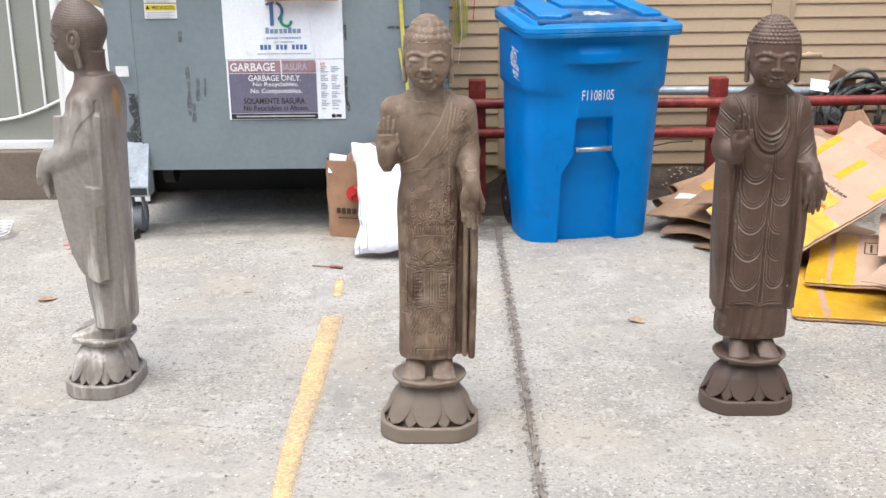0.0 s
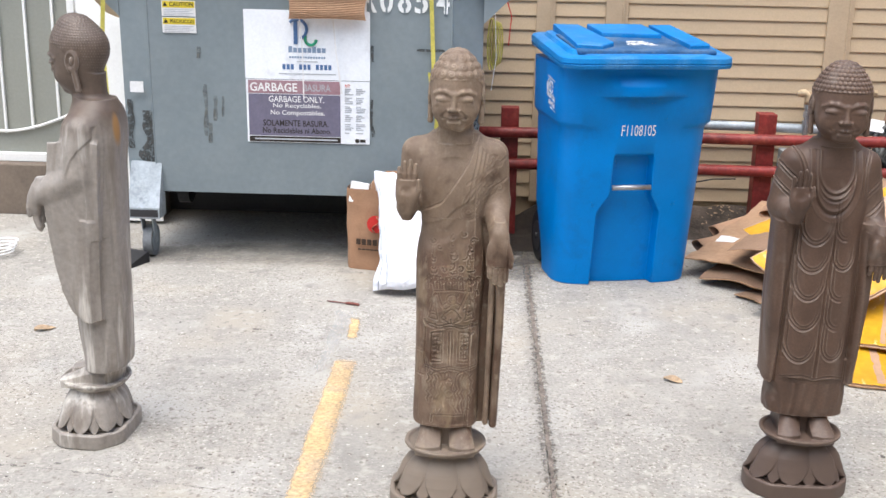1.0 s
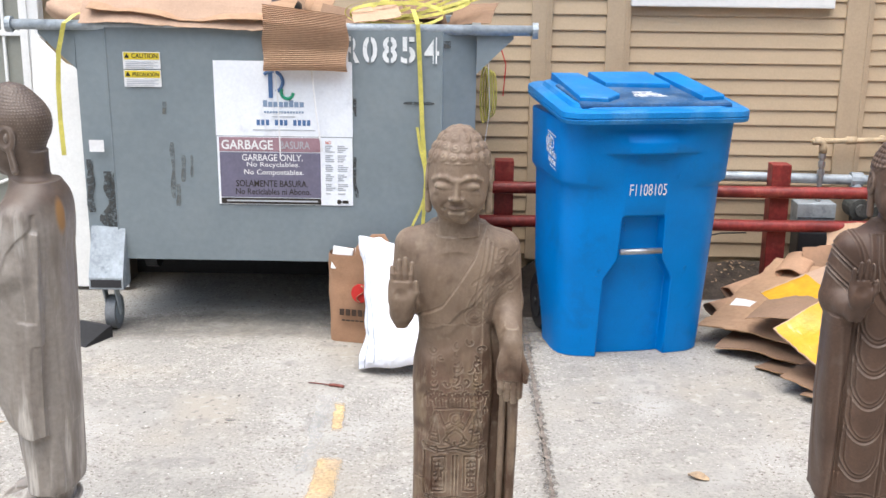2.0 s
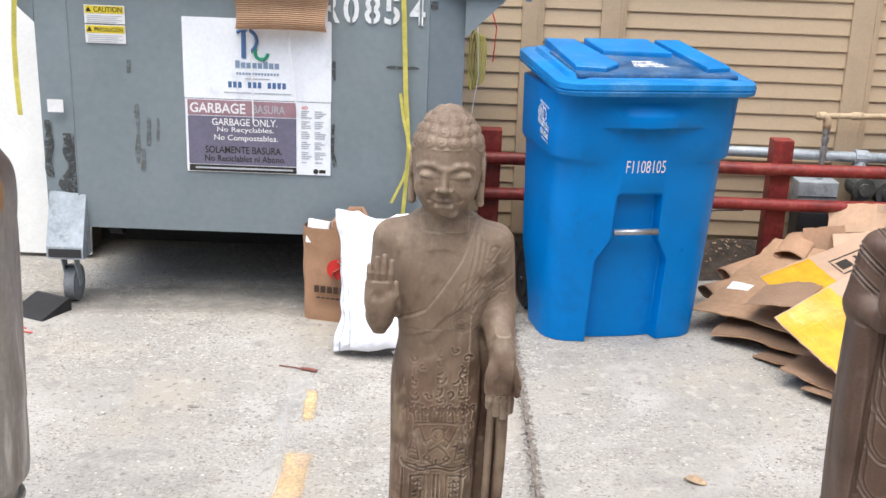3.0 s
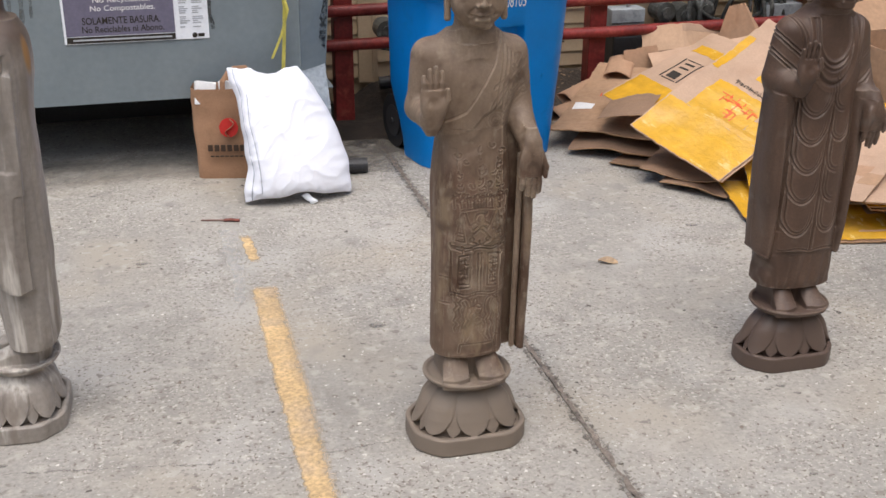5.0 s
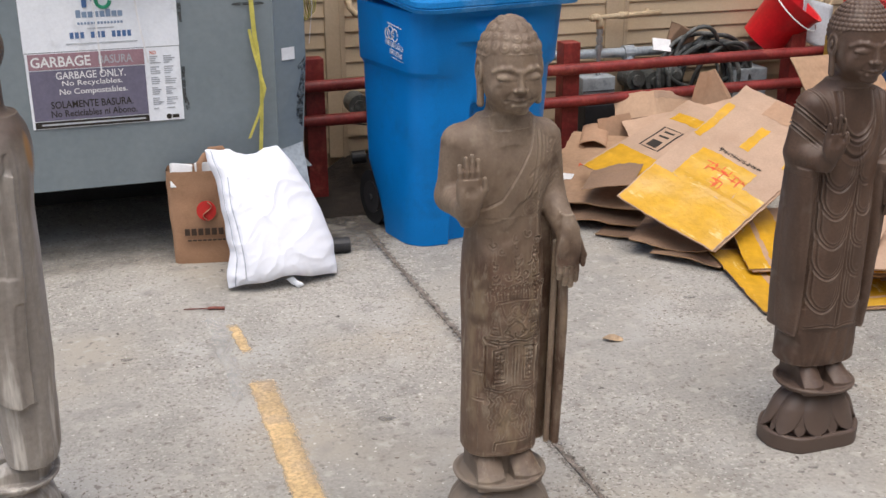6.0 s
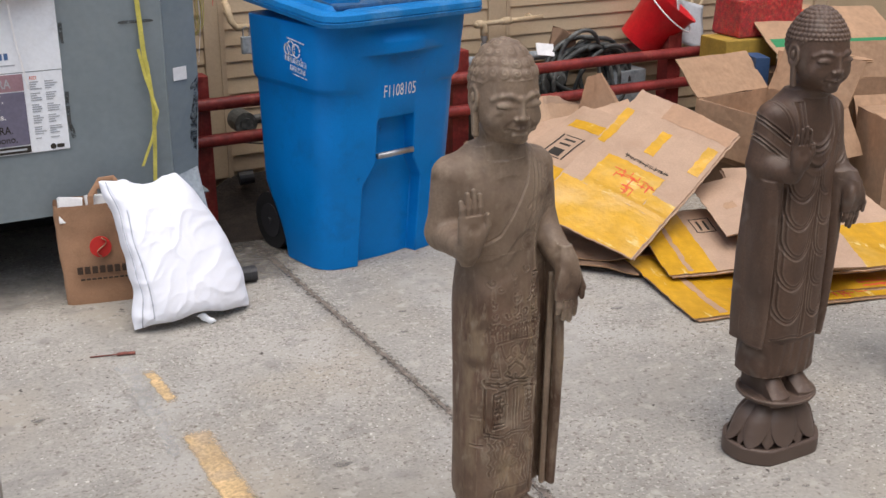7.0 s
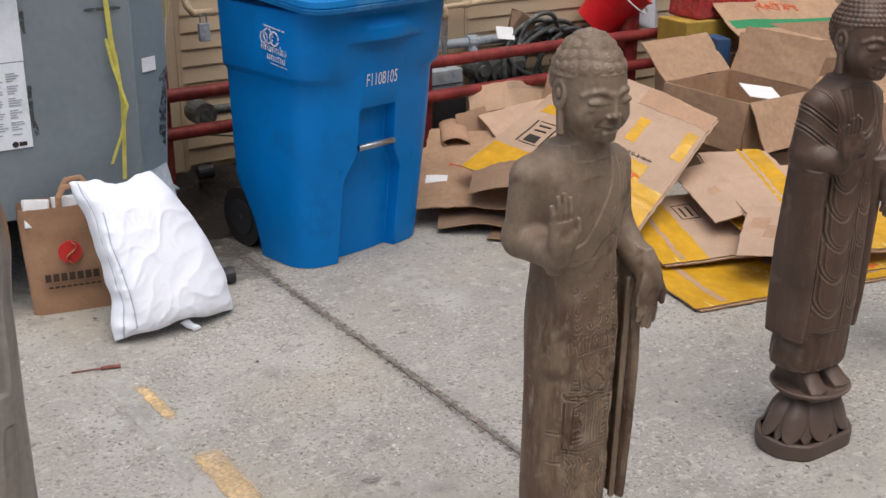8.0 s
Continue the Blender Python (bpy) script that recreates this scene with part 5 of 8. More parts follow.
def statue_grey():
    c = Clay(LO, HI, STEP)
    lotus(c, 8, 0.151, 0.116, -0.008, 0.0, (0.110, 0.104, -0.004))
    feet(c, 0.045, -0.096, 0.05, 0.030, 0.236, 0.085)
    c.add(column([(0.186, 0.066, 0.045, 0, 0.034), (0.27, 0.074, 0.056, 0, 0.040)], 2.4), 0.006)
    c.add(column([(0.236, 0.104, 0.060, 0, 0.042), (0.25, 0.106, 0.064, 0, 0.042), (0.36, 0.108, 0.069, 0, 0.036), (0.48, 0.106, 0.074, 0, 0.030)], 2.5), 0.004)
    c.add(column([(0.425, 0.100, 0.070, 0, 0.034), (0.445, 0.106, 0.078, 0, 0.030), (0.56, 0.112, 0.090, 0, 0.016), (0.66, 0.114, 0.090, 0, 0.014), (0.76, 0.112, 0.086, 0, 0.018), (0.86, 0.108, 0.084, 0, 0.020),
                  (0.94, 0.110, 0.086, 0, 0.026), (0.99, 0.106, 0.082, 0, 0.028), (1.022, 0.100, 0.072, 0, 0.034), (1.044, 0.080, 0.060, 0, 0.036), (1.058, 0.056, 0.050, 0, 0.032)], 2.3), 0.004)
    for s in (-1, 1):
        c.add(capsule((s * 0.092, 0.014, 0.975), (s * 0.112, 0.010, 0.860), 0.046, 0.044), 0.026)
        c.add(capsule((s * 0.118, 0.010, 0.838), (s * 0.118, -0.092, 0.792), 0.040, 0.028), 0.014)

        def sleeve(x, y, z, s=s):
            # a broad fall of cloth with a rounded foot, thin at its front edge
            fr = np.interp(z, [0.40, 0.44, 0.50, 0.59, 0.68, 0.78, 0.86], [0.010, -0.022, -0.048, -0.062, -0.074, -0.082, -0.070])
            foot = 0.408 + 0.9 * np.clip(np.abs(y - 0.045) - 0.010, 0, 1) ** 1.5 * 2.2
            thick = (0.019 + 0.010 * np.clip((z - 0.6) / 0.2, 0, 1) - 0.007 * np.clip((fr + 0.03 - y) / 0.03, 0, 1)) * np.clip((0.95 - z) / 0.16, 0, 1) * np.clip((0.088 - y) / 0.045, 0.25, 1)
            return np.maximum(np.maximum(np.abs(x - s * 0.114) - thick, fr - y), np.maximum(np.maximum(y - 0.072, foot - z), z - 0.94)) * 0.85
        c.add(((s * 0.114 - 0.034, -0.09, 0.40), (s * 0.114 + 0.034, 0.08, 0.95), sleeve), 0.018)
    open_hand(c, 0.116, -0.110, 0.786, -1, 1, 0.98, 0.012, 1.0, 0.84)
    open_hand(c, -0.116, -0.112, 0.810, 1, 1, 0.98)
    head(c, 0, -0.016, 1.074, 1.11, 0.30, 1.02, 1.04, 0.98, (0.048, 0.049, 0.028))

    def detail(v, n):
        x, y, z = v.T
        d = 0.0006 * soft_noise(v, 55) + 0.0004 * soft_noise(v, 150, 2.0)
        cloth = np.clip((1.03 - z) / 0.05, 0, 1) * np.clip((z - 0.24) / 0.02, 0, 1)
        ridge = soft_noise(np.stack([x, y, z * 0.16], 1), 48, 4.0)
        fine_ = soft_noise(np.stack([x, y, z * 0.13], 1), 240, 6.0)
        d += cloth * (0.0024 * np.tanh((ridge + 0.1) / 0.05) + 0.0006 * fine_)
        # a broken edge where the outer layer of the sleeve ends, its foot flat and chipped
        near = np.clip((x - 0.07) / 0.02, 0, 1) * (z < 0.99)
        left = y - np.interp(z, [0.60, 0.72, 0.76, 0.84, 0.90, 0.96], [0.022, 0.022, 0.004, -0.012, 0.006, 0.060]) - 0.006 * soft_noise(v, 90, 7.0)
        foot = z - 0.722 - 0.008 * soft_noise(v, 70, 3.0)
        hollow = np.maximum(np.maximum(-left, -foot), y - 0.066 - 0.010 * soft_noise(v, 40, 1.0))
        d -= near * 0.0050 / (1 + np.exp(np.clip(hollow / 0.0015, -30, 30)))
        chip = y - 0.062 - 0.020 * np.sin(9 * z) - 0.004 * soft_noise(v, 80, 9.0)
        d -= near * (z < 0.66) * 0.0030 / (1 + np.exp(np.clip(-chip / 0.0016, -30, 30)))
        d += hair_detail(v, 0, -0.016, 1.074, 1.11, 0.0085, 0.0010, 0.0, 0.0, 0.3)
        return d

    return finish("statue", c, detail, M_STONE_GREY, "weathered grey stone standing robed statue turned sideways, forearm forward", pose(-1.075, 3.722, -0.001, -1.3, 0, -93), 1.037)


statue_brown()
statue_dark_ = statue_dark()
statue_grey()


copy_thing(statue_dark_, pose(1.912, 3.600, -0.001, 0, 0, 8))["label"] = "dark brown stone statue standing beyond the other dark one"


# ---- blue wheeled cart ----
def build_cart():
    O = pose(0.785, 5.767, 0.0, 0, 0, 11)
    RX = -0.016
    cart = thing("wheeled_cart", "large blue plastic wheeled recycling cart with closed lid", "recycling cart", O)
    
    def front(z):
        return float(np.interp(z, [0, 0.5, 0.8, 1.03], [-0.305, -0.372, -0.400, -0.432]))

    def back(z):
        return float(np.interp(z, [0, 0.08, 0.16, 0.22, 0.26, 0.29, 0.32, 1.03], [0.030, 0.045, 0.078, 0.112, 0.138, 0.156, 0.170, 0.18]))

    def half(z, up):
        return float(np.interp(z, [0, 1.03], [0.330, 0.350])) + (0.018 if up else 0)

    def recess(z):
        return float(np.interp(z, [0, 0.36, 0.45, 0.70], [0.150, 0.148, 0.096, 0.090]))

    def ring(z, step, push, lip):
        hx, yf, yb, r = half(z, step), front(z), back(z), 0.12
        xr = recess(z)
        pts = []
        xs = [-0.20, -xr - 0.014, -xr - 0.002, -xr + 0.010, -xr * 0.5, 0.0, xr * 0.5, xr - 0.010, xr + 0.002, xr + 0.014, 0.20]
        for x in xs:
            bow = 0.020 * (x / 0.2) ** 2
            yy = yf + bow - (0.044 * max(0, 1 - (x / 0.19) ** 2) if lip else 0) - (0.018 if step and abs(x) > 0.17 else 0)
            if push and abs(x) < xr:
                yy += 0.055
            pts.append((x + (RX if abs(x) < 0.19 else 0), yy, z))
        yc = yf + 0.022 - (0.018 if step else 0)
        for k in range(1, 7):
            a = -math.pi / 2 + (math.pi / 2) * k / 6
            pts.append((hx - r + r * math.cos(a), yc + r + r * math.sin(a), z))
        pts.append((hx, (yc + yb) / 2, z))
        rb = 0.05
        for k in range(0, 5):
            a = (math.pi / 2) * k / 4
            pts.append((hx - rb + rb * math.cos(a), yb - rb + rb * math.sin(a), z))
        for k in range(0, 5):
            a = math.pi / 2 + (math.pi / 2) * k / 4
            pts.append((-hx + rb + rb * math.cos(a), yb - rb + rb * math.sin(a), z))
        pts.append((-hx, (yc + yb) / 2, z))
        for k in range(0, 6):
            a = math.pi + (math.pi / 2) * k / 6
            pts.append((-hx + r + r * math.cos(a), yc + r + r * math.sin(a), z))
        return pts

    rows = [(0.0, 0, 1, 0), (0.08, 0, 1, 0), (0.16, 0, 1, 0), (0.22, 0, 1, 0), (0.26, 0, 1, 0), (0.29, 0, 1, 0), (0.32, 0, 1, 0), (0.36, 0, 1, 0), (0.39, 0, 1, 0), (0.42, 0, 1, 0), (0.45, 0, 1, 0), (0.55, 0, 1, 0), (0.625, 0, 1, 0),
            (0.642, 0, 0, 0), (0.755, 0, 0, 0), (0.780, 1, 0, 0), (0.875, 1, 0, 0), (0.903, 1, 0, 0), (0.908, 1, 0, 1), (0.955, 1, 0, 1), (1.00, 1, 0, 0), (1.03, 1, 0, 0)]
    bm = bmesh.new()
    loft(bm, [ring(*q) for q in rows])
    bmesh.ops.recalc_face_normals(bm, faces=bm.faces)
    sharp = [e for e in bm.edges if len(e.link_faces) == 2 and e.calc_face_angle(0) > 0.6]
    bmesh.ops.bevel(bm, geom=sharp, offset=0.004, segments=1, affect='EDGES')
    body = part("body", bm, M_BLUE, cart, "moulded blue plastic body")
    for p in body.data.polygons:
        p.use_smooth = True
    body.data.set_sharp_from_angle(angle=radians(35))

    def lid_ring(z, hx, yf, yb, r):
        pts = []
        for cx, cy, a0 in ((hx - r, yf + r, -90), (hx - r, yb - r, 0), (-hx + r, yb - r, 90), (-hx + r, yf + r, 180)):
            for k in range(7):
                a = radians(a0 + 15 * k)
                pts.append((cx + r * math.cos(a), cy + r * math.sin(a), z + 0.012 + 0.085 * (cy + 0.45)))
        return pts
    bm = bmesh.new()
    loft(bm, [lid_ring(1.020, 0.376, -0.478, 0.205, 0.09), lid_ring(1.018, 0.388, -0.488, 0.215, 0.09), lid_ring(1.034, 0.392, -0.492, 0.220, 0.09),
              lid_ring(1.038, 0.388, -0.488, 0.216, 0.09), lid_ring(1.042, 0.392, -0.492, 0.220, 0.09), lid_ring(1.062, 0.390, -0.490, 0.218, 0.09),
              lid_ring(1.070, 0.378, -0.478, 0.208, 0.09), lid_ring(1.068, 0.340, -0.430, 0.17, 0.08), lid_ring(1.084, 0.330, -0.415, 0.16, 0.07),
              lid_ring(1.086, 0.30, -0.35, 0.12, 0.07), lid_ring(1.087, 0.15, -0.2, 0.04, 0.05)])
    bmesh.ops.recalc_face_normals(bm, faces=bm.faces)
    lid = part("lid", bm, M_BLUE_LID, cart, "scuffed pale blue domed lid", True)
    lid.data.set_sharp_from_angle(angle=radians(40))
    def lay(bm):
        for v in bm.verts:
            v.co.z += 0.012 + 0.085 * (v.co.y + 0.45)
        return bm
    bm = bmesh.new()
    box(bm, (-0.315, -0.425, 1.072), (0.315, -0.02, 1.094), 0.010)
    part("lid_hollow", lay(bm), M_LID_SCUFF, lid, "scuffed dark sunken panel of the lid")
    for pts in ([(-0.31, -0.37), (-0.20, -0.40), (-0.13, -0.33), (-0.17, 0.12), (-0.29, 0.13)], [(0.20, -0.39), (0.30, -0.37), (0.29, 0.13), (0.18, 0.12)],
                [(-0.115, -0.10), (0.16, -0.13), (0.15, 0.14), (-0.12, 0.14)]):
        bm = bmesh.new()
        loft(bm, [[(x, y, 1.080) for x, y in pts], [(x, y, 1.108) for x, y in pts], [(x * 0.985 + 0.015 * sum(p[0] for p in pts) / len(pts), y * 0.985, 1.113) for x, y in pts]])
        bmesh.ops.recalc_face_normals(bm, faces=bm.faces)
        part("lid_pad", lay(bm), M_BLUE_LID, lid)
    for k in range(4):
        bm = bmesh.new()
        box(bm, (-0.055 + 0.006 * k, -0.30 + 0.026 * k, 1.0945), (0.085 - 0.012 * k, -0.284 + 0.026 * k, 1.0955))
        part("lid_print", lay(bm), M_WORN_WHITE, lid, "worn white print")
    # lift bar
    bm = bmesh.new()
    rod(bm, (RX - 0.090, -0.366, 0.484), (RX + 0.090, -0.366, 0.484), 0.0125, 14)
    part("lift_bar", bm, M_GALV, cart, "shiny metal lift bar", True)
    # wheels and axle
    for s in (-1, 1):
        bm = bmesh.new()
        rod(bm, (s * 0.265, 0.150, 0.126), (s * 0.315, 0.150, 0.126), 0.126, 28)
        w = part("wheel", bm, M_BLACK, cart, "black rubber wheel", True)
        w.data.set_sharp_from_angle(angle=radians(40))
        bm = bmesh.new()
        rod(bm, (s * 0.316, 0.150, 0.126), (s * 0.321, 0.150, 0.126), 0.075, 20)
        rod(bm, (s * 0.321, 0.150, 0.126), (s * 0.330, 0.150, 0.126), 0.015, 12)
        part("hub", bm, M_DARK, w)
    bm = bmesh.new()
    rod(bm, (-0.28, 0.150, 0.126), (0.28, 0.150, 0.126), 0.012)
    part("axle", bm, M_GALV, cart)
    bm = bmesh.new()
    rod(bm, (-0.24, 0.245, 1.06), (0.24, 0.245, 1.06), 0.016, 12)
    for s in (-1, 1):
        box(bm, (s * 0.23 - 0.02, 0.17, 1.04), (s * 0.23 + 0.02, 0.25, 1.075), 0.006)
    part("push_handle", bm, M_BLUE, cart)
    # printed number and the marks on the side
    tilt = math.degrees(math.atan2(0.035, 0.30))
    lettering("number", "F1108105", 0.158, 0.050, M_LABEL, cart, pose(-0.011, front(0.755) - 0.0035, 0.752, tilt), "white stencilled serial number", 0.0)
    side = pose(-0.3705, -0.205, 0.905, 0, 0, -90) @ pose(0, 0, 0, 2, 6) @ Matrix.Diagonal((1.20, 1, 0.82, 1))
    bm = bmesh.new()
    for k, (x, z, r) in enumerate(((-0.050, 0.010, 0.022), (-0.028, 0.022, 0.028), (0.002, 0.018, 0.026))):
        tube(bm, [(x + r * 0.8 * math.cos(a), -0.0005, z + r * 1.2 * math.sin(a)) for a in np.linspace(0, 6.0, 16)], 0.0038, 6, 0.4)
    part("side_emblem", bm, M_WORN_WHITE, cart, "worn white looped emblem", m=side)
    rects = [(-0.052, 0.052, 0.064, 0.070)]
    for z, n_, h in ((-0.046, 7, 0.026), (-0.084, 5, 0.026)):
        for k in range(n_):
            x = -0.062 + 0.0185 * k + (0.030 if n_ == 5 else 0)
            tall = 0.012 if k in (1, 5) and n_ == 7 else 0
            rects += [(x, x + 0.0035, z, z + h + tall), (x + 0.0095, x + 0.013, z, z + h), (x + 0.0035, x + 0.0095, z + (h - 0.004 if k % 2 else 0.0), z + (h if k % 2 else 0.004))]
    rects += [(-0.02, 0.066, -0.100, -0.097)]
    for x0, x1, z0, z1 in rects:
        part("bar", plate(bmesh.new(), x0, x1, z0, z1, -0.0005), M_WORN_WHITE, cart, m=side)
    # scuffs, thin toward their rims; the strip at z 0.885 paints the lip's shade
    for x, z, w, h in ((-0.235, 0.09, 0.016, 0.12), (-0.165, 0.10, 0.014, 0.14), (0.185, 0.10, 0.016, 0.15), (0.115, 0.80, 0.05, 0.11), (-0.19, 0.40, 0.09, 0.11), (0.19, 0.40, 0.07, 0.10), (0.02, 0.885, 0.20, 0.012), (-0.10, 0.60, 0.03, 0.16)):
        bm = bmesh.new()
        cover = bm.verts.layers.float.new("cover")
        bmesh.ops.create_grid(bm, x_segments=8, y_segments=8, size=0.5, matrix=pose(0, 0, 0, 90) @ Matrix.Diagonal((w, h, 1, 1)))
        for v in bm.verts:
            v[cover] = max(0.0, 1 - math.hypot(v.co.x / (w / 2), v.co.z / (h / 2))) ** 0.6
            v.co.y = front(z + v.co.z) - 0.0035 - (0.004 if z > 0.88 else 0) + 0.020 * ((x + v.co.x) / 0.2) ** 2 - (0.046 if z > 0.88 else 0)
        part("scuff", bm, M_BLUE_SCUFF_SHADE, cart, "dark scuff and lip shade marks", m=pose(x, 0, z))


build_cart()


# ---- dumpster ----
def bars(parent, rects, material, y=-0.0022, name="bar"):
    """Printed bars, each a thin plate of its own; rects of x0, x1, z0, z1."""
    for x0, x1, z0, z1 in rects:
        part(name, plate(bmesh.new(), x0, x1, z0, z1, y), material, parent)


def build_dumpster():
    D = pose(-0.715, 5.715, 0.0)
    dump = thing("dumpster", "grey painted steel dumpster on casters, heaped with cardboard", "dumpster", D)
    X0, X1, Z0, Z1, DEP = -0.861, 0.860, 0.332, 1.355, 0.88
    lean = -0.03

    def fy(z):
        return lean * (z - 0.4)
    bm = bmesh.new()
    t = 0.006
    sx0, sx1 = -0.720, 0.716
    # folded front sheet: middle panel proud, corner panels turned slightly back
    cols = [(X0, 0.030), (sx0 - 0.004, 0.002), (sx0, -0.004), (sx0 + 0.006, 0.0), (-0.3, -0.0015), (0.0, 0.001), (0.35, -0.001), (sx1 - 0.006, 0.0), (sx1, -0.004), (sx1 + 0.004, 0.002), (X1, 0.062)]
    zs = [Z0, 0.55, 0.80, 1.0, 1.2, Z1]
    side = lambda z: X1 - 0.030 * min(1.0, max(0.0, (0.80 - z) / 0.35))
    outer = [[bm.verts.new((side(z) if x == X1 else x, dy + fy(z), z)) for x, dy in cols] for z in zs]
    inner = [[bm.verts.new((side(z) if x == X1 else x, dy + fy(z) + t, z)) for x, dy in cols] for z in zs]
    for i in range(len(zs) - 1):
        for j in range(len(cols) - 1):
            bm.faces.new((outer[i][j], outer[i][j + 1], outer[i + 1][j + 1], outer[i + 1][j]))
            bm.faces.new((inner[i][j], inner[i + 1][j], inner[i + 1][j + 1], inner[i][j + 1]))
    for j in range(len(cols) - 1):
        bm.faces.new((outer[0][j], inner[0][j], inner[0][j + 1], outer[0][j + 1]))
        bm.faces.new((outer[-1][j], outer[-1][j + 1], inner[-1][j + 1], inner[-1][j]))
    part("front_sheet", bm, M_GREY, dump, "scratched grey painted steel front")
    for x in (X0, X1):
        bm = bmesh.new()
        q = [((side(z) if x > 0 else x), (0.063 if x > 0 and y < 0.1 else y) + (fy(z) if y < 0.1 else 0), z)
             for y, z in ((0.031, Z0), (DEP, Z0), (DEP, 0.55), (DEP, 0.8), (DEP, Z1), (0.031, Z1), (0.031, 0.8), (0.031, 0.55))]
        s = 0.006 if x < 0 else -0.006
        loft(bm, [q, [(a + s, b, c) for a, b, c in q]])
        bmesh.ops.recalc_face_normals(bm, faces=bm.faces)
        part("side_sheet", bm, M_GREY, dump)
    bm = bmesh.new()
    box(bm, (X0, 0.02, Z0), (X1, DEP - 0.01, Z0 + 0.006))
    box(bm, (X0 + 0.006, DEP - 0.012, Z0 + 0.006), (X1 - 0.006, DEP - 0.006, Z1))
    part("floor_sheet", bm, M_GREY, dump)
    # added dark sheet: gives the black shade under the dumpster, hides the wall
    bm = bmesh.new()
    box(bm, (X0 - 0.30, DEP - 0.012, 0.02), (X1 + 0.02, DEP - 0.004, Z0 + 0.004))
    part("back_skirt", bm, M_DARK, dump, "added dark sheet standing in for the shade under the dumpster")
    bm = bmesh.new()
    fz = fy(Z1)
    tube(bm, [(-1.130, fz + 0.02, Z1 + 0.006), (1.105, fz + 0.02, Z1 + 0.006)], 0.022, 12)
    part("rim_bar", bm, M_GREY_LIGHT, dump, "worn steel rim bar with ends standing out", True)
    for x in (-1.130, 1.105):
        bm = bmesh.new()
        rod(bm, (x - 0.012, fz + 0.02, Z1 + 0.006), (x + 0.012, fz + 0.02, Z1 + 0.006), 0.034, 14)
        part("end_stop", bm, M_GREY_LIGHT, dump)
    bm = bmesh.new()
    box(bm, (X0 - 0.02, DEP - 0.03, Z1 - 0.03), (X1 + 0.02, DEP + 0.02, Z1 + 0.02), 0.005)
    for x in (X0, X1):
        box(bm, (x - 0.02, fz + 0.04, Z1 - 0.02), (x + 0.02, DEP, Z1 + 0.02), 0.004)
    part("rim", bm, M_GREY, dump)
    for s, x in ((-1, X0), (1, X1)):
        bm = bmesh.new()
        q = [(x, fz + 0.03, Z1 - 0.18), (x + s * 0.155, fz + 0.03, Z1 - 0.03), (x + s * 0.155, fz + 0.03, Z1), (x, fz + 0.03, Z1)]
        loft(bm, [q, [(a, b + 0.012, c) for a, b, c in q]])
        bmesh.ops.recalc_face_normals(bm, faces=bm.faces)
        part("gusset", bm, M_GREY, dump)
    # caster brackets with swivelling wheels
    for s, x in ((-1, -0.766), (1, 0.768)):
        bm = bmesh.new()
        w = 0.076 if s < 0 else 0.064
        prof = [(0.03, 0.478), (0.0, 0.478), (-0.085, 0.265), (-0.085, 0.212), (0.03, 0.212)] if s < 0 else [(0.09, 0.446), (0.066, 0.446), (-0.060, 0.262), (-0.060, 0.212), (0.09, 0.212)]
        turn_ = 0.0 if s < 0 else 0.056
        loft(bm, [[(x - w, a - turn_, b) for a, b in prof], [(x + w, a, b) for a, b in prof]])
        bmesh.ops.recalc_face_normals(bm, faces=bm.faces)
        br = part("caster_bracket", bm, M_GREY_LIGHT, dump, "pale worn steel caster bracket")
        bm = bmesh.new()
        box(bm, (x - w + 0.008, prof[3][0] - 0.0025, 0.220), (x + w - 0.008, prof[3][0] + 0.002, 0.256))
        part("bracket_mouth", bm, M_DARK, br)
        bm = bmesh.new()
        for q in (-0.030, 0.024):
            loft(bm, [[(x + q, -0.06, 0.212), (x + q, 0.0, 0.212), (x + q, 0.03, 0.075), (x + q, 0.005, 0.065)],
                      [(x + q + 0.006, -0.06, 0.212), (x + q + 0.006, 0.0, 0.212), (x + q + 0.006, 0.03, 0.075), (x + q + 0.006, 0.005, 0.065)]])
        box(bm, (x - 0.035, -0.065, 0.205), (x + 0.035, 0.005, 0.2125))
        bmesh.ops.recalc_face_normals(bm, faces=bm.faces)
        part("fork", bm, M_GREY_LIGHT, br)
        bm = bmesh.new()
        rod(bm, (x - 0.022, 0.012, 0.080), (x + 0.022, 0.012, 0.080), 0.078, 26)
        wh = part("wheel", bm, M_WHEEL, br, "grey rubber caster wheel", True)
        wh.data.set_sharp_from_angle(angle=radians(40))
        for q in (-0.023, 0.023):
            bm = bmesh.new()
            rod(bm, (x + q - 0.001, 0.012, 0.080), (x + q + 0.001, 0.012, 0.080), 0.055, 22)
            part("wheel_disc", bm, M_GREY, br)
    for x in (-0.735, 0.735):
        bm = bmesh.new()
        rod(bm, (x - 0.03, 0.60, 0.215), (x + 0.03, 0.60, 0.215), 0.085, 20)
        box(bm, (x - 0.04, 0.55, 0.24), (x + 0.04, 0.65, Z0))
        part("rear_caster", bm, M_BLACK, dump)

    def at(x, z, off=0.004):
        """On the front sheet; x in the world."""
        return pose(x + 0.715, fy(z) - off, z, math.degrees(math.atan(0.03)))
    # upper white sign with emblem and bars
    sg = part("upper_sign", box(bmesh.new(), (-0.297, -0.002, -0.162), (0.297, 0.0, 0.162)), M_SIGN, dump, "white vinyl sign with colour emblem and printed bars", m=at(-0.682, 1.060))
    bm = bmesh.new()
    tube(bm, [(-0.045 + 0.045 * math.cos(a), -0.004, 0.075 + 0.045 * math.sin(a)) for a in np.linspace(-1.2, 2.4, 16)], 0.008, 6, 1.0)
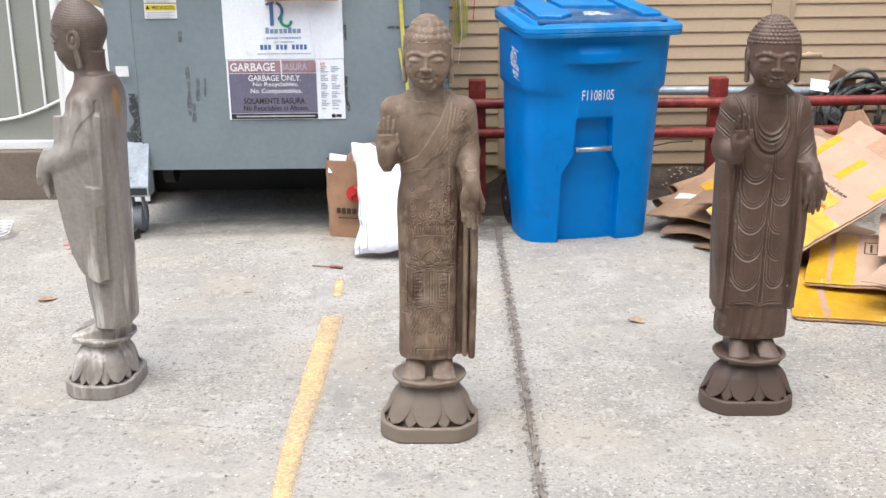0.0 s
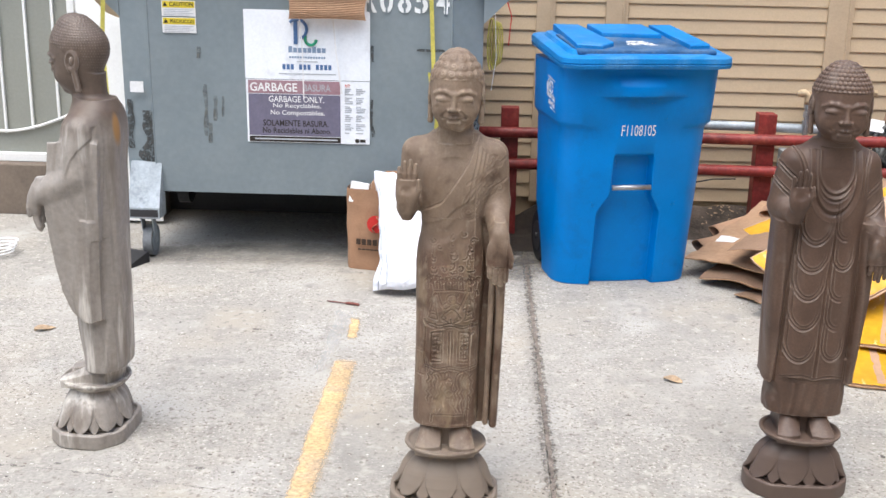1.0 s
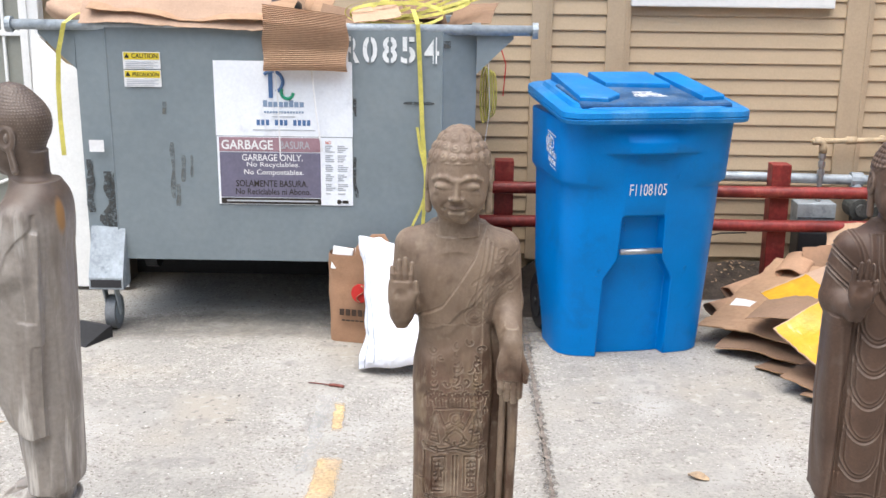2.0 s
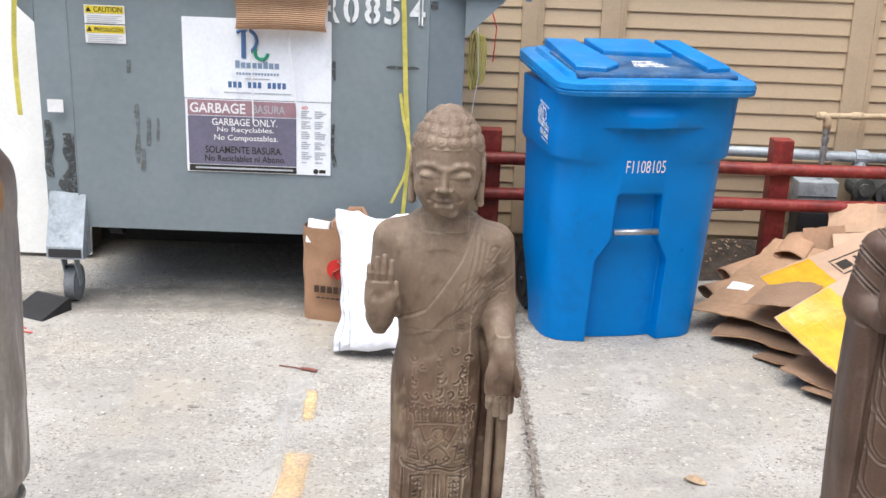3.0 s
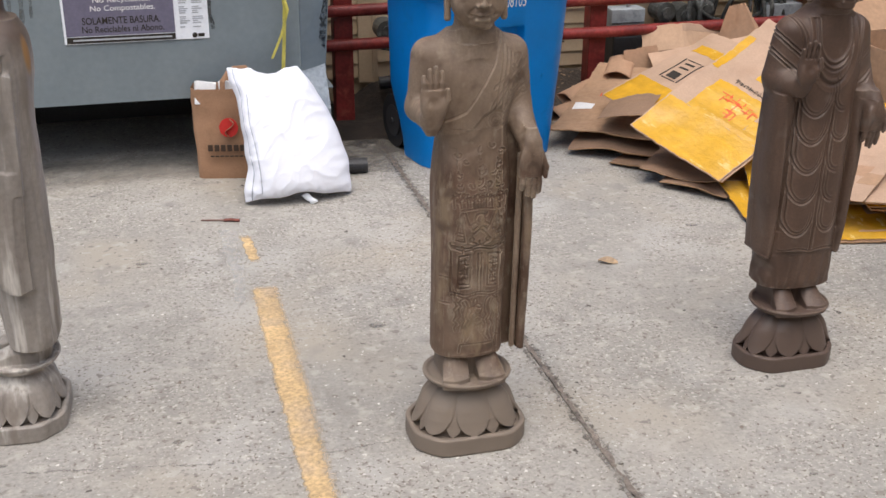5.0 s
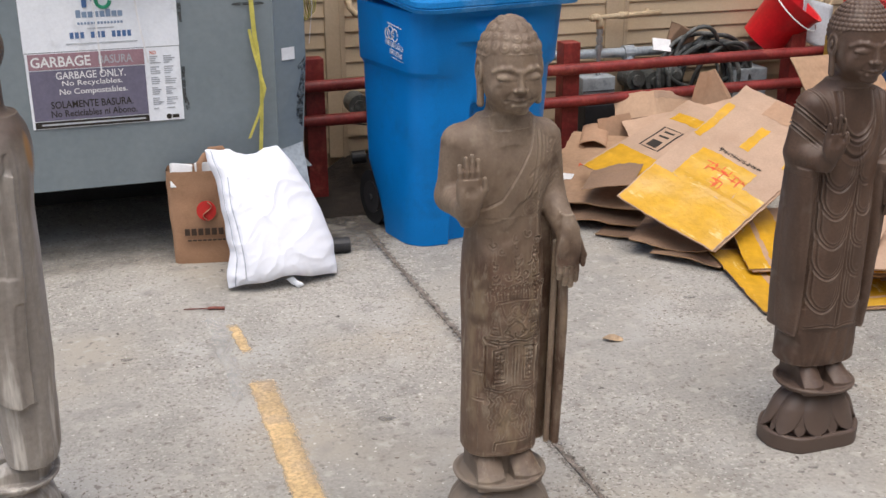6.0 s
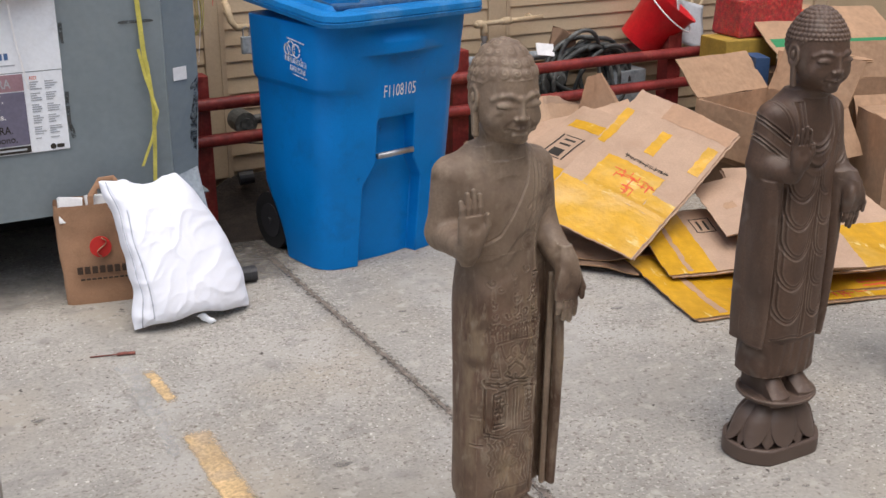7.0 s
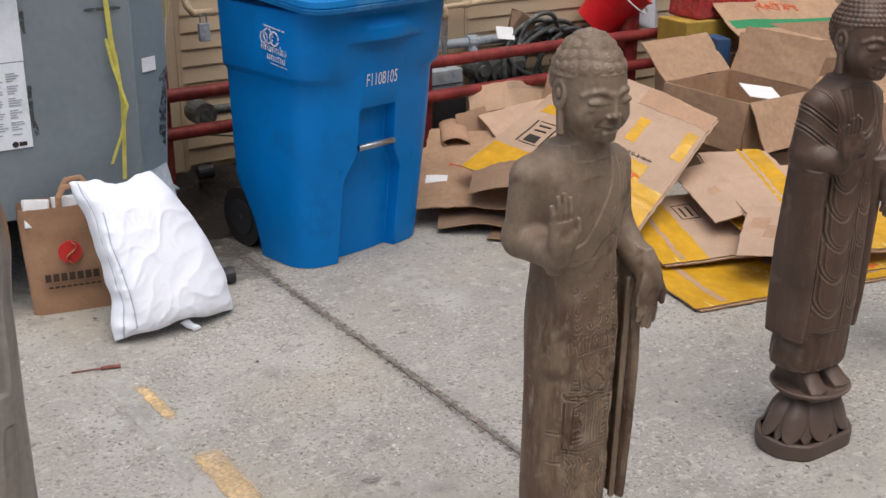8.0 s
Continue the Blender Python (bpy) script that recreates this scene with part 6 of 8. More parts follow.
    box(bm, (-0.062, -0.006, 0.005), (-0.044, -0.002, 0.115))
    part("emblem", bm, M_SIGN_BLUE, sg, "blue part of the emblem")
    bm = bmesh.new()
    tube(bm, [(0.018 + 0.026 * math.cos(a), -0.004, 0.030 + 0.028 * math.sin(a)) for a in np.linspace(2.6, 6.2, 12)], 0.007, 6)
    part("emblem", bm, M_GREEN, sg, "green part of the emblem")
    bars(sg, [(-0.088 + 0.0225 * k, -0.070 + 0.0225 * k, -0.034, -0.012 + (0.007 if k in (0, 5) else 0)) for k in range(8)], M_SIGN_BLUE_PALE)
    bars(sg, [(-0.085 + 0.0125 * k, -0.0765 + 0.0125 * k, -0.061, -0.052) for k in range(14)], M_SIGN_BLUE_PALE)
    bars(sg, [(-0.118 + 0.0198 * k, -0.104 + 0.0198 * k, -0.114, -0.090) for k in range(12) if k not in (3, 7)], M_SIGN_BLUE)
    bars(sg, [(-0.135, 0.135, -0.137, -0.132), (-0.05, 0.05, -0.079, -0.074)], M_SIGN_GREY)
    # lower sign
    lo = part("lower_sign", box(bmesh.new(), (-0.295, -0.002, -0.151), (0.295, 0.0, 0.151)), M_SIGN, dump, "white bordered sign with faded purple lettering panel", m=at(-0.682, 0.744))
    bm = bmesh.new()
    plate(bm, -0.285, 0.155, -0.118, 0.082, -0.0022)
    part("panel", bm, M_SIGN_PURPLE, lo)
    bm = bmesh.new()
    plate(bm, -0.285, 0.155, 0.086, 0.148, -0.0022)
    part("panel", bm, M_SIGN_PINK, lo, "faded dark pink heading band")
    bm = bmesh.new()
    plate(bm, -0.285, 0.155, -0.148, -0.122, -0.0022)
    part("panel", bm, M_BLACK_INK, lo)
    put = lambda text, x, z, w, h, mt, b=0.01: lettering("lettering", text, w, h, mt, lo, pose(x, -0.0048, z), bold=b)
    put("GARBAGE", -0.163, 0.116, 0.225, 0.042, M_LABEL, 0.02)
    put("BASURA", 0.045, 0.116, 0.13, 0.034, M_SIGN_GREY)
    put("GARBAGE ONLY.", -0.055, 0.060, 0.265, 0.030, M_LABEL, 0.012)
    put("No Recyclables.", -0.052, 0.026, 0.230, 0.027, M_LABEL)
    put("No Compostables.", -0.050, -0.008, 0.260, 0.030, M_LABEL)
    put("SOLAMENTE BASURA.", -0.060, -0.056, 0.315, 0.030, M_BLACK_INK, 0.012)
    put("No Reciclables ni Abono.", -0.055, -0.092, 0.330, 0.027, M_BLACK_INK)
    put("NO", 0.190, 0.130, 0.024, 0.014, M_RED_INK)
    rnd = random.Random(9)
    for k in range(26):
        z = 0.112 - 0.0085 * k
        if k % 5 != 4:
            bars(lo, [(0.176, 0.176 + rnd.uniform(0.02, 0.045), z, z + 0.0042), (0.230, 0.230 + rnd.uniform(0.02, 0.048), z, z + 0.0042)], M_SIGN_GREY)
    bars(lo, [(-0.26, 0.14, -0.138, -0.131)], M_SIGN_GREY, -0.0035)
    bm = bmesh.new()
    bmesh.ops.create_circle(bm, cap_ends=True, segments=16, radius=0.011, matrix=pose(0.235, -0.0035, -0.135, 90))
    part("emblem", bm, M_BLACK_INK, lo)
    bars(lo, [(0.248, 0.275, -0.142, -0.128)], M_BLACK_INK)
    # stencilled number
    for sign, x in (("R", -0.384), ("0", -0.308), ("8", -0.224), ("5", -0.146), ("4", -0.046)):
        lettering("number", sign, 0.062, 0.112, M_STENCIL, dump, at(x, 1.275, 0.0055), "white stencilled number", 0.02)
        part("stencil_gap", plate(bmesh.new(), -0.0045, 0.0045, -0.058, 0.058), M_GREY, dump, m=at(x + (0.012 if sign == "4" else 0.0), 1.275, 0.0062))
    # warning stickers
    for z, word in ((1.217, "CAUTION"), (1.140, "PRECAUCIÓN")):
        st = part("sticker", box(bmesh.new(), (-0.080, -0.0015, -0.036), (0.080, 0.0, 0.036), 0.0), M_LABEL, dump, "yellow and white warning sticker", m=at(-1.283, z))
        bm = bmesh.new()
        plate(bm, -0.076, 0.076, 0.004, 0.033, -0.0017)
        part("band", bm, M_CAUTION, st)
        lettering("lettering", word, 0.112, 0.021, M_BLACK_INK, st, pose(0.014, -0.0042, 0.020), bold=0.015)
        bm = bmesh.new()
        bmesh.ops.create_circle(bm, cap_ends=True, segments=3, radius=0.013, matrix=pose(-0.062, -0.0042, 0.017, 90))
        part("warning_triangle", bm, M_BLACK_INK, st)
        bars(st, [(-0.07, 0.07 - 0.02 * (k % 2), -0.007 - 0.008 * k, -0.0045 - 0.008 * k) for k in range(4)], M_SIGN_GREY, -0.0017)
    for x, z in ((-1.498, 0.847), (0.062, 0.832)):
        part("sticker", box(bmesh.new(), (-0.032, -0.0015, -0.026), (0.032, 0.0, 0.026)), M_LABEL, dump, "small blank white sticker", m=at(x, z, 0.022) if x < 0 else at(x, z, -0.022) @ pose(0, 0, 0, 0, 0, 22))
    # scraped and rubbed places
    for x, z, w, h, off in ((-1.465, 0.60, 0.110, 0.26, -0.004), (-1.555, 0.66, 0.045, 0.24, -0.018), (-1.172, 0.74, 0.026, 0.25, 0.004), (-1.155, 0.63, 0.030, 0.10, 0.004), (-1.128, 0.75, 0.028, 0.12, 0.004), (-1.092, 0.76, 0.020, 0.10, 0.004), (-1.195, 1.015, 0.035, 0.055, 0.004),
                         (-0.37, 1.03, 0.02, 0.08, 0.004), (-0.375, 0.72, 0.025, 0.18, 0.004), (-0.08, 1.05, 0.18, 0.012, 0.004), (0.02, 1.30, 0.06, 0.03, -0.004), (-1.42, 1.33, 0.06, 0.02, -0.002)):
        bm = bmesh.new()
        bmesh.ops.create_grid(bm, x_segments=6, y_segments=14, size=0.5, matrix=pose(0, 0, 0, 90) @ Matrix.Diagonal((w, h, 1, 1)))
        for v in bm.verts:
            taper = 0.45 + 0.55 * abs(noise.noise((v.co.z * 9, x * 5, 1.5))) * 2 * (1 - (abs(v.co.z) / (h * 0.52)) ** 4)
            v.co.x = v.co.x * taper + 0.4 * w * noise.noise((v.co.z * 11, x * 3, 0.5))
        faint = -1.2 < x < -1.05
        part("scrape", bm, M_RUB if faint else M_SCRAPE, dump, "faint rubbed paint" if faint else "dark scraped paint", m=at(x, z, off + 0.002))
    # black scrape along the turned corner
    bm = bmesh.new()
    rows = []
    for k in range(25):
        z = 0.50 + 0.013 * k
        reach = (0.27 + 0.16 * noise.noise((k * 0.55, 2.0, 1.0))) * (1 - abs(k / 12 - 1) ** 7)
        rows.append([bm.verts.new((sx1 + 0.004 + (side(z) - sx1 - 0.004) * f, 0.002 + 0.060 * f + fy(z) - 0.0012, z)) for f in (0.995 - max(0.02, reach), 0.995)])
    for a, b in zip(rows, rows[1:]):
        bm.faces.new((a[0], a[1], b[1], b[0]))
    part("scrape", bm, M_SCRAPE_BLACK, dump, "black scraped corner")


build_dumpster()


# ---- pillow and paper bag ----
def build_pillow():
    """A limp stuffed pillow standing on its short side, gathered at the top and slumped at the foot."""
    bm = bmesh.new()
    n = 120
    bl, br, tl, tr = (Vector(q) for q in ((-0.325, 5.215, 0.012), (0.124, 5.242, 0.010), (-0.345, 5.470, 0.515), (-0.045, 5.500, 0.500)))
    sheets = []
    for s in (1, -1):
        rows = []
        for j in range(n + 1):
            row = []
            for i in range(n + 1):
                u, v = 2 * i / n - 1, 2 * j / n - 1
                a, b = (u + 1) / 2, (v + 1) / 2
                p = bl.lerp(br, a).lerp(tl.lerp(tr, a), b)
                puff = ((1 - abs(u) ** 3.2) * (1 - abs(v) ** 3.4)) ** 0.55
                edge = 1 - max(abs(u), abs(v))
                soft = min(1.0, edge * 5.0)
                # folds that run in from the seams and corners, and soft creases across the middle
                phi, rho = math.atan2(v, u), min(1.0, math.hypot(u, v) / 1.1)
                spoke = noise.noise((math.cos(phi) * 5.5, math.sin(phi) * 5.5, 3.0 + rho * 0.7))
                wrinkle = 0.0035 * spoke * rho ** 2 * min(1.0, edge * 7)
                for ang, freq, amp, where in ((0.34, 1.7, 0.0060, 1.0), (0.50, 3.6, 0.0052, 0.35 + 0.65 * (1 - a)), (-0.10, 3.2, 0.0044, 0.15 + 0.85 * b), (0.25, 7.0, 0.0028, 0.3 + 0.7 * (1 - a)), (0.6, 11.0, 0.0017, 0.4 + 0.6 * rho)):
                    s_, t_ = u * math.cos(ang) + v * math.sin(ang), v * math.cos(ang) - u * math.sin(ang)
                    ridge = 1 - abs(noise.noise((s_ * freq * 0.40, t_ * freq + 0.4 * noise.noise((s_ * 2, t_ * 2, ang)), ang * 20 + 4)))
                    wrinkle += amp * where * (ridge ** 10 - 0.2)
                pucker = 0.0045 * math.sin(30 * v + 5 * noise.noise((v * 3, 1, 1))) * math.exp(-((1 - abs(u)) / 0.16) ** 2) * min(1.0, (1 - abs(u)) * 9)
                pucker += 0.004 * math.sin(28 * u + 5 * noise.noise((u * 3, 5, 1))) * math.exp(-((1 - abs(v)) / 0.16) ** 2) * min(1.0, (1 - abs(v)) * 9)
                gusset = -0.010 * math.exp(-((u + 0.86) / 0.03) ** 2) - 0.006 * math.exp(-((u + 0.70) / 0.03) ** 2) * min(1.0, max(0.0, (0.8 - b) * 4))
                th = (0.128 * puff + (wrinkle + gusset) * soft + pucker) if s > 0 else -0.060 * puff
                # sides drawn in, bottom hem lifted between the corners, top edge sagging
                p.x += (-0.030 if u < 0 else 0.055) * u * (1 - v * v) * abs(u) ** 2 + 0.012 * noise.noise((v * 3.1, u * 2, 9.0)) * abs(u)
                p.z += 0.028 * (1 - u * u) ** 1.2 * max(0, -v) ** 4 * (1 + 0.3 * math.sin(7 * u + 1)) - 0.030 * math.exp(-((u - 0.15) / 0.45) ** 2) * max(0, v) ** 3
                p.z += 0.010 * noise.noise((u * 4, 3, 1)) * max(0, v) ** 3
                p.y += -th * 0.92 - 0.02 * (1 - b) * (1 - u * u)
                p.z += th * 0.36 * b
                p.z = max(p.z, 0.004)
                row.append(tuple(p))
            rows.append(row)
        sheets.append(rows)
    vs = {}

    def vert(s, j, i):
        key = (0 if (i in (0, n) or j in (0, n)) else s, j, i)
        if key not in vs:
            vs[key] = bm.verts.new(sheets[s][j][i])
        return vs[key]
    for s in (0, 1):
        for j in range(n):
            for i in range(n):
                q = (vert(s, j, i), vert(s, j, i + 1), vert(s, j + 1, i + 1), vert(s, j + 1, i))
                bm.faces.new(q if s == 0 else q[::-1])
    bmesh.ops.smooth_vert(bm, verts=bm.verts, factor=0.5, use_axis_x=True, use_axis_y=True, use_axis_z=True)
    bmesh.ops.recalc_face_normals(bm, faces=bm.faces)
    pil = thing("pillow", "plump white pillow leaning against a paper bag", "pillow", pose(0, 0, 0))
    part("cover", bm, M_CLOTH, pil, smooth=True)
    for i, j0, j1 in ((8, 2, n - 1), (18, 10, int(0.80 * n))):
        bm = bmesh.new()
        tube(bm, [(x, y - 0.003, z) for x, y, z in (sheets[0][j][i] for j in range(j0, j1))], 0.0022, 6)
        part("piping", bm, M_SEAM, pil, "thin grey piping along the seam", True)
    bm = bmesh.new()
    ribbon(bm, [(-0.085 + 0.008 * k, 5.192 - 0.006 * k, 0.036 - 0.006 * k + 0.003 * math.sin(2.0 * k)) for k in range(6)], 0.030, (1, -0.3, 0.5), 0.0005)
    part("tag", bm, M_SIGN, pil, "small pale care tag at the hem", True)
    return pil


build_pillow()


def build_bag():
    m = pose(-0.330, 5.625, 0.0, 0, 0, -12)
    bag = thing("paper_bag", "brown paper grocery bag with red emblem, half full", "paper bag", m)
    bm = bmesh.new()
    rings = []
    W, DP, H = 0.155, 0.058, 0.40
    for k in range(17):
        z = H * k / 16
        ring = []
        g = 1 + 0.05 * math.sin(k * 0.45)
        for i in range(40):
            a = 2 * math.pi * i / 40
            c, s = math.cos(a), math.sin(a)
            x = math.copysign(abs(c) ** 0.22, c) * W * (0.93 + 0.09 * min(1.0, z / 0.30) + 0.03 * noise.noise((k * 0.4, i * 0.3, 1)))
            y = math.copysign(abs(s) ** 0.22, s) * DP * g
            y += 0.009 * noise.noise((x * 14, z * 11, 3)) + 0.007 * abs(noise.noise((x * 24 + z * 9, z * 30, 5))) * (1 if z < 0.10 or z > 0.30 else 0.3) - 0.014 * math.exp(-((abs(x) - W) / 0.02) ** 2) * math.copysign(1, s) * (z / H)
            ring.append((x, y, z + (0.012 * noise.noise((i * 0.4, 2, 2)) if k == 16 else 0)))
        rings.append(ring)
    loft(bm, rings, False)
    bm.faces.new([v for v in bm.verts][:40][::-1])
    bmesh.ops.recalc_face_normals(bm, faces=bm.faces)
    body = part("body", bm, M_PAPER_BAG, bag, smooth=True)
    body.data.set_sharp_from_angle(angle=radians(40))
    for x, y in ((0.030, -0.045), (0.045, 0.045)):
        bm = bmesh.new()
        tube(bm, [(x - 0.05, y, 0.36), (x - 0.047, y, 0.43), (x - 0.025, y + 0.01, 0.462), (x + 0.025, y + 0.012, 0.466), (x + 0.050, y, 0.43), (x + 0.055, y, 0.36)], 0.011, 8, 0.25)
        part("handle", bm, M_PAPER_BAG, bag, "flat folded paper handle")
    y = -0.0745
    bm = bmesh.new()
    loft(bm, [[(0.040 * math.cos(a), y + q, 0.235 + 0.042 * math.sin(a)) for a in (2 * math.pi * k / 28 for k in range(28))] for q in (0.004, -0.0012)])
    bmesh.ops.recalc_face_normals(bm, faces=bm.faces)
    emblem = part("emblem", bm, M_BAG_RED, bag, "red round emblem")
    bm = bmesh.new()
    tube(bm, [(0.004 + 0.018 * math.sin(3.0 * t), y - 0.0016, 0.235 + 0.038 * t) for t in np.linspace(-1, 1, 16)], 0.0120, 8, 0.10)
    part("stripe", bm, M_PAPER_BAG, emblem, "curved paper-coloured stripe across the emblem", True)
    for k in range(7):
        part("bar", box(bmesh.new(), (-0.094 + 0.0275 * k, y - 0.001, 0.130), (-0.074 + 0.0275 * k, y + 0.004, 0.158)), M_BAG_BLACK, bag)
    for k in range(9):
        x = -0.085 + 0.0205 * k
        part("bar", box(bmesh.new(), (x, y - 0.001, 0.104), (x + 0.016, y + 0.004, 0.110)), M_BAG_BLACK, bag)
    rnd = random.Random(2)
    for k in range(3):
        bm = bmesh.new()
        box(bm, (-0.044, -0.010, -0.05), (0.044, 0.010, 0.050), 0.005)
        for v in bm.verts:
            v.co += Vector((noise.noise(v.co * 25), noise.noise(v.co * 22 + Vector((3, 0, 0))), noise.noise(v.co * 20 + Vector((0, 5, 0))))) * 0.010
        part("crumpled_paper", bm, M_LABEL, bag, "crumpled white paper sticking out", m=pose(-0.095 + 0.100 * k, -0.030 + 0.012 * (k % 2), 0.375, -16 + 8 * k, rnd.uniform(-7, 7), rnd.uniform(-12, 12)))


build_bag()


# ---- flattened and open cartons ----
def sheet(name, O, U, V, w, h, material, label, thick=0.010, bend=0.02, seed=1, curl=0.0, crease=None, taper=0.0, double=True, group="discarded cartons"):
    """A flattened carton: two limp layers of board; O a corner, U and V its edges. Returns the thing and a function that lays patches on it."""
    U = Vector(U).normalized()
    V = Vector(V)
    V = (V - U * V.dot(U)).normalized()
    N = U.cross(V)
    if N.z < 0 and abs(N.z) > 0.05:
        N = -N
    m = Matrix(((U.x, V.x, N.x, O[0]), (U.y, V.y, N.y, O[1]), (U.z, V.z, N.z, O[2]), (0, 0, 0, 1)))
    ob = thing(name, label, "carton", m, group)

    rnd_ = random.Random(seed * 7 + 1)
    folds = [(rnd_.uniform(0.1, 0.9) * w, rnd_.uniform(0.1, 0.9) * h, rnd_.choice((0.0, 1.571, rnd_.uniform(0, 3.14))), rnd_.uniform(-1, 1)) for _ in range(5)]

    def lift(u, v):
        a, b = u / w, v / h
        z = bend * noise.noise((u * 3.0 + seed * 1.7, v * 3.0, seed * 0.9)) + 0.35 * bend * noise.noise((u * 9.0, v * 9.0 + seed, 3.3))
        z += curl * (b - 0.5) ** 2 * 4
        for fu, fv, ang, amp in folds:
            d = (u - fu) * math.cos(ang) + (v - fv) * math.sin(ang)
            along = (v - fv) * math.cos(ang) - (u - fu) * math.sin(ang)
            z += bend * amp * (0.22 * math.exp(-(d / 0.016) ** 2) - 0.9 * max(0.0, 0.10 - abs(d))) * max(0.0, 1 - (along / 0.45) ** 2)
        if crease:
            axis, at_, angle = crease
            z += -abs((a if axis == "u" else b) - at_) * angle
        return z

    def shape(u, v):
        return u + taper * (v / h - 0.5) * (u / w - 0.5) * 2, v

    def layer(u0, u1, v0, v1, n0, n1, ragged=0.0):
        bm = bmesh.new()
        nu, nv = max(2, int((u1 - u0) / 0.022)), max(2, int((v1 - v0) / 0.022))
        top, bot = [], []
        for j in range(nv + 1):
            rt, rb = [], []
            for i in range(nu + 1):
                u, v = u0 + (u1 - u0) * i / nu, v0 + (v1 - v0) * j / nv
                eu = ragged * (noise.noise((v * 25, seed, i)) + 0.6 * noise.noise((v * 70, seed, i + 4))) if i in (0, nu) else 0
                ev = ragged * (noise.noise((u * 25, seed, j + 9)) + 0.6 * noise.noise((u * 70, seed, j + 3))) if j in (0, nv) else 0
                x, y = shape(u + eu, v + ev)
                z = lift(u, v)
                rt.append(bm.verts.new((x, y, z + n1)))
                rb.append(bm.verts.new((x, y, z + n0)))
            top.append(rt)
            bot.append(rb)
        for j in range(nv):
            for i in range(nu):
                bm.faces.new((top[j][i], top[j][i + 1], top[j + 1][i + 1], top[j + 1][i]))
                bm.faces.new((bot[j][i], bot[j + 1][i], bot[j + 1][i + 1], bot[j][i + 1]))
        rim = []
        for i in range(nu):
            rim += [bm.faces.new((bot[0][i], bot[0][i + 1], top[0][i + 1], top[0][i])), bm.faces.new((top[nv][i], top[nv][i + 1], bot[nv][i + 1], bot[nv][i]))]
        for j in range(nv):
            rim += [bm.faces.new((top[j][0], top[j + 1][0], bot[j + 1][0], bot[j][0])), bm.faces.new((bot[j][nu], bot[j + 1][nu], top[j + 1][nu], top[j][nu]))]
        for f in rim:
            f.material_index = 1
        bmesh.ops.recalc_face_normals(bm, faces=bm.faces)
        return bm
    half = thick * 0.42
    part("upper_layer", layer(0, w, 0, h, thick - half, thick, 0.006), [material, M_CORR], ob)
    if double:
        part("lower_layer", layer(0.012, w - 0.006, -0.008, h - 0.012, 0, half, 0.006), [material, M_CORR], ob)

    def patch(name_, u0, u1, v0, v1, mat_, label_="", over=0.0008, ragged=0.008):
        return part(name_, layer(u0, u1, v0, v1, thick + 0.0004, thick + 0.0004 + over, ragged), mat_, ob, label_)

    def marks(u0, v0, columns, size, mat_, seed_=3, turn=0):
        """Printed signs that cannot be read: short strokes in square fields."""
        rnd = random.Random(seed_)
        bm = bmesh.new()
        for k in range(columns):
            for _ in range(7):
                along, over_ = k * size * 1.15 + rnd.uniform(0.1, 0.9) * size, rnd.uniform(0.1, 0.9) * size
                cu, cv = (u0 + over_, v0 + along) if turn else (u0 + along, v0 + over_)
                du, dv = (rnd.uniform(0.25, 0.45) * size, 0.045 * size) if rnd.random() < 0.55 else (0.045 * size, rnd.uniform(0.25, 0.45) * size)
                z = lift(cu, cv) + thick + 0.0022
                box(bm, (cu - du, cv - dv, z - 0.001), (cu + du, cv + dv, z))
        return part("print", bm, mat_, ob, "printed strokes")
    return ob, patch, marks


# large taped carton on top of the pile
ob, patch, marks = sheet("flattened_carton", (1.565, 4.748, 0.082), (0.79, 0.28, 0.366), (-0.235, 0.372, 0.115), 0.915, 0.50, M_KRAFT_PALE,
                         "large flattened kraft carton with broad yellow tape, on pile", 0.014, 0.018, 2)
patch("tape", 0.004, 0.25, 0.004, 0.494, M_TAPE, "broad shiny yellow tape", 0.0012)
patch("tape", 0.25, 0.47, 0.12, 0.40, M_TAPE, "broad shiny yellow tape", 0.0010)
patch("tape", 0.25, 0.36, 0.004, 0.12, M_TAPE, "broad shiny yellow tape", 0.0010)
patch("tape", 0.57, 0.755, 0.018, 0.068, M_TAPE, "strip of yellow tape")
patch("tape", 0.565, 0.735, 0.235, 0.282, M_TAPE, "strip of yellow tape")
patch("tape", 0.52, 0.78, 0.452, 0.494, M_TAPE, "strip of yellow tape")
patch("tape", 0.80, 0.91, 0.004, 0.33, M_KRAFT_ORANGE, "brown paper tape along the edge", 0.0008, 0.012)
marks(0.36, 0.135, 3, 0.055, M_RED_INK, 4, 1)
marks(0.295, 0.19, 1, 0.055, M_RED_INK, 5, 1)
marks(0.49, 0.125, 9, 0.021, M_BLACK_INK, 6, 1)
# second leaf with the handling symbols
ob, patch, marks = sheet("flattened_carton", (1.472, 5.308, 0.215), (0.86, 0.10, 0.36), (-0.05, 0.97, 0.06), 0.64, 0.36, M_KRAFT_PALE,
                         "flattened kraft carton with black handling symbols", 0.010, 0.014, 5)
patch("tape", 0.0, 0.215, 0.0, 0.345, M_TAPE, "yellow tape across the corner")
patch("tape", 0.48, 0.54, 0.02, 0.30, M_TAPE, "strip of yellow tape")
for a, b, c, d in ((0.26, 0.42, 0.112, 0.122), (0.26, 0.42, 0.248, 0.258), (0.26, 0.265, 0.132, 0.238), (0.415, 0.42, 0.132, 0.238), (0.275, 0.322, 0.150, 0.222), (0.350, 0.362, 0.150, 0.222), (0.384, 0.396, 0.150, 0.222)):
    patch("print", a, b, c, d, M_BLACK_INK, "black printed handling symbol", 0.0010, 0.0)
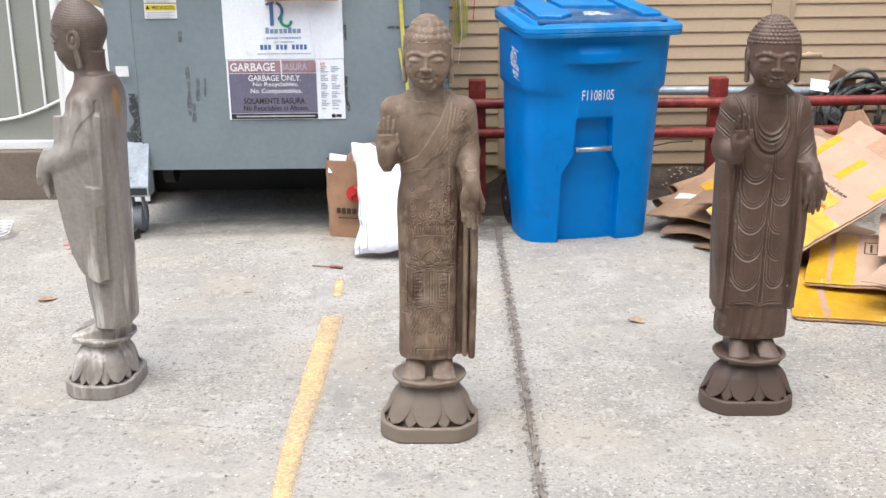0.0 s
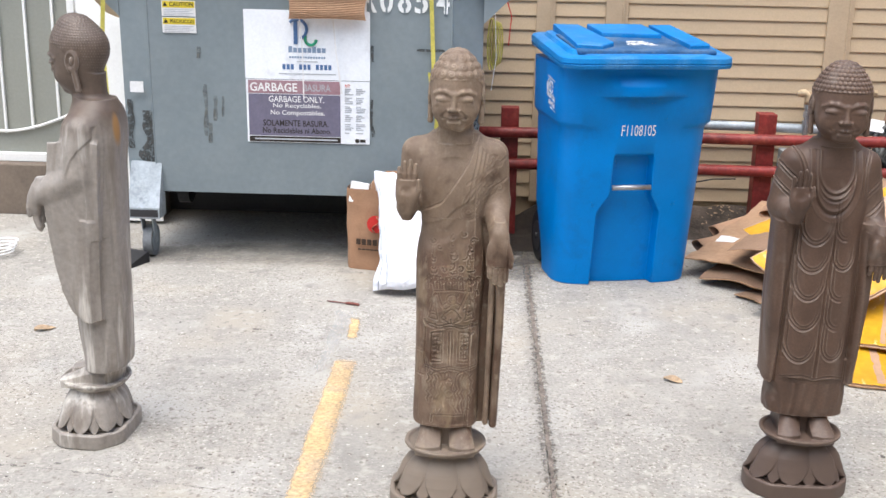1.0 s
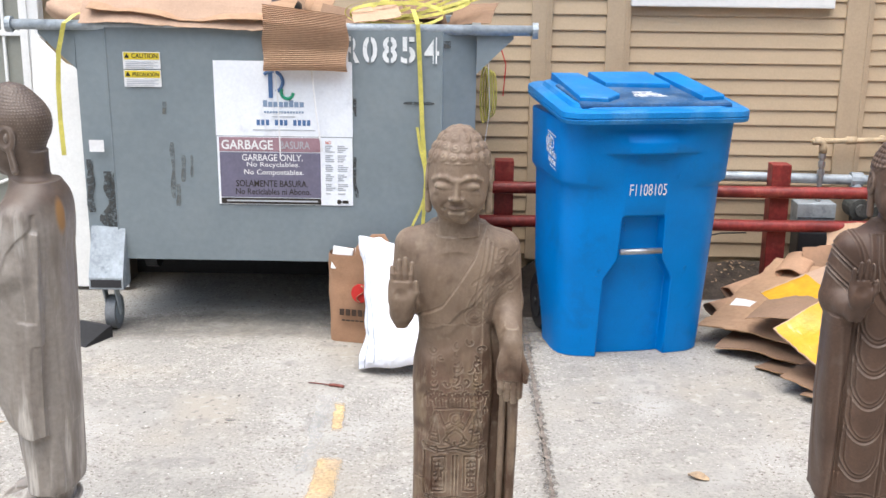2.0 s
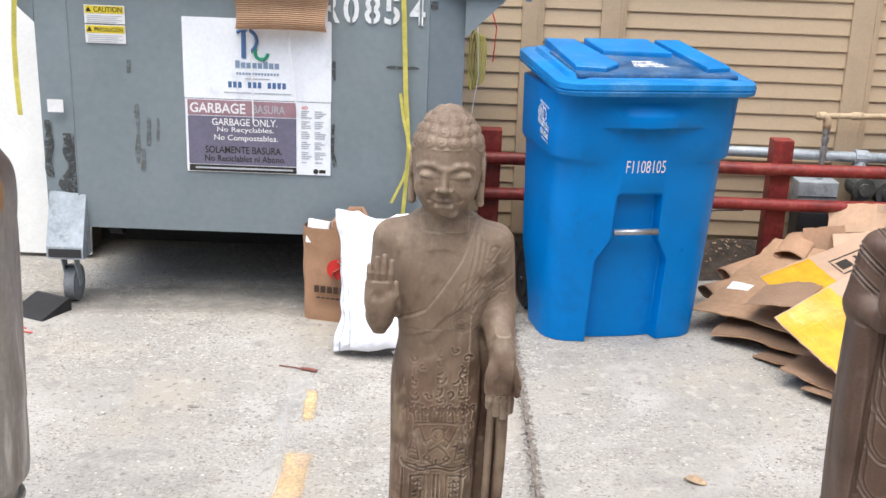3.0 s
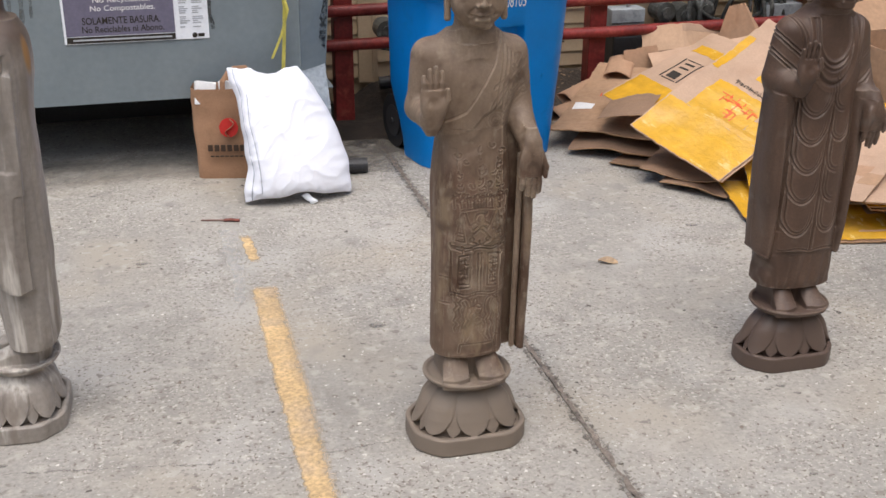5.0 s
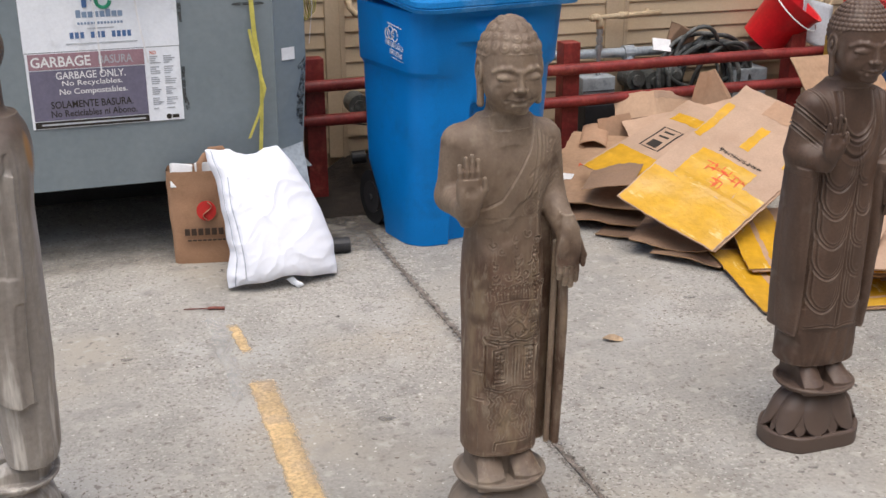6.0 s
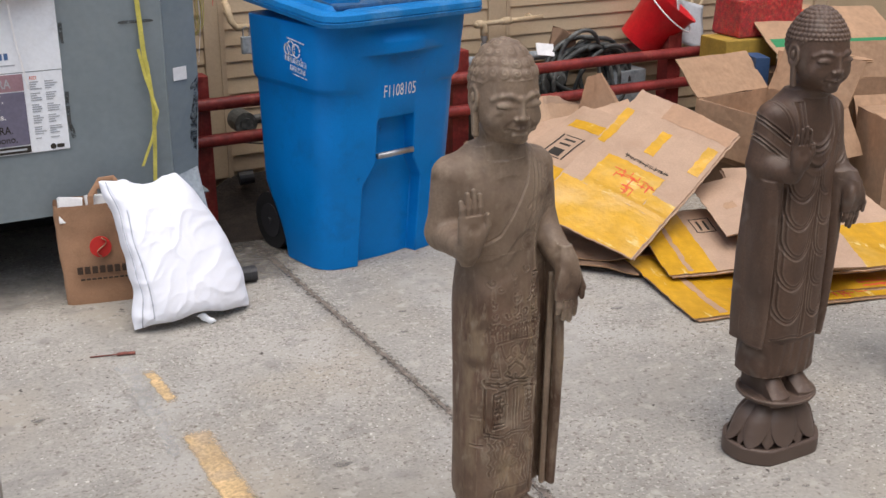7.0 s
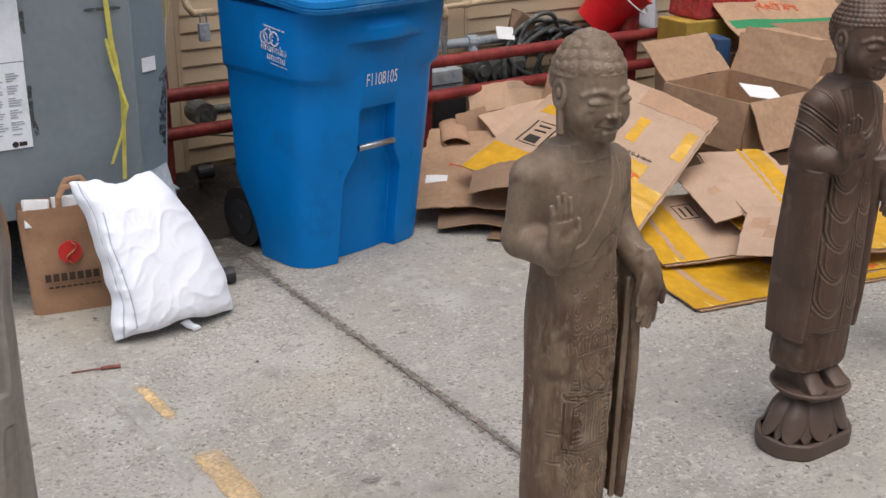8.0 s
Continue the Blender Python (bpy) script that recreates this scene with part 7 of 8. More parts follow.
# brown carton reaching out toward the cart
ob, patch, marks = sheet("flattened_carton", (1.150, 5.620, 0.078), (0.48, 0.59, 0.145), (0.36, -0.42, 0.01), 0.80, 0.52, M_KRAFT,
                         "brown flattened carton with a white label", 0.012, 0.026, 8)
patch("label", 0.25, 0.315, 0.025, 0.125, M_LABEL, "white paper label", 0.001, 0.001)
marks(0.40, 0.12, 4, 0.034, M_RED_INK, 12, 1)
ob, patch, marks = sheet("flattened_carton", (1.20, 5.50, 0.035), (0.55, 0.70, 0.02), (0.45, -0.42, 0.01), 0.80, 0.62, M_KRAFT_DARK, "dark brown flattened carton low in the pile", 0.010, 0.034, 11)
ob, patch, marks = sheet("flattened_carton", (1.33, 5.32, 0.012), (0.66, 0.58, 0.03), (0.42, -0.50, 0.0), 0.80, 0.52, M_KRAFT_DARK, "brown flattened carton lying on the concrete", 0.009, 0.030, 14)
ob, patch, marks = sheet("flattened_carton", (1.36, 5.06, 0.05), (0.55, 0.62, 0.08), (0.30, -0.40, 0.0), 0.55, 0.34, M_KRAFT_DARK, "crushed brown carton under the taped one", 0.010, 0.045, 17)
ob, patch, marks = sheet("flattened_carton", (1.42, 4.98, 0.015), (0.62, 0.5, 0.0), (0.30, -0.45, 0.0), 0.60, 0.30, M_KRAFT_DARK, "scuffed brown carton at the pile's edge", 0.009, 0.024, 19)
ob, patch, marks = sheet("carton_flap", (1.30, 5.42, 0.185), (0.55, 0.62, 0.16), (0.30, -0.45, 0.10), 0.42, 0.24, M_KRAFT_DARK, "loose brown carton flap with torn edge", 0.006, 0.012, 23, double=False)
# upright leaves against the rails
ob, patch, marks = sheet("flattened_carton", (1.880, 6.085, 0.180), (1.0, -0.02, -0.02), (0.09, 0.50, 1.0), 0.58, 0.290, M_KRAFT_RIB,
                         "folded orange-brown carton standing against the red rail", 0.008, 0.016, 31, crease=("u", 0.36, 0.20), double=False)
patch("tape", 0.20, 0.52, 0.250, 0.285, M_KRAFT_PALE, "strip of pale paper tape")
patch("tape", 0.018, 0.19, 0.150, 0.156, M_KRAFT_DARK, "pressed fold line", 0.0006, 0.002)
ob, patch, marks = sheet("flattened_carton", (1.80, 5.84, 0.215), (0.62, -0.20, 0.14), (0.12, 0.44, 0.10), 0.62, 0.34, M_KRAFT_PALE,
                         "pale kraft carton leaf under the standing one", 0.008, 0.014, 32, double=False)
patch("tape", 0.30, 0.56, 0.15, 0.20, M_TAPE, "strip of yellow tape")
ob, patch, marks = sheet("carton_flap", (1.76, 6.14, 0.19), (0.25, 0.03, 0.02), (0.01, 0.06, 0.25), 0.20, 0.13, M_KRAFT_ORANGE, "folded orange-brown carton flap standing upright", 0.006, 0.006, 33, double=False)
ob, patch, marks = sheet("carton_flap", (2.265, 6.09, 0.27), (0.23, -0.02, 0.03), (0.05, 0.02, 0.25), 0.22, 0.26, M_KRAFT_ORANGE, "crumpled upright carton flap", 0.006, 0.030, 35, double=False, taper=-0.12)
for k, (x, y, z, r, t) in enumerate(((1.464, 6.05, 0.15, 0.045, 30), (1.71, 6.12, 0.235, 0.055, 60), (1.376, 5.95, 0.095, 0.05, 20))):
    bm = bmesh.new()
    rings = []
    for j in range(5):
        rings.append([(0.12 * (j - 2) / 2, r * math.cos(a) * (1 + 0.3 * math.sin(a * 2 + k)), r * 0.6 * math.sin(a)) for a in (2 * math.pi * i / 18 for i in range(18))])
    loft(bm, rings, False)
    ob = solo("rolled_card", bm, M_KRAFT_ORANGE, "rolled scrap of brown card beside the post", "card scrap", pose(x, y, z, 0, -8, t), True, "card scraps")
    md = ob.modifiers.new("thickness", 'SOLIDIFY')
    md.thickness = 0.004
# lower taped cartons on the concrete
ob, patch, marks = sheet("flattened_carton", (1.520, 4.300, 0.006), (0.72, -0.155, 0.0), (0.24, 0.62, 0.02), 1.00, 0.64, M_KRAFT, "flattened carton with wide yellow tape on the concrete", 0.012, 0.010, 41)
patch("tape", 0.0, 0.27, 0.0, 0.62, M_TAPE, "wide yellow tape")
patch("tape", 0.27, 0.98, 0.0, 0.24, M_TAPE, "wide yellow tape")
patch("tape", 0.27, 0.50, 0.24, 0.60, M_TAPE, "yellow tape")
patch("stripe", 0.12, 0.15, 0.02, 0.60, M_KRAFT_ORANGE, "orange stripe under the tape", 0.0016)
patch("stripe", 0.40, 0.95, 0.07, 0.085, M_KRAFT_ORANGE, "orange stripe under the tape", 0.0016)
marks(0.62, 0.02, 2, 0.07, M_RED_INK, 17)
ob, patch, marks = sheet("flattened_carton", (1.66, 4.62, 0.045), (0.80, -0.30, 0.02), (0.30, 0.62, 0.10), 0.48, 0.55, M_KRAFT_PALE, "kraft carton with a printed square and wide yellow tape", 0.012, 0.014, 43)
patch("tape", 0.0, 0.20, 0.0, 0.545, M_TAPE, "wide yellow tape")
patch("stripe", 0.085, 0.105, 0.02, 0.53, M_KRAFT_ORANGE, "orange stripe under the tape", 0.0016)
for a, b, c, d in ((0.23, 0.32, 0.33, 0.335), (0.23, 0.32, 0.45, 0.455), (0.23, 0.235, 0.33, 0.455), (0.315, 0.32, 0.33, 0.455), (0.255, 0.265, 0.35, 0.43), (0.285, 0.295, 0.35, 0.43)):
    patch("print", a, b, c, d, M_BLACK_INK, "black printed square", 0.0010, 0.0)
# pale carton with its broken flap
ob, patch, marks = sheet("flattened_carton", (1.919, 4.275, 0.135), (0.449, 0.865, 0.125), (0.170, -0.099, 0.000), 0.98, 0.32, M_KRAFT_PALE, "pale kraft carton lying on others, yellow tape along its edge", 0.014, 0.010, 47)
patch("tape", 0.42, 1.00, 0.215, 0.300, M_TAPE, "yellow tape along the edge")
patch("stripe", 0.42, 1.00, 0.185, 0.200, M_TAPE, "thin strip of yellow tape")
ob, patch, marks = sheet("carton_flap", (1.974, 4.647, 0.150), (0.143, 0.369, 0.065), (0.169, 0.032, 0.050), 0.46, 0.18, M_KRAFT_PALE, "pale carton side panel folded down", 0.010, 0.008, 48, double=False)
patch("smudge", 0.20, 0.25, 0.07, 0.12, M_KRAFT, "rubbed brown smudge", 0.0006, 0.02)
ob, patch, marks = sheet("carton_flap", (1.816, 4.394, 0.125), (0.086, -0.131, 0.020), (0.191, 0.302, 0.065), 0.16, 0.36, M_KRAFT_PALE, "pale torn carton flap with brown tape", 0.006, 0.010, 49, double=False)
patch("tape", 0.085, 0.160, 0.13, 0.215, M_KRAFT, "brown paper tape", 0.0008, 0.008)
patch("tape", 0.03, 0.10, 0.19, 0.27, M_KRAFT_ORANGE, "peeling brown paper tape", 0.0006, 0.012)
# taped carton past the dark statue
ob, patch, marks = sheet("flattened_carton", (1.98, 4.33, 0.085), (0.90, -0.30, 0.0), (0.62, 0.80, 0.10), 0.72, 0.85, M_KRAFT_PALE, "flattened carton with yellow tape and red printed signs", 0.016, 0.010, 53)
patch("tape", 0.0, 0.16, 0.0, 0.82, M_TAPE, "wide yellow tape")
patch("tape", 0.30, 0.70, 0.0, 0.40, M_TAPE, "wide yellow tape")
marks(0.19, 0.10, 1, 0.09, M_RED_INK, 21)
marks(0.19, 0.22, 1, 0.09, M_RED_INK, 22)
ob, patch, marks = sheet("flattened_carton", (2.08, 4.25, 0.018), (0.90, -0.25, 0.0), (0.35, 0.70, 0.02), 0.80, 0.60, M_KRAFT, "lowest carton with yellow and red tape", 0.012, 0.010, 57)
patch("tape", 0.0, 0.78, 0.0, 0.14, M_TAPE, "yellow tape")
patch("tape", 0.22, 0.34, 0.01, 0.08, M_RED_INK, "red torn tape")


# ---- boxes ----
def open_box(m, w, d, h, material, label, flaps, t=0.006):
    """A carton with walls and four flaps, each turned by its own angle from upright outward."""
    ob = thing("cardboard_box", label, "box", m, "boxes in the corner")
    for name_, lo, hi in (("wall", (-w / 2, -d / 2, 0), (w / 2, -d / 2 + t, h)), ("wall", (-w / 2, d / 2 - t, 0), (w / 2, d / 2, h)),
                          ("wall", (-w / 2, -d / 2 + t, 0), (-w / 2 + t, d / 2 - t, h)), ("wall", (w / 2 - t, -d / 2 + t, 0), (w / 2, d / 2 - t, h)),
                          ("bottom", (-w / 2 + t, -d / 2 + t, 0), (w / 2 - t, d / 2 - t, t))):
        bm = bmesh.new()
        box(bm, lo, hi)
        bmesh.ops.subdivide_edges(bm, edges=bm.edges[:], cuts=5, use_grid_fill=True)
        for v in bm.verts:
            v.co += Vector((noise.noise(v.co * 5 + Vector((w * 9, 0, 0))), noise.noise(v.co * 5 + Vector((0, d * 9, 3))), 0.4 * noise.noise(v.co * 7))) * 0.010
        part(name_, bm, material, ob)
    for (px, py, rz, width, depth), ang in zip(((0, -d / 2, 0, w, d * 0.48), (0, d / 2, 180, w, d * 0.48), (-w / 2, 0, -90, d, d * 0.48), (w / 2, 0, 90, d, d * 0.48)), flaps):
        bm = bmesh.new()
        bmesh.ops.create_grid(bm, x_segments=6, y_segments=4, size=0.5, matrix=Matrix.Translation((0, 0, depth / 2)) @ pose(0, 0, 0, 90) @ Matrix.Diagonal((width - 0.004, depth, 1, 1)))
        for v in bm.verts:
            v.co.y += 0.010 * noise.noise((v.co.x * 8 + px * 9, v.co.z * 8, ang))
        r = bmesh.ops.solidify(bm, geom=bm.faces[:], thickness=t * 0.8)
        part("flap", bm, material, ob, m=pose(px, py, h + 0.001, ang, 0, 0) if rz == 0 else pose(px, py, h + 0.001, 0, 0, rz) @ pose(0, 0, 0, ang))
    return ob


open_box(pose(2.913, 5.418, 0.185, 2, 1, 6), 0.53, 0.50, 0.275, M_KRAFT, "open brown cardboard box with flaps spread out", (150, 48, 175, 24))
bm = bmesh.new()
box(bm, (-0.09, -0.07, 0.0), (0.10, 0.07, 0.004), 0.001)
solo("paper_sheet", bm, M_LABEL, "white paper lying in the open box", "paper", pose(3.02, 5.36, 0.425, 16, 10, -20))
bm = bmesh.new()
box(bm, (-0.21, -0.23, 0.0), (0.21, 0.23, 0.18), 0.006)
solo("crushed_box", bm, M_KRAFT_DARK, "closed brown box under the open one", "box", pose(2.893, 5.385, 0.0, 0, 0, -8), group="boxes in the corner")
sheet("carton_flap", (3.16, 5.66, 0.33), (0.64, 0.0, -0.09), (0.09, 0.03, 0.30), 0.58, 0.33, M_KRAFT, "upright brown carton panel behind the open box", 0.008, 0.010, 63, double=False)
open_box(pose(3.72, 5.45, 0.0, 0, 0, -20), 0.52, 0.42, 0.46, M_KRAFT, "tall brown cardboard box with one flap hanging", (150, 20, 95, 90))
open_box(pose(3.37, 6.00, 0.0, 0, 0, -6), 0.52, 0.34, 0.505, M_KRAFT_DARK, "closed brown cardboard box under others", (-88, -90, -90, -90))
open_box(pose(3.95, 5.98, 0.0, 0, 0, 6), 0.50, 0.40, 0.60, M_KRAFT, "brown cardboard box against the rail", (-88, -90, -90, -90))
bx = open_box(pose(3.44, 4.98, 0.0, 0, 0, -24), 0.42, 0.36, 0.44, M_KRAFT, "brown box with red printed signs", (-88, -90, -90, -90))
rnd = random.Random(31)
for k in range(3):
    bm = bmesh.new()
    for _ in range(8):
        cx, cz = -0.14 + 0.10 * k + rnd.uniform(0.01, 0.08), 0.16 + rnd.uniform(0.0, 0.09)
        a, b = (rnd.uniform(0.012, 0.03), 0.003) if rnd.random() < 0.5 else (0.003, rnd.uniform(0.012, 0.03))
        box(bm, (cx - a, -0.182, cz - b), (cx + a, -0.180, cz + b))
    part("print", bm, M_RED_INK, bx, "red printed strokes")
bm = bmesh.new()
box(bm, (-0.17, -0.12, 0.0), (0.17, 0.12, 0.155), 0.006)
solo("yellow_box", bm, mat("mustard_card", (0.42, 0.27, 0.05), 0.6, var=0.12, big=8), "mustard yellow flat cardboard box", "box", pose(3.28, 6.06, 0.518, 0, 0, -6), group="boxes in the corner")
bm = bmesh.new()
box(bm, (-0.21, -0.12, 0.0), (0.21, 0.12, 0.20), 0.012)
for v in bm.verts:
    v.co += Vector((noise.noise(v.co * 9), noise.noise(v.co * 9 + Vector((4, 0, 0))), 0)) * 0.012
M_FOIL = mat("red_foil", (0.50, 0.015, 0.02), 0.22, var=0.35, big=35, fine=120, bump=0.9, depth=0.02, second=(0.60, 0.10, 0.06), amount=0.4, second_scale=45, spec=0.6)
solo("red_parcel", bm, M_FOIL, "box wrapped in crinkled red foil", "parcel", pose(3.42, 6.08, 0.675, 0, 0, -5), group="boxes in the corner")
bm = bmesh.new()
box(bm, (-0.04, -0.08, 0.0), (0.04, 0.08, 0.31), 0.004)
solo("blue_box", bm, mat("dark_blue_card", (0.03, 0.07, 0.16), 0.6, var=0.1), "small dark blue box between the cartons", "box", pose(3.20, 5.83, 0.30, 0, 0, -20), group="boxes in the corner")
ob, patch, marks = sheet("flattened_carton", (3.26, 5.70, 0.585), (1.0, -0.08, -0.07), (0.12, 0.40, 0.24), 0.95, 0.48, M_KRAFT, "printed carton with a green stripe over the boxes", 0.012, 0.014, 61)
patch("stripe", 0.03, 0.93, 0.12, 0.19, M_GREEN_INK, "green printed stripe", 0.0006, 0.001)
marks(0.28, 0.26, 5, 0.06, M_RED_INK, 23)
patch("stripe", 0.30, 0.60, 0.40, 0.43, M_RED_INK, "red printed line", 0.0006, 0.001)


# ---- pipes and things behind the rails ----
def build_pipes():
    gas = thing("gas_pipe", "beige painted gas pipe with an elbow on the wall", "pipe", pose(0, 0, 0))
    bm = bmesh.new()
    rod(bm, (1.90, 6.50, 0.785), (2.27, 6.50, 0.795), 0.014)
    rod(bm, (2.02, 6.50, 0.789), (2.07, 6.50, 0.790), 0.020)
    rod(bm, (2.20, 6.50, 0.793), (2.22, 6.56, 0.793), 0.018)
    part("horizontal_run", bm, M_PIPE, gas, smooth=True)
    bm = bmesh.new()
    tube(bm, [(1.86, 6.50, 0.782), (1.885, 6.50, 0.786), (1.903, 6.50, 0.776), (1.908, 6.50, 0.750), (1.908, 6.50, 0.725)], 0.021, 12)
    rod(bm, (1.85, 6.50, 0.780), (1.868, 6.50, 0.783), 0.016)
    part("elbow", bm, M_PIPE, gas, smooth=True)
    bm = bmesh.new()
    rod(bm, (1.908, 6.50, 0.46), (1.908, 6.50, 0.73), 0.013)
    for z in (0.70, 0.655, 0.61):
        rod(bm, (1.908, 6.50, z), (1.908, 6.50, z + 0.028), 0.019, 8)
    part("riser", bm, M_GALV, gas, "galvanised riser with couplings")
    con = thing("conduit", "grey steel conduit running along the wall", "pipe", pose(0, 0, 0))
    bm = bmesh.new()
    tube(bm, [(1.2, 6.53, 0.595), (1.6, 6.53, 0.592), (2.0, 6.53, 0.585), (2.6, 6.53, 0.580), (3.0, 6.53, 0.57)], 0.026, 12)
    part("pipe", bm, M_GREY_LIGHT, con, smooth=True)
    bm = bmesh.new()
    rod(bm, (2.07, 6.53, 0.585), (2.13, 6.53, 0.584), 0.038)
    rod(bm, (2.10, 6.53, 0.58), (2.10, 6.50, 0.48), 0.030)
    part("fitting", bm, M_GREY_LIGHT, con)
    jb = thing("junction_box", "grey steel junction box behind the rails", "junction box", pose(0, 0, 0))
    bm = bmesh.new()
    box(bm, (1.79, 6.44, 0.345), (1.985, 6.56, 0.475), 0.006)
    part("case", bm, M_GREY_LIGHT, jb)
    bm = bmesh.new()
    box(bm, (1.795, 6.436, 0.40), (1.98, 6.441, 0.404))
    part("lid_seam", bm, M_DARK, jb)
    bm = bmesh.new()
    box(bm, (1.80, 6.42, 0.11), (2.0, 6.56, 0.335), 0.012)
    solo("utility_box", bm, M_DARK, "dark box low against the wall behind rails", "utility box")
    for k, (x, z, r) in enumerate(((2.10, 0.45, 0.055), (2.22, 0.43, 0.06), (2.34, 0.46, 0.045))):
        bm = bmesh.new()
        rod(bm, (x, 6.42, z), (x, 6.54, z), r, 18)
        rod(bm, (x, 6.40, z), (x, 6.42, z), r * 0.55, 14)
        box(bm, (x - 0.02, 6.46, z - 0.14), (x + 0.02, 6.52, z))
        solo("pipe_valve", bm, M_HOSE, "dark grey round pipe valve behind the rails", "valve", group="valves on the wall")
    bm = bmesh.new()
    rod(bm, (0.545, 6.40, 0.43), (0.545, 6.52, 0.43), 0.055, 18)
    rod(bm, (0.545, 6.385, 0.43), (0.545, 6.40, 0.43), 0.03, 14)
    rod(bm, (0.60, 6.48, 0.43), (0.80, 6.48, 0.43), 0.022, 12)
    solo("pipe_valve", bm, M_HOSE, "dark round pipe valve beside the dumpster", "valve", group="valves on the wall")
    bm = bmesh.new()
    rod(bm, (0.51, 6.46, 0.15), (0.58, 6.45, 0.155), 0.034, 14)
    solo("black_pot", bm, M_DARK, "small dark round object on the earth", "pot")
    tap = thing("wall_tap", "beige painted pipe with a hanging lock box", "tap", pose(0, 0, 0))
    bm = bmesh.new()
    tube(bm, [(0.53, 6.56, 0.98), (0.53, 6.52, 0.95), (0.535, 6.50, 0.90), (0.56, 6.50, 0.868), (0.66, 6.50, 0.868)], 0.017, 10)
    part("pipe", bm, M_PIPE, tap, smooth=True)
    bm = bmesh.new()
    box(bm, (0.575, 6.47, 0.745), (0.625, 6.50, 0.825), 0.005)
    part("lock_box", bm, M_GREY_LIGHT, tap)
    bm = bmesh.new()
    tube(bm, [(0.585, 6.485, 0.825), (0.585, 6.485, 0.862), (0.60, 6.485, 0.872), (0.615, 6.485, 0.862), (0.615, 6.485, 0.825)], 0.004, 6)
    part("shackle", bm, M_GALV, tap)
    # hose heap
    hose = thing("hose", "heap of coiled dark grey hoses behind the rails", "hose", pose(2.58, 6.46, 0.46))
    rnd = random.Random(12)
    for k in range(18):
        a, b = rnd.uniform(0.11, 0.27), rnd.uniform(0.10, 0.24)
        cx, cz, ty = rnd.uniform(-0.12, 0.12), rnd.uniform(-0.07, 0.06), rnd.uniform(-0.06, 0.06)
        pts = [(cx + a * math.cos(q), ty + 0.03 * math.sin(q * 2 + k), cz + b * math.sin(q)) for q in np.linspace(0.3 * k, 0.3 * k + rnd.uniform(4.2, 6.1), 30)]
        bm = bmesh.new()
        tube(bm, pts, rnd.uniform(0.010, 0.016), 8)
        part("coil", bm, M_HOSE, hose, smooth=True)
    bm = bmesh.new()
    box(bm, (-0.052, -0.036, -0.004), (0.052, 0.036, 0.004), 0.001)
    solo("white_card", bm, M_LABEL, "white card lying on the pipes", "card", pose(2.255, 6.44, 0.628, 55, 8, -8))
    bm = bmesh.new()
    box(bm, (-0.08, -0.03, -0.06), (0.08, 0.03, 0.06), 0.01)
    for v in bm.verts:
        v.co += Vector((noise.noise(v.co * 14), 0, noise.noise(v.co * 14 + Vector((7, 0, 0))))) * 0.04
    solo("crushed_carton", bm, M_KRAFT_DARK, "crushed brown carton by the hoses", "carton", pose(2.40, 6.48, 0.655, 10, 20, 0), group="discarded cartons")
    # red bucket, tipped
    m = pose(2.98, 6.43, 0.715, 24, 32, 0) @ Matrix.Scale(1.18, 4)
    bk = thing("bucket", "bright red plastic bucket lying tipped on the hoses", "bucket", m)
    bm = bmesh.new()
    rings = []
    for z, r in ((-0.12, 0.095), (-0.118, 0.10), (0.12, 0.132), (0.13, 0.142), (0.135, 0.142), (0.132, 0.128), (-0.10, 0.092), (-0.108, 0.05)):
        rings.append([(r * math.cos(a), r * math.sin(a), z) for a in (2 * math.pi * i / 32 for i in range(32))])
    loft(bm, rings)
    bmesh.ops.recalc_face_normals(bm, faces=bm.faces)
    b = part("shell", bm, M_RED, bk, smooth=True)
    b.data.set_sharp_from_angle(angle=radians(45))
    bm = bmesh.new()
    tube(bm, [(0.137 * math.cos(a), -0.02 - 0.14 * math.sin(a), 0.10 - 0.02 * math.sin(a)) for a in np.linspace(0, math.pi, 16)], 0.0035, 6)
    part("handle", bm, M_LABEL, bk, "white wire handle")
    bm = bmesh.new()
    bmesh.ops.create_grid(bm, x_segments=10, y_segments=10, size=0.13)
    for v in bm.verts:
        v.co.z = 1.8 * v.co.x ** 2 + 0.02 * noise.noise((v.co.x * 8, v.co.y * 8, 0))
    ob = solo("plastic_sheet", bm, mat("grey_plastic_sheet", (0.45, 0.47, 0.50), 0.35, var=0.1), "curled grey-white plastic sheet beside the bucket", "sheet", pose(3.22, 6.44, 0.70, 70, 20, 10), True)
    md = ob.modifiers.new("thickness", 'SOLIDIFY')
    md.thickness = 0.003
    bm = bmesh.new()
    box(bm, (2.70, 6.40, 0.13), (2.92, 6.55, 0.47), 0.008)
    solo("crate", bm, M_GREY_LIGHT, "pale grey plastic crate behind the rails", "crate")
    for k, (x0, z0, x1, z1) in enumerate(((3.15, 0.5, 3.45, 0.98), (3.2, 0.55, 3.6, 1.0), (3.30, 0.5, 3.42, 1.02))):
        bm = bmesh.new()
        rod(bm, (x0, 6.50 + 0.02 * k, z0), (x1, 6.56, z1), 0.011, 8)
        solo("wooden_stick", bm, M_PIPE, "thin wooden stick leaning on the wall", "stick", group="sticks by the wall")
    # slack black cable
    bm = bmesh.new()
    tube(bm, [(0.55, 6.585, 0.30), (0.9, 6.585, 0.235), (1.15, 6.585, 0.215), (1.45, 6.585, 0.28), (1.58, 6.585, 0.285)], 0.004, 6)
    solo("cable", bm, M_BLACK, "thin black cable sagging along the siding", "cable")


build_pipes()


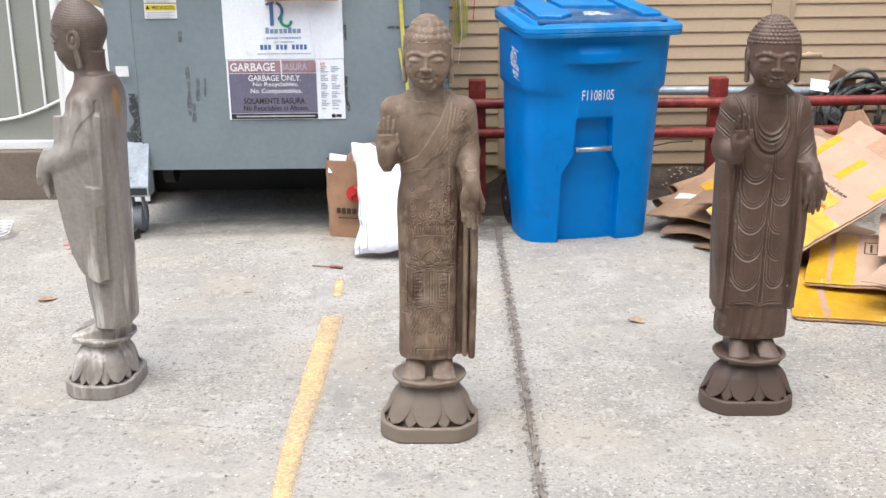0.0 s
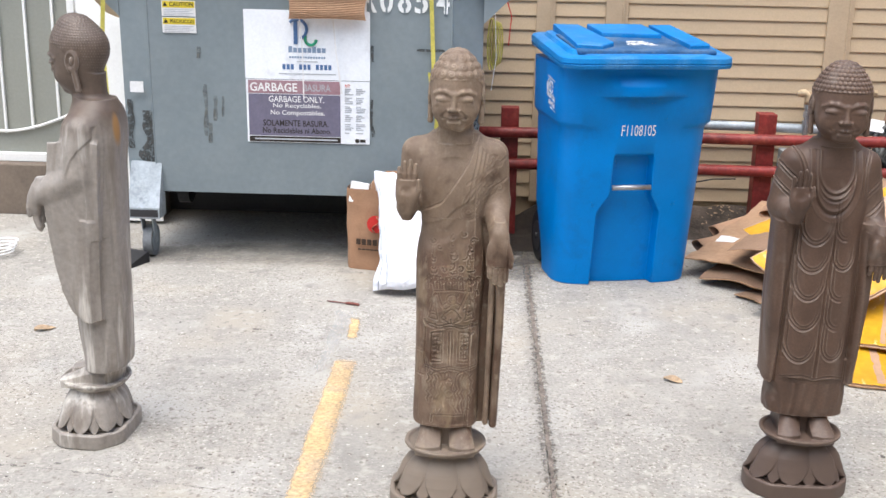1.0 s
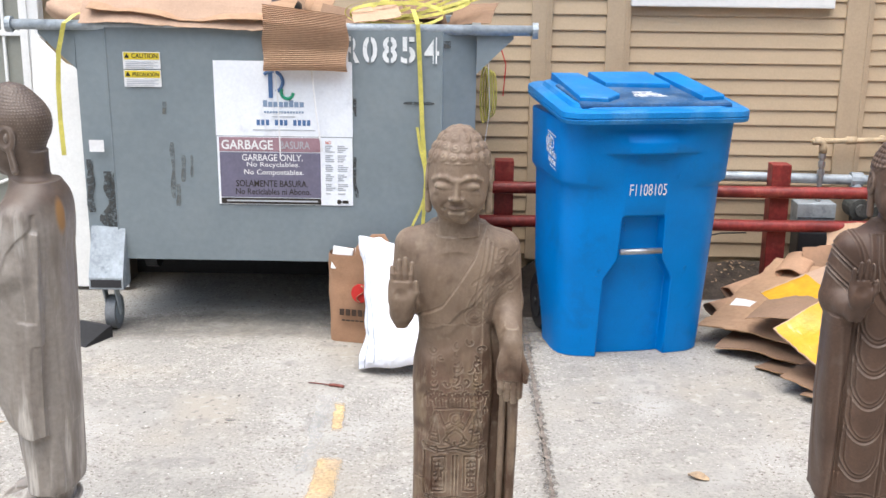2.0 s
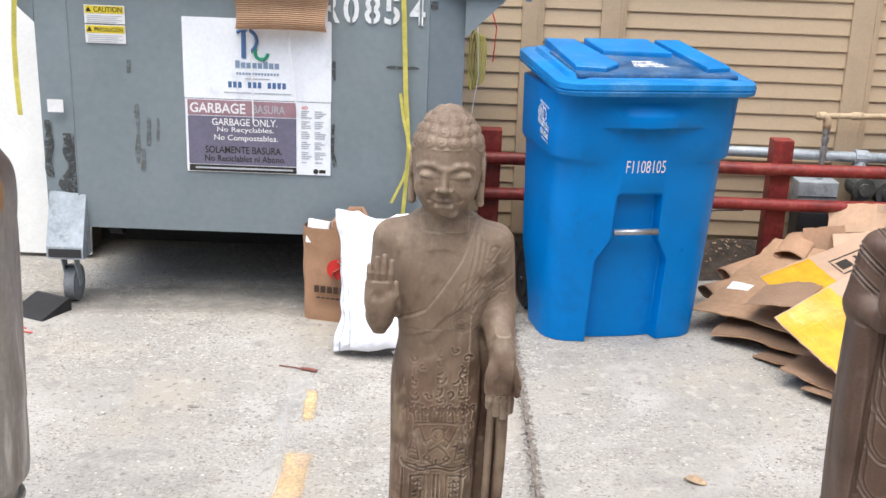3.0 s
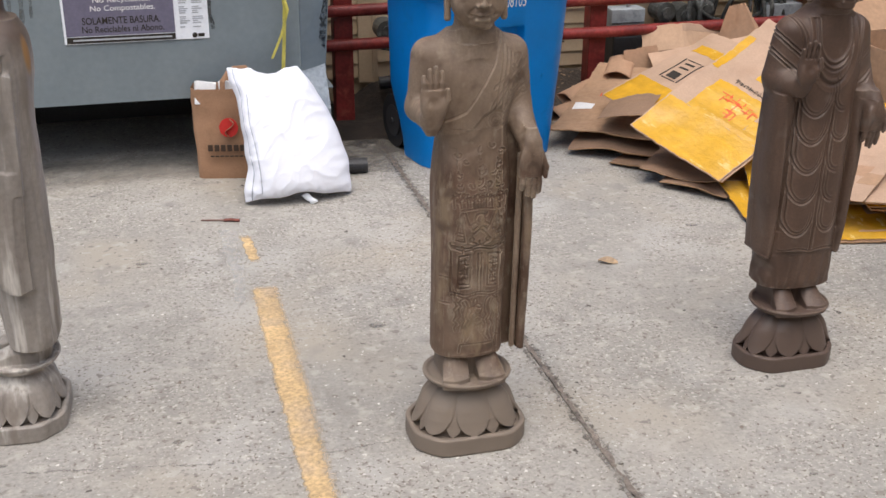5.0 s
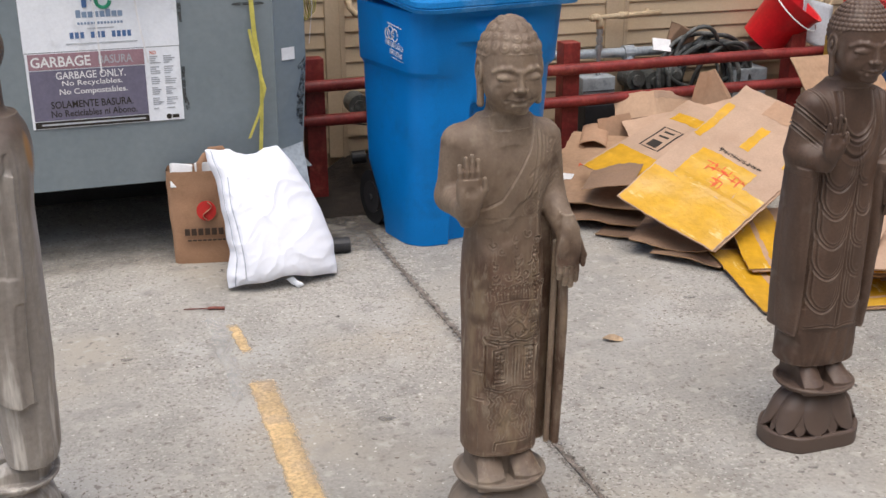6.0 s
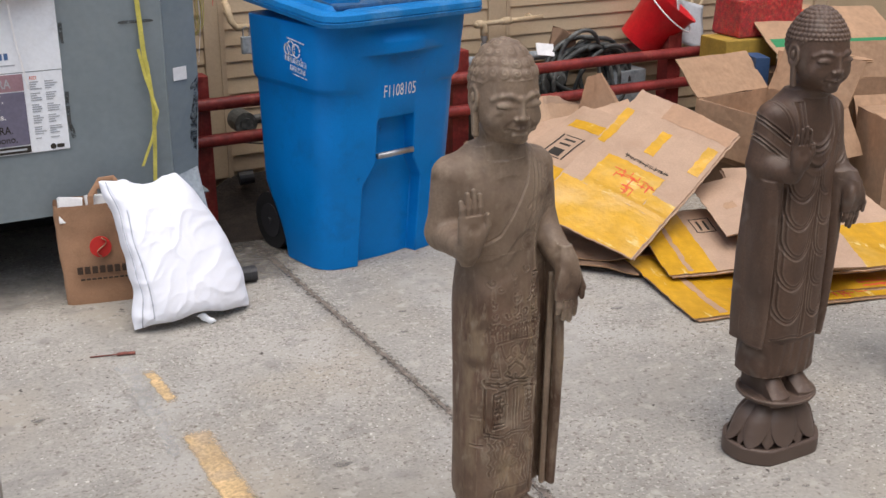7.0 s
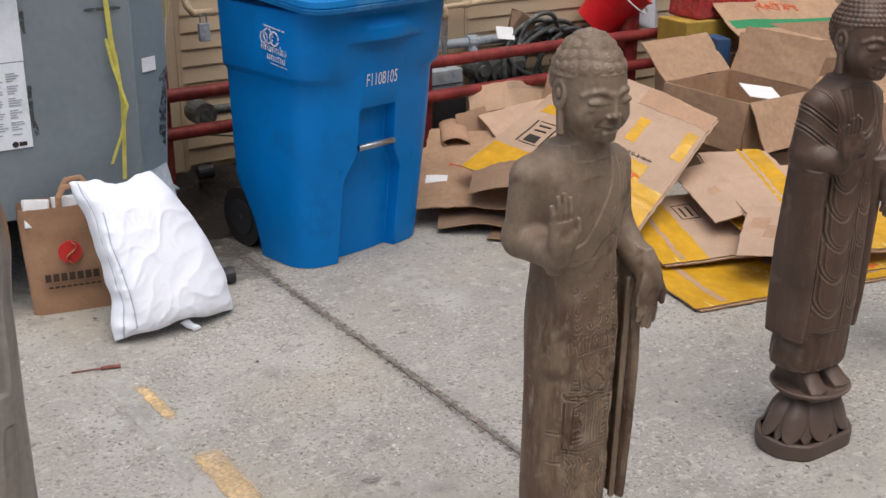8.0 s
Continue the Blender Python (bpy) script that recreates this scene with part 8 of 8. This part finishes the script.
# ---- what lies in and hangs from the dumpster ----
def build_heap():
    def leaf(name, O, U, V, w, h, material, label, seed, bend=0.02, curl=0.0, thick=0.006):
        return sheet(name, O, U, V, w, h, material, label, thick, bend, seed, curl, double=False, group="cardboard in the dumpster")
    leaf("carton_flap", (-1.535, 5.655, 1.375), (1.0, 0.0, -0.035), (0.0, 0.35, 0.42), 0.80, 0.16, M_KRAFT_PALE, "long strip of pale corrugated card over the rim", 71, 0.02)
    leaf("carton_flap", (-1.50, 5.66, 1.42), (1.0, -0.01, -0.06), (0.02, 0.8, 0.3), 0.85, 0.35, M_KRAFT, "folded brown card lying in the dumpster", 72, 0.03)
    # ribbed sheet hanging over the rim: it bows out near its foot, and its top edge slopes
    m = pose(-0.755, 5.640, 1.185)
    ob = thing("corrugated_sheet", "ribbed corrugated card hanging over the rim", "carton", m, "cardboard in the dumpster")
    bm = bmesh.new()
    rows = []
    for k in range(69):
        q = k / 68
        z = 0.275 * q
        bow = -0.026 * math.exp(-((q - 0.10) / 0.16) ** 2) + 0.030 * max(0.0, q - 0.75) * 4 + 0.006 * math.sin(6 * q)
        left, right = 0.004 * math.sin(11 * q), 0.357 - 0.006 * math.sin(9 * q)
        row = []
        for i in range(13):
            a = i / 12
            zz = z * (1 - 0.16 * a * q) + 0.006 * math.sin(3 * a) * (1 - q)
            row.append(bm.verts.new((left + (right - left) * a, bow + 0.010 * noise.noise((a * 3, q * 3, 7)) + (0.0018 if k % 2 else -0.0018), zz)))
        rows.append(row)
    for q, w in zip(rows, rows[1:]):
        for i in range(12):
            bm.faces.new((q[i], q[i + 1], w[i + 1], w[i]))
    bmesh.ops.solidify(bm, geom=bm.faces[:], thickness=0.004)
    part("ribbed_face", bm, M_KRAFT_RIB, ob, "ribbed pale orange-brown face")
    rnd = random.Random(77)
    for k in range(14):
        x = -1.35 + 0.105 * k + rnd.uniform(-0.05, 0.05)
        far = x > -0.25
        leaf("carton_piece", (x, 5.80 + rnd.uniform(0, 0.35), 1.30 + rnd.uniform(-0.02, 0.06)), (1, rnd.uniform(-0.4, 0.4), rnd.uniform(-0.2, 0.2)), (rnd.uniform(-0.3, 0.3), 0.8, rnd.uniform(0.1, 0.8)),
             rnd.uniform(0.18, 0.36) * (0.6 if far else 1), rnd.uniform(0.14, 0.26), M_KRAFT_DARK if far else rnd.choice([M_KRAFT, M_KRAFT_DARK, M_KRAFT_DARK]), "torn piece of brown card in the heap", 80 + k, 0.03)
    bm = bmesh.new()
    rows = []
    for j in range(9):
        row = []
        for i in range(20):
            x, y = -1.55 + 1.66 * i / 19, 5.76 + 0.68 * j / 8
            row.append(bm.verts.new((x, y, 1.27 + 0.09 * noise.noise((x * 5, y * 5, 2)))))
        rows.append(row)
    for q, w in zip(rows, rows[1:]):
        for i in range(19):
            bm.faces.new((q[i], q[i + 1], w[i + 1], w[i]))
    tagged(link_mesh("rubbish", bm, M_RUBBISH, False), "mixed dark rubbish filling the dumpster", "rubbish", kind="stuff")
    bm = bmesh.new()
    bmesh.ops.create_icosphere(bm, subdivisions=3, radius=0.10)
    for v in bm.verts:
        v.co *= 1 + 0.35 * noise.noise(v.co * 11)
        v.co.x *= 1.5
        v.co.z *= 0.7
    solo("plastic_bag", bm, M_KRAFT_PALE, "crumpled beige paper sack on the heap", "bag", pose(-1.66, 6.06, 1.40), True)
    bm = bmesh.new()
    bmesh.ops.create_icosphere(bm, subdivisions=3, radius=0.10)
    for v in bm.verts:
        v.co *= 1 + 0.45 * noise.noise(v.co * 12 + Vector((3, 1, 0)))
        v.co.x *= 1.7
        v.co.z *= 0.7
    solo("rubbish_bag", bm, M_DARK, "crumpled black bag among the cardboard", "bag", pose(-0.80, 5.95, 1.43), True)

    def strap(pts, width, label, across=(1, 0.15, 0), name="strap", material=M_STRAP):
        bm = bmesh.new()
        ribbon(bm, pts, width, across, 0.0006)
        solo(name, bm, material, label, "strap", group="loose straps")
    f = 5.672
    strap([(-0.13, 5.78, 1.44), (-0.115, 5.70, 1.41), (-0.105, f - 0.012, 1.385), (-0.10, f - 0.008, 1.30), (-0.093, f, 1.15), (-0.084, f + 0.004, 0.95), (-0.078, f, 0.85)], 0.019, "yellow packing strap hanging down the dumpster front")
    strap([(-0.105, f - 0.006, 0.95), (-0.090, f - 0.01, 0.85), (-0.055, f - 0.018, 0.705), (-0.085, f - 0.012, 0.60), (-0.132, f - 0.02, 0.50)], 0.012, "loose end of yellow strap")
    strap([(-0.078, f - 0.004, 0.90), (-0.066, f - 0.006, 0.72), (-0.075, f - 0.002, 0.56), (-0.085, f, 0.43)], 0.016, "yellow strap reaching down behind the pillow")
    strap([(-1.52, 5.80, 1.42), (-1.56, 5.70, 1.405), (-1.60, 5.67, 1.37), (-1.635, 5.68, 1.25), (-1.65, 5.69, 1.10), (-1.655, 5.70, 0.95), (-1.65, 5.70, 0.80)], 0.020, "yellow strap hanging past the dumpster corner")
    for k in range(4):
        c = 0.012 * k
        strap([(0.185 + 0.018 * math.cos(a) + c, 5.90 + 0.01 * k, 1.065 + (0.125 - 0.008 * k) * math.sin(a)) for a in np.linspace(0, 2 * math.pi, 22)], 0.016, "loop of yellow strap hanging behind the dumpster", (0.5, 1, 0))
    strap([(0.16, 5.86, 1.36), (0.20, 5.88, 1.20), (0.21, 5.89, 1.0), (0.19, 5.89, 0.84)], 0.006, "thin pale string at the dumpster corner", (0.6, 1, 0), "string", M_LABEL)
    strap([(0.20, 5.80, 1.34), (0.25, 5.88, 1.285), (0.278, 5.90, 1.20), (0.268, 5.90, 1.06)], 0.008, "red ribbon hanging at the dumpster corner", (0.6, 1, 0), "ribbon", M_RED)
    for k in range(6):
        a, b = rnd.uniform(0.10, 0.22), rnd.uniform(0.03, 0.08)
        strap([(-0.20 + 0.05 * k + a * math.cos(q), 5.80 + 0.05 * k + 0.04 * math.sin(2 * q), 1.42 + b * math.sin(q + 0.4 * k) + 0.010 * k) for q in np.linspace(0.7 * k, 0.7 * k + rnd.uniform(3.0, 5.5), 20)], 0.015, "springy yellow packing strap on the heap", (0.1, 0.4, 1))
    leaf("carton_flap", (-0.375, 5.70, 1.375), (1.0, 0.10, 0.22), (-0.2, 0.7, 0.30), 0.20, 0.12, M_KRAFT_RIB, "pale ribbed card scrap on the rim", 95, 0.02)
    for k in range(7):
        x = -0.33 + 0.06 * k
        strap([(x + 0.10 * math.cos(a), 5.86 + 0.03 * k, 1.42 + 0.045 * math.sin(a) + 0.012 * k) for a in np.linspace(0.2 * k, 5.0 + 0.2 * k, 18)], 0.014, "tangled yellow packing strap on the heap", (0.2, 1, 0))
    strap([(-0.712, f - 0.02, 1.20), (-0.700, f - 0.012, 1.05), (-0.696, f - 0.010, 0.81)], 0.006, "thin white string over the sign", (1, 0, 0), "string", M_LABEL)
    strap([(-0.555, f - 0.02, 1.20), (-0.540, f - 0.012, 1.02), (-0.515, f - 0.010, 0.84)], 0.007, "thin white string over the sign", (1, 0, 0), "string", M_LABEL)


build_heap()


# ---- small things on the ground ----
def build_small():
    bm = bmesh.new()
    prof = [(-0.105, 0.0), (0.105, 0.0), (0.09, 0.012), (-0.085, 0.052), (-0.105, 0.052)]
    loft(bm, [[(-0.09, a * 0.8, b) for a, b in prof], [(0.09, a * 0.8, b) for a, b in prof]])
    bmesh.ops.recalc_face_normals(bm, faces=bm.faces)
    solo("wheel_chock", bm, M_BLACK, "black rubber wheel chock by the caster", "wheel chock", pose(-1.575, 5.565, 0.0, 0, 0, 155))
    bm = bmesh.new()
    rod(bm, (-0.16, 5.535, 0.034), (0.245, 5.503, 0.034), 0.033, 18)
    for k in range(10):
        x = -0.14 + 0.04 * k
        rod(bm, (x, 5.535 - 0.08 * (x + 0.16), 0.034), (x + 0.02, 5.533 - 0.08 * (x + 0.16), 0.034), 0.035, 18)
    solo("black_tube", bm, M_DARK, "short black ribbed plastic tube behind the pillow", "tube")
    # twig, leaves
    bm = bmesh.new()
    tube(bm, [(-0.512, 5.083, 0.004), (-0.46, 5.066, 0.006), (-0.42, 5.052, 0.007)], 0.0025, 6)
    tube(bm, [(-0.425, 5.054, 0.007), (-0.40, 5.046, 0.009), (-0.366, 5.034, 0.008)], 0.006, 6)
    solo("twig", bm, M_TWIG, "thin reddish brown twig on the concrete", "twig")
    for k, (x, y, s, t) in enumerate(((0.885, 4.288, 0.036, -25), (-1.60, 4.62, 0.045, 40), (-1.95, 4.42, 0.035, 110))):
        bm = bmesh.new()
        n = 12
        top = [bm.verts.new((s * (i / n * 2 - 1), 0.42 * s * math.sin(math.pi * (i / n) ** 0.8), 0.010 + 0.010 * math.sin(3 * i / n + k))) for i in range(n + 1)]
        mid = [bm.verts.new((s * (i / n * 2 - 1), 0, 0.004 + 0.004 * math.sin(4 * i / n))) for i in range(n + 1)]
        low = [bm.verts.new((s * (i / n * 2 - 1), -0.42 * s * math.sin(math.pi * (i / n) ** 0.8), 0.008 + 0.006 * math.cos(3 * i / n))) for i in range(n + 1)]
        for a, b in ((top, mid), (mid, low)):
            for i in range(n):
                if len({a[i], a[i + 1], b[i + 1], b[i]}) == 4:
                    bm.faces.new((a[i], a[i + 1], b[i + 1], b[i]))
        ob = solo("dry_leaf", bm, M_LEAF, "curled dry brown leaf on the concrete", "leaf", pose(x, y, 0.001, 0, 0, t), True, "fallen leaves")
        md = ob.modifiers.new("thickness", 'SOLIDIFY')
        md.thickness = 0.0012
    # red string and white wire hanger far off
    bm = bmesh.new()
    for q in range(3):
        tube(bm, [(-1.72 + 0.05 * i - 0.02 * q, 5.30 + 0.02 * math.sin(i * 2 + q), 0.006 + 0.012 * (i % 2) + 0.02 * q) for i in range(5)], 0.003, 5)
    solo("red_string", bm, M_RED, "bit of red string on the concrete", "string")
    bm = bmesh.new()
    for q in range(4):
        tube(bm, [(-2.30 + 0.16 * math.cos(a), 5.62 + 0.09 * math.sin(a) + 0.02 * q, 0.01 + 0.012 * q + 0.02 * math.cos(a)) for a in np.linspace(-1.5 + 0.2 * q, 1.6, 10)], 0.004, 5)
    solo("wire_hangers", bm, M_LABEL, "white wire hangers lying on the concrete", "hanger")
    # oil spots and fallen bits
    rnd = random.Random(5)
    spots = [(1.046, 3.281, 0.010), (0.90, 3.40, 0.008), (1.02, 3.33, 0.012), (0.916, 3.453, 0.010), (-0.03, 4.007, 0.022), (-1.122, 3.47, 0.010), (0.62, 4.92, 0.014), (1.35, 4.55, 0.02), (-0.75, 4.7, 0.018)]
    for _ in range(44):
        spots.append((rnd.uniform(-2.2, 2.2), rnd.uniform(2.3, 5.6), rnd.choice([0.004, 0.005, 0.007, 0.009, 0.012])))
    for x, y, r in spots:
        bm = bmesh.new()
        n = 14
        vs = [bm.verts.new((r * 1.3 * math.cos(a) * (1 + 0.35 * noise.noise((math.cos(a) * 2 + x * 7, math.sin(a) * 2, y * 5))), r * 0.8 * math.sin(a) * (1 + 0.35 * noise.noise((math.cos(a) * 2, math.sin(a) * 2 + 5, x * 9))), 0)) for a in (2 * math.pi * i / n for i in range(n))]
        bm.faces.new(vs)
        ob = link_mesh("oil_spot", bm, M_STAIN)
        ob.location = (x, y, 0.0042)
        tagged(ob, "dark oil spot on the concrete", "stain", kind="structure")
    bm = bmesh.new()
    for _ in range(170):
        x = rnd.uniform(0.95, 3.0)
        y = rnd.uniform(6.44, 6.59)
        s = rnd.uniform(0.004, 0.012)
        bmesh.ops.create_cube(bm, size=1, matrix=pose(x, y, rise(x, y) + 0.022, rnd.uniform(-30, 30), rnd.uniform(-30, 30), rnd.uniform(0, 360)) @ Matrix.Diagonal((s * 1.6, s, 0.002, 1)))
    tagged(link_mesh("leaf_litter", bm, M_LEAF), "dry leaf scraps on the earth along the wall", "litter", kind="stuff")
    bm = bmesh.new()
    for _ in range(160):
        x = 0.392 + rnd.gauss(0, 0.016)
        y = rnd.uniform(2.2, 6.2)
        s = rnd.uniform(0.0015, 0.004)
        bmesh.ops.create_cube(bm, size=1, matrix=pose(x, y, 0.003, rnd.uniform(0, 90), rnd.uniform(0, 90), rnd.uniform(0, 360)) @ Matrix.Diagonal((s, s, s, 1)))
    tagged(link_mesh("grit", bm, M_JOINT), "loose grit along the expansion joint", "grit", kind="stuff")


build_small()
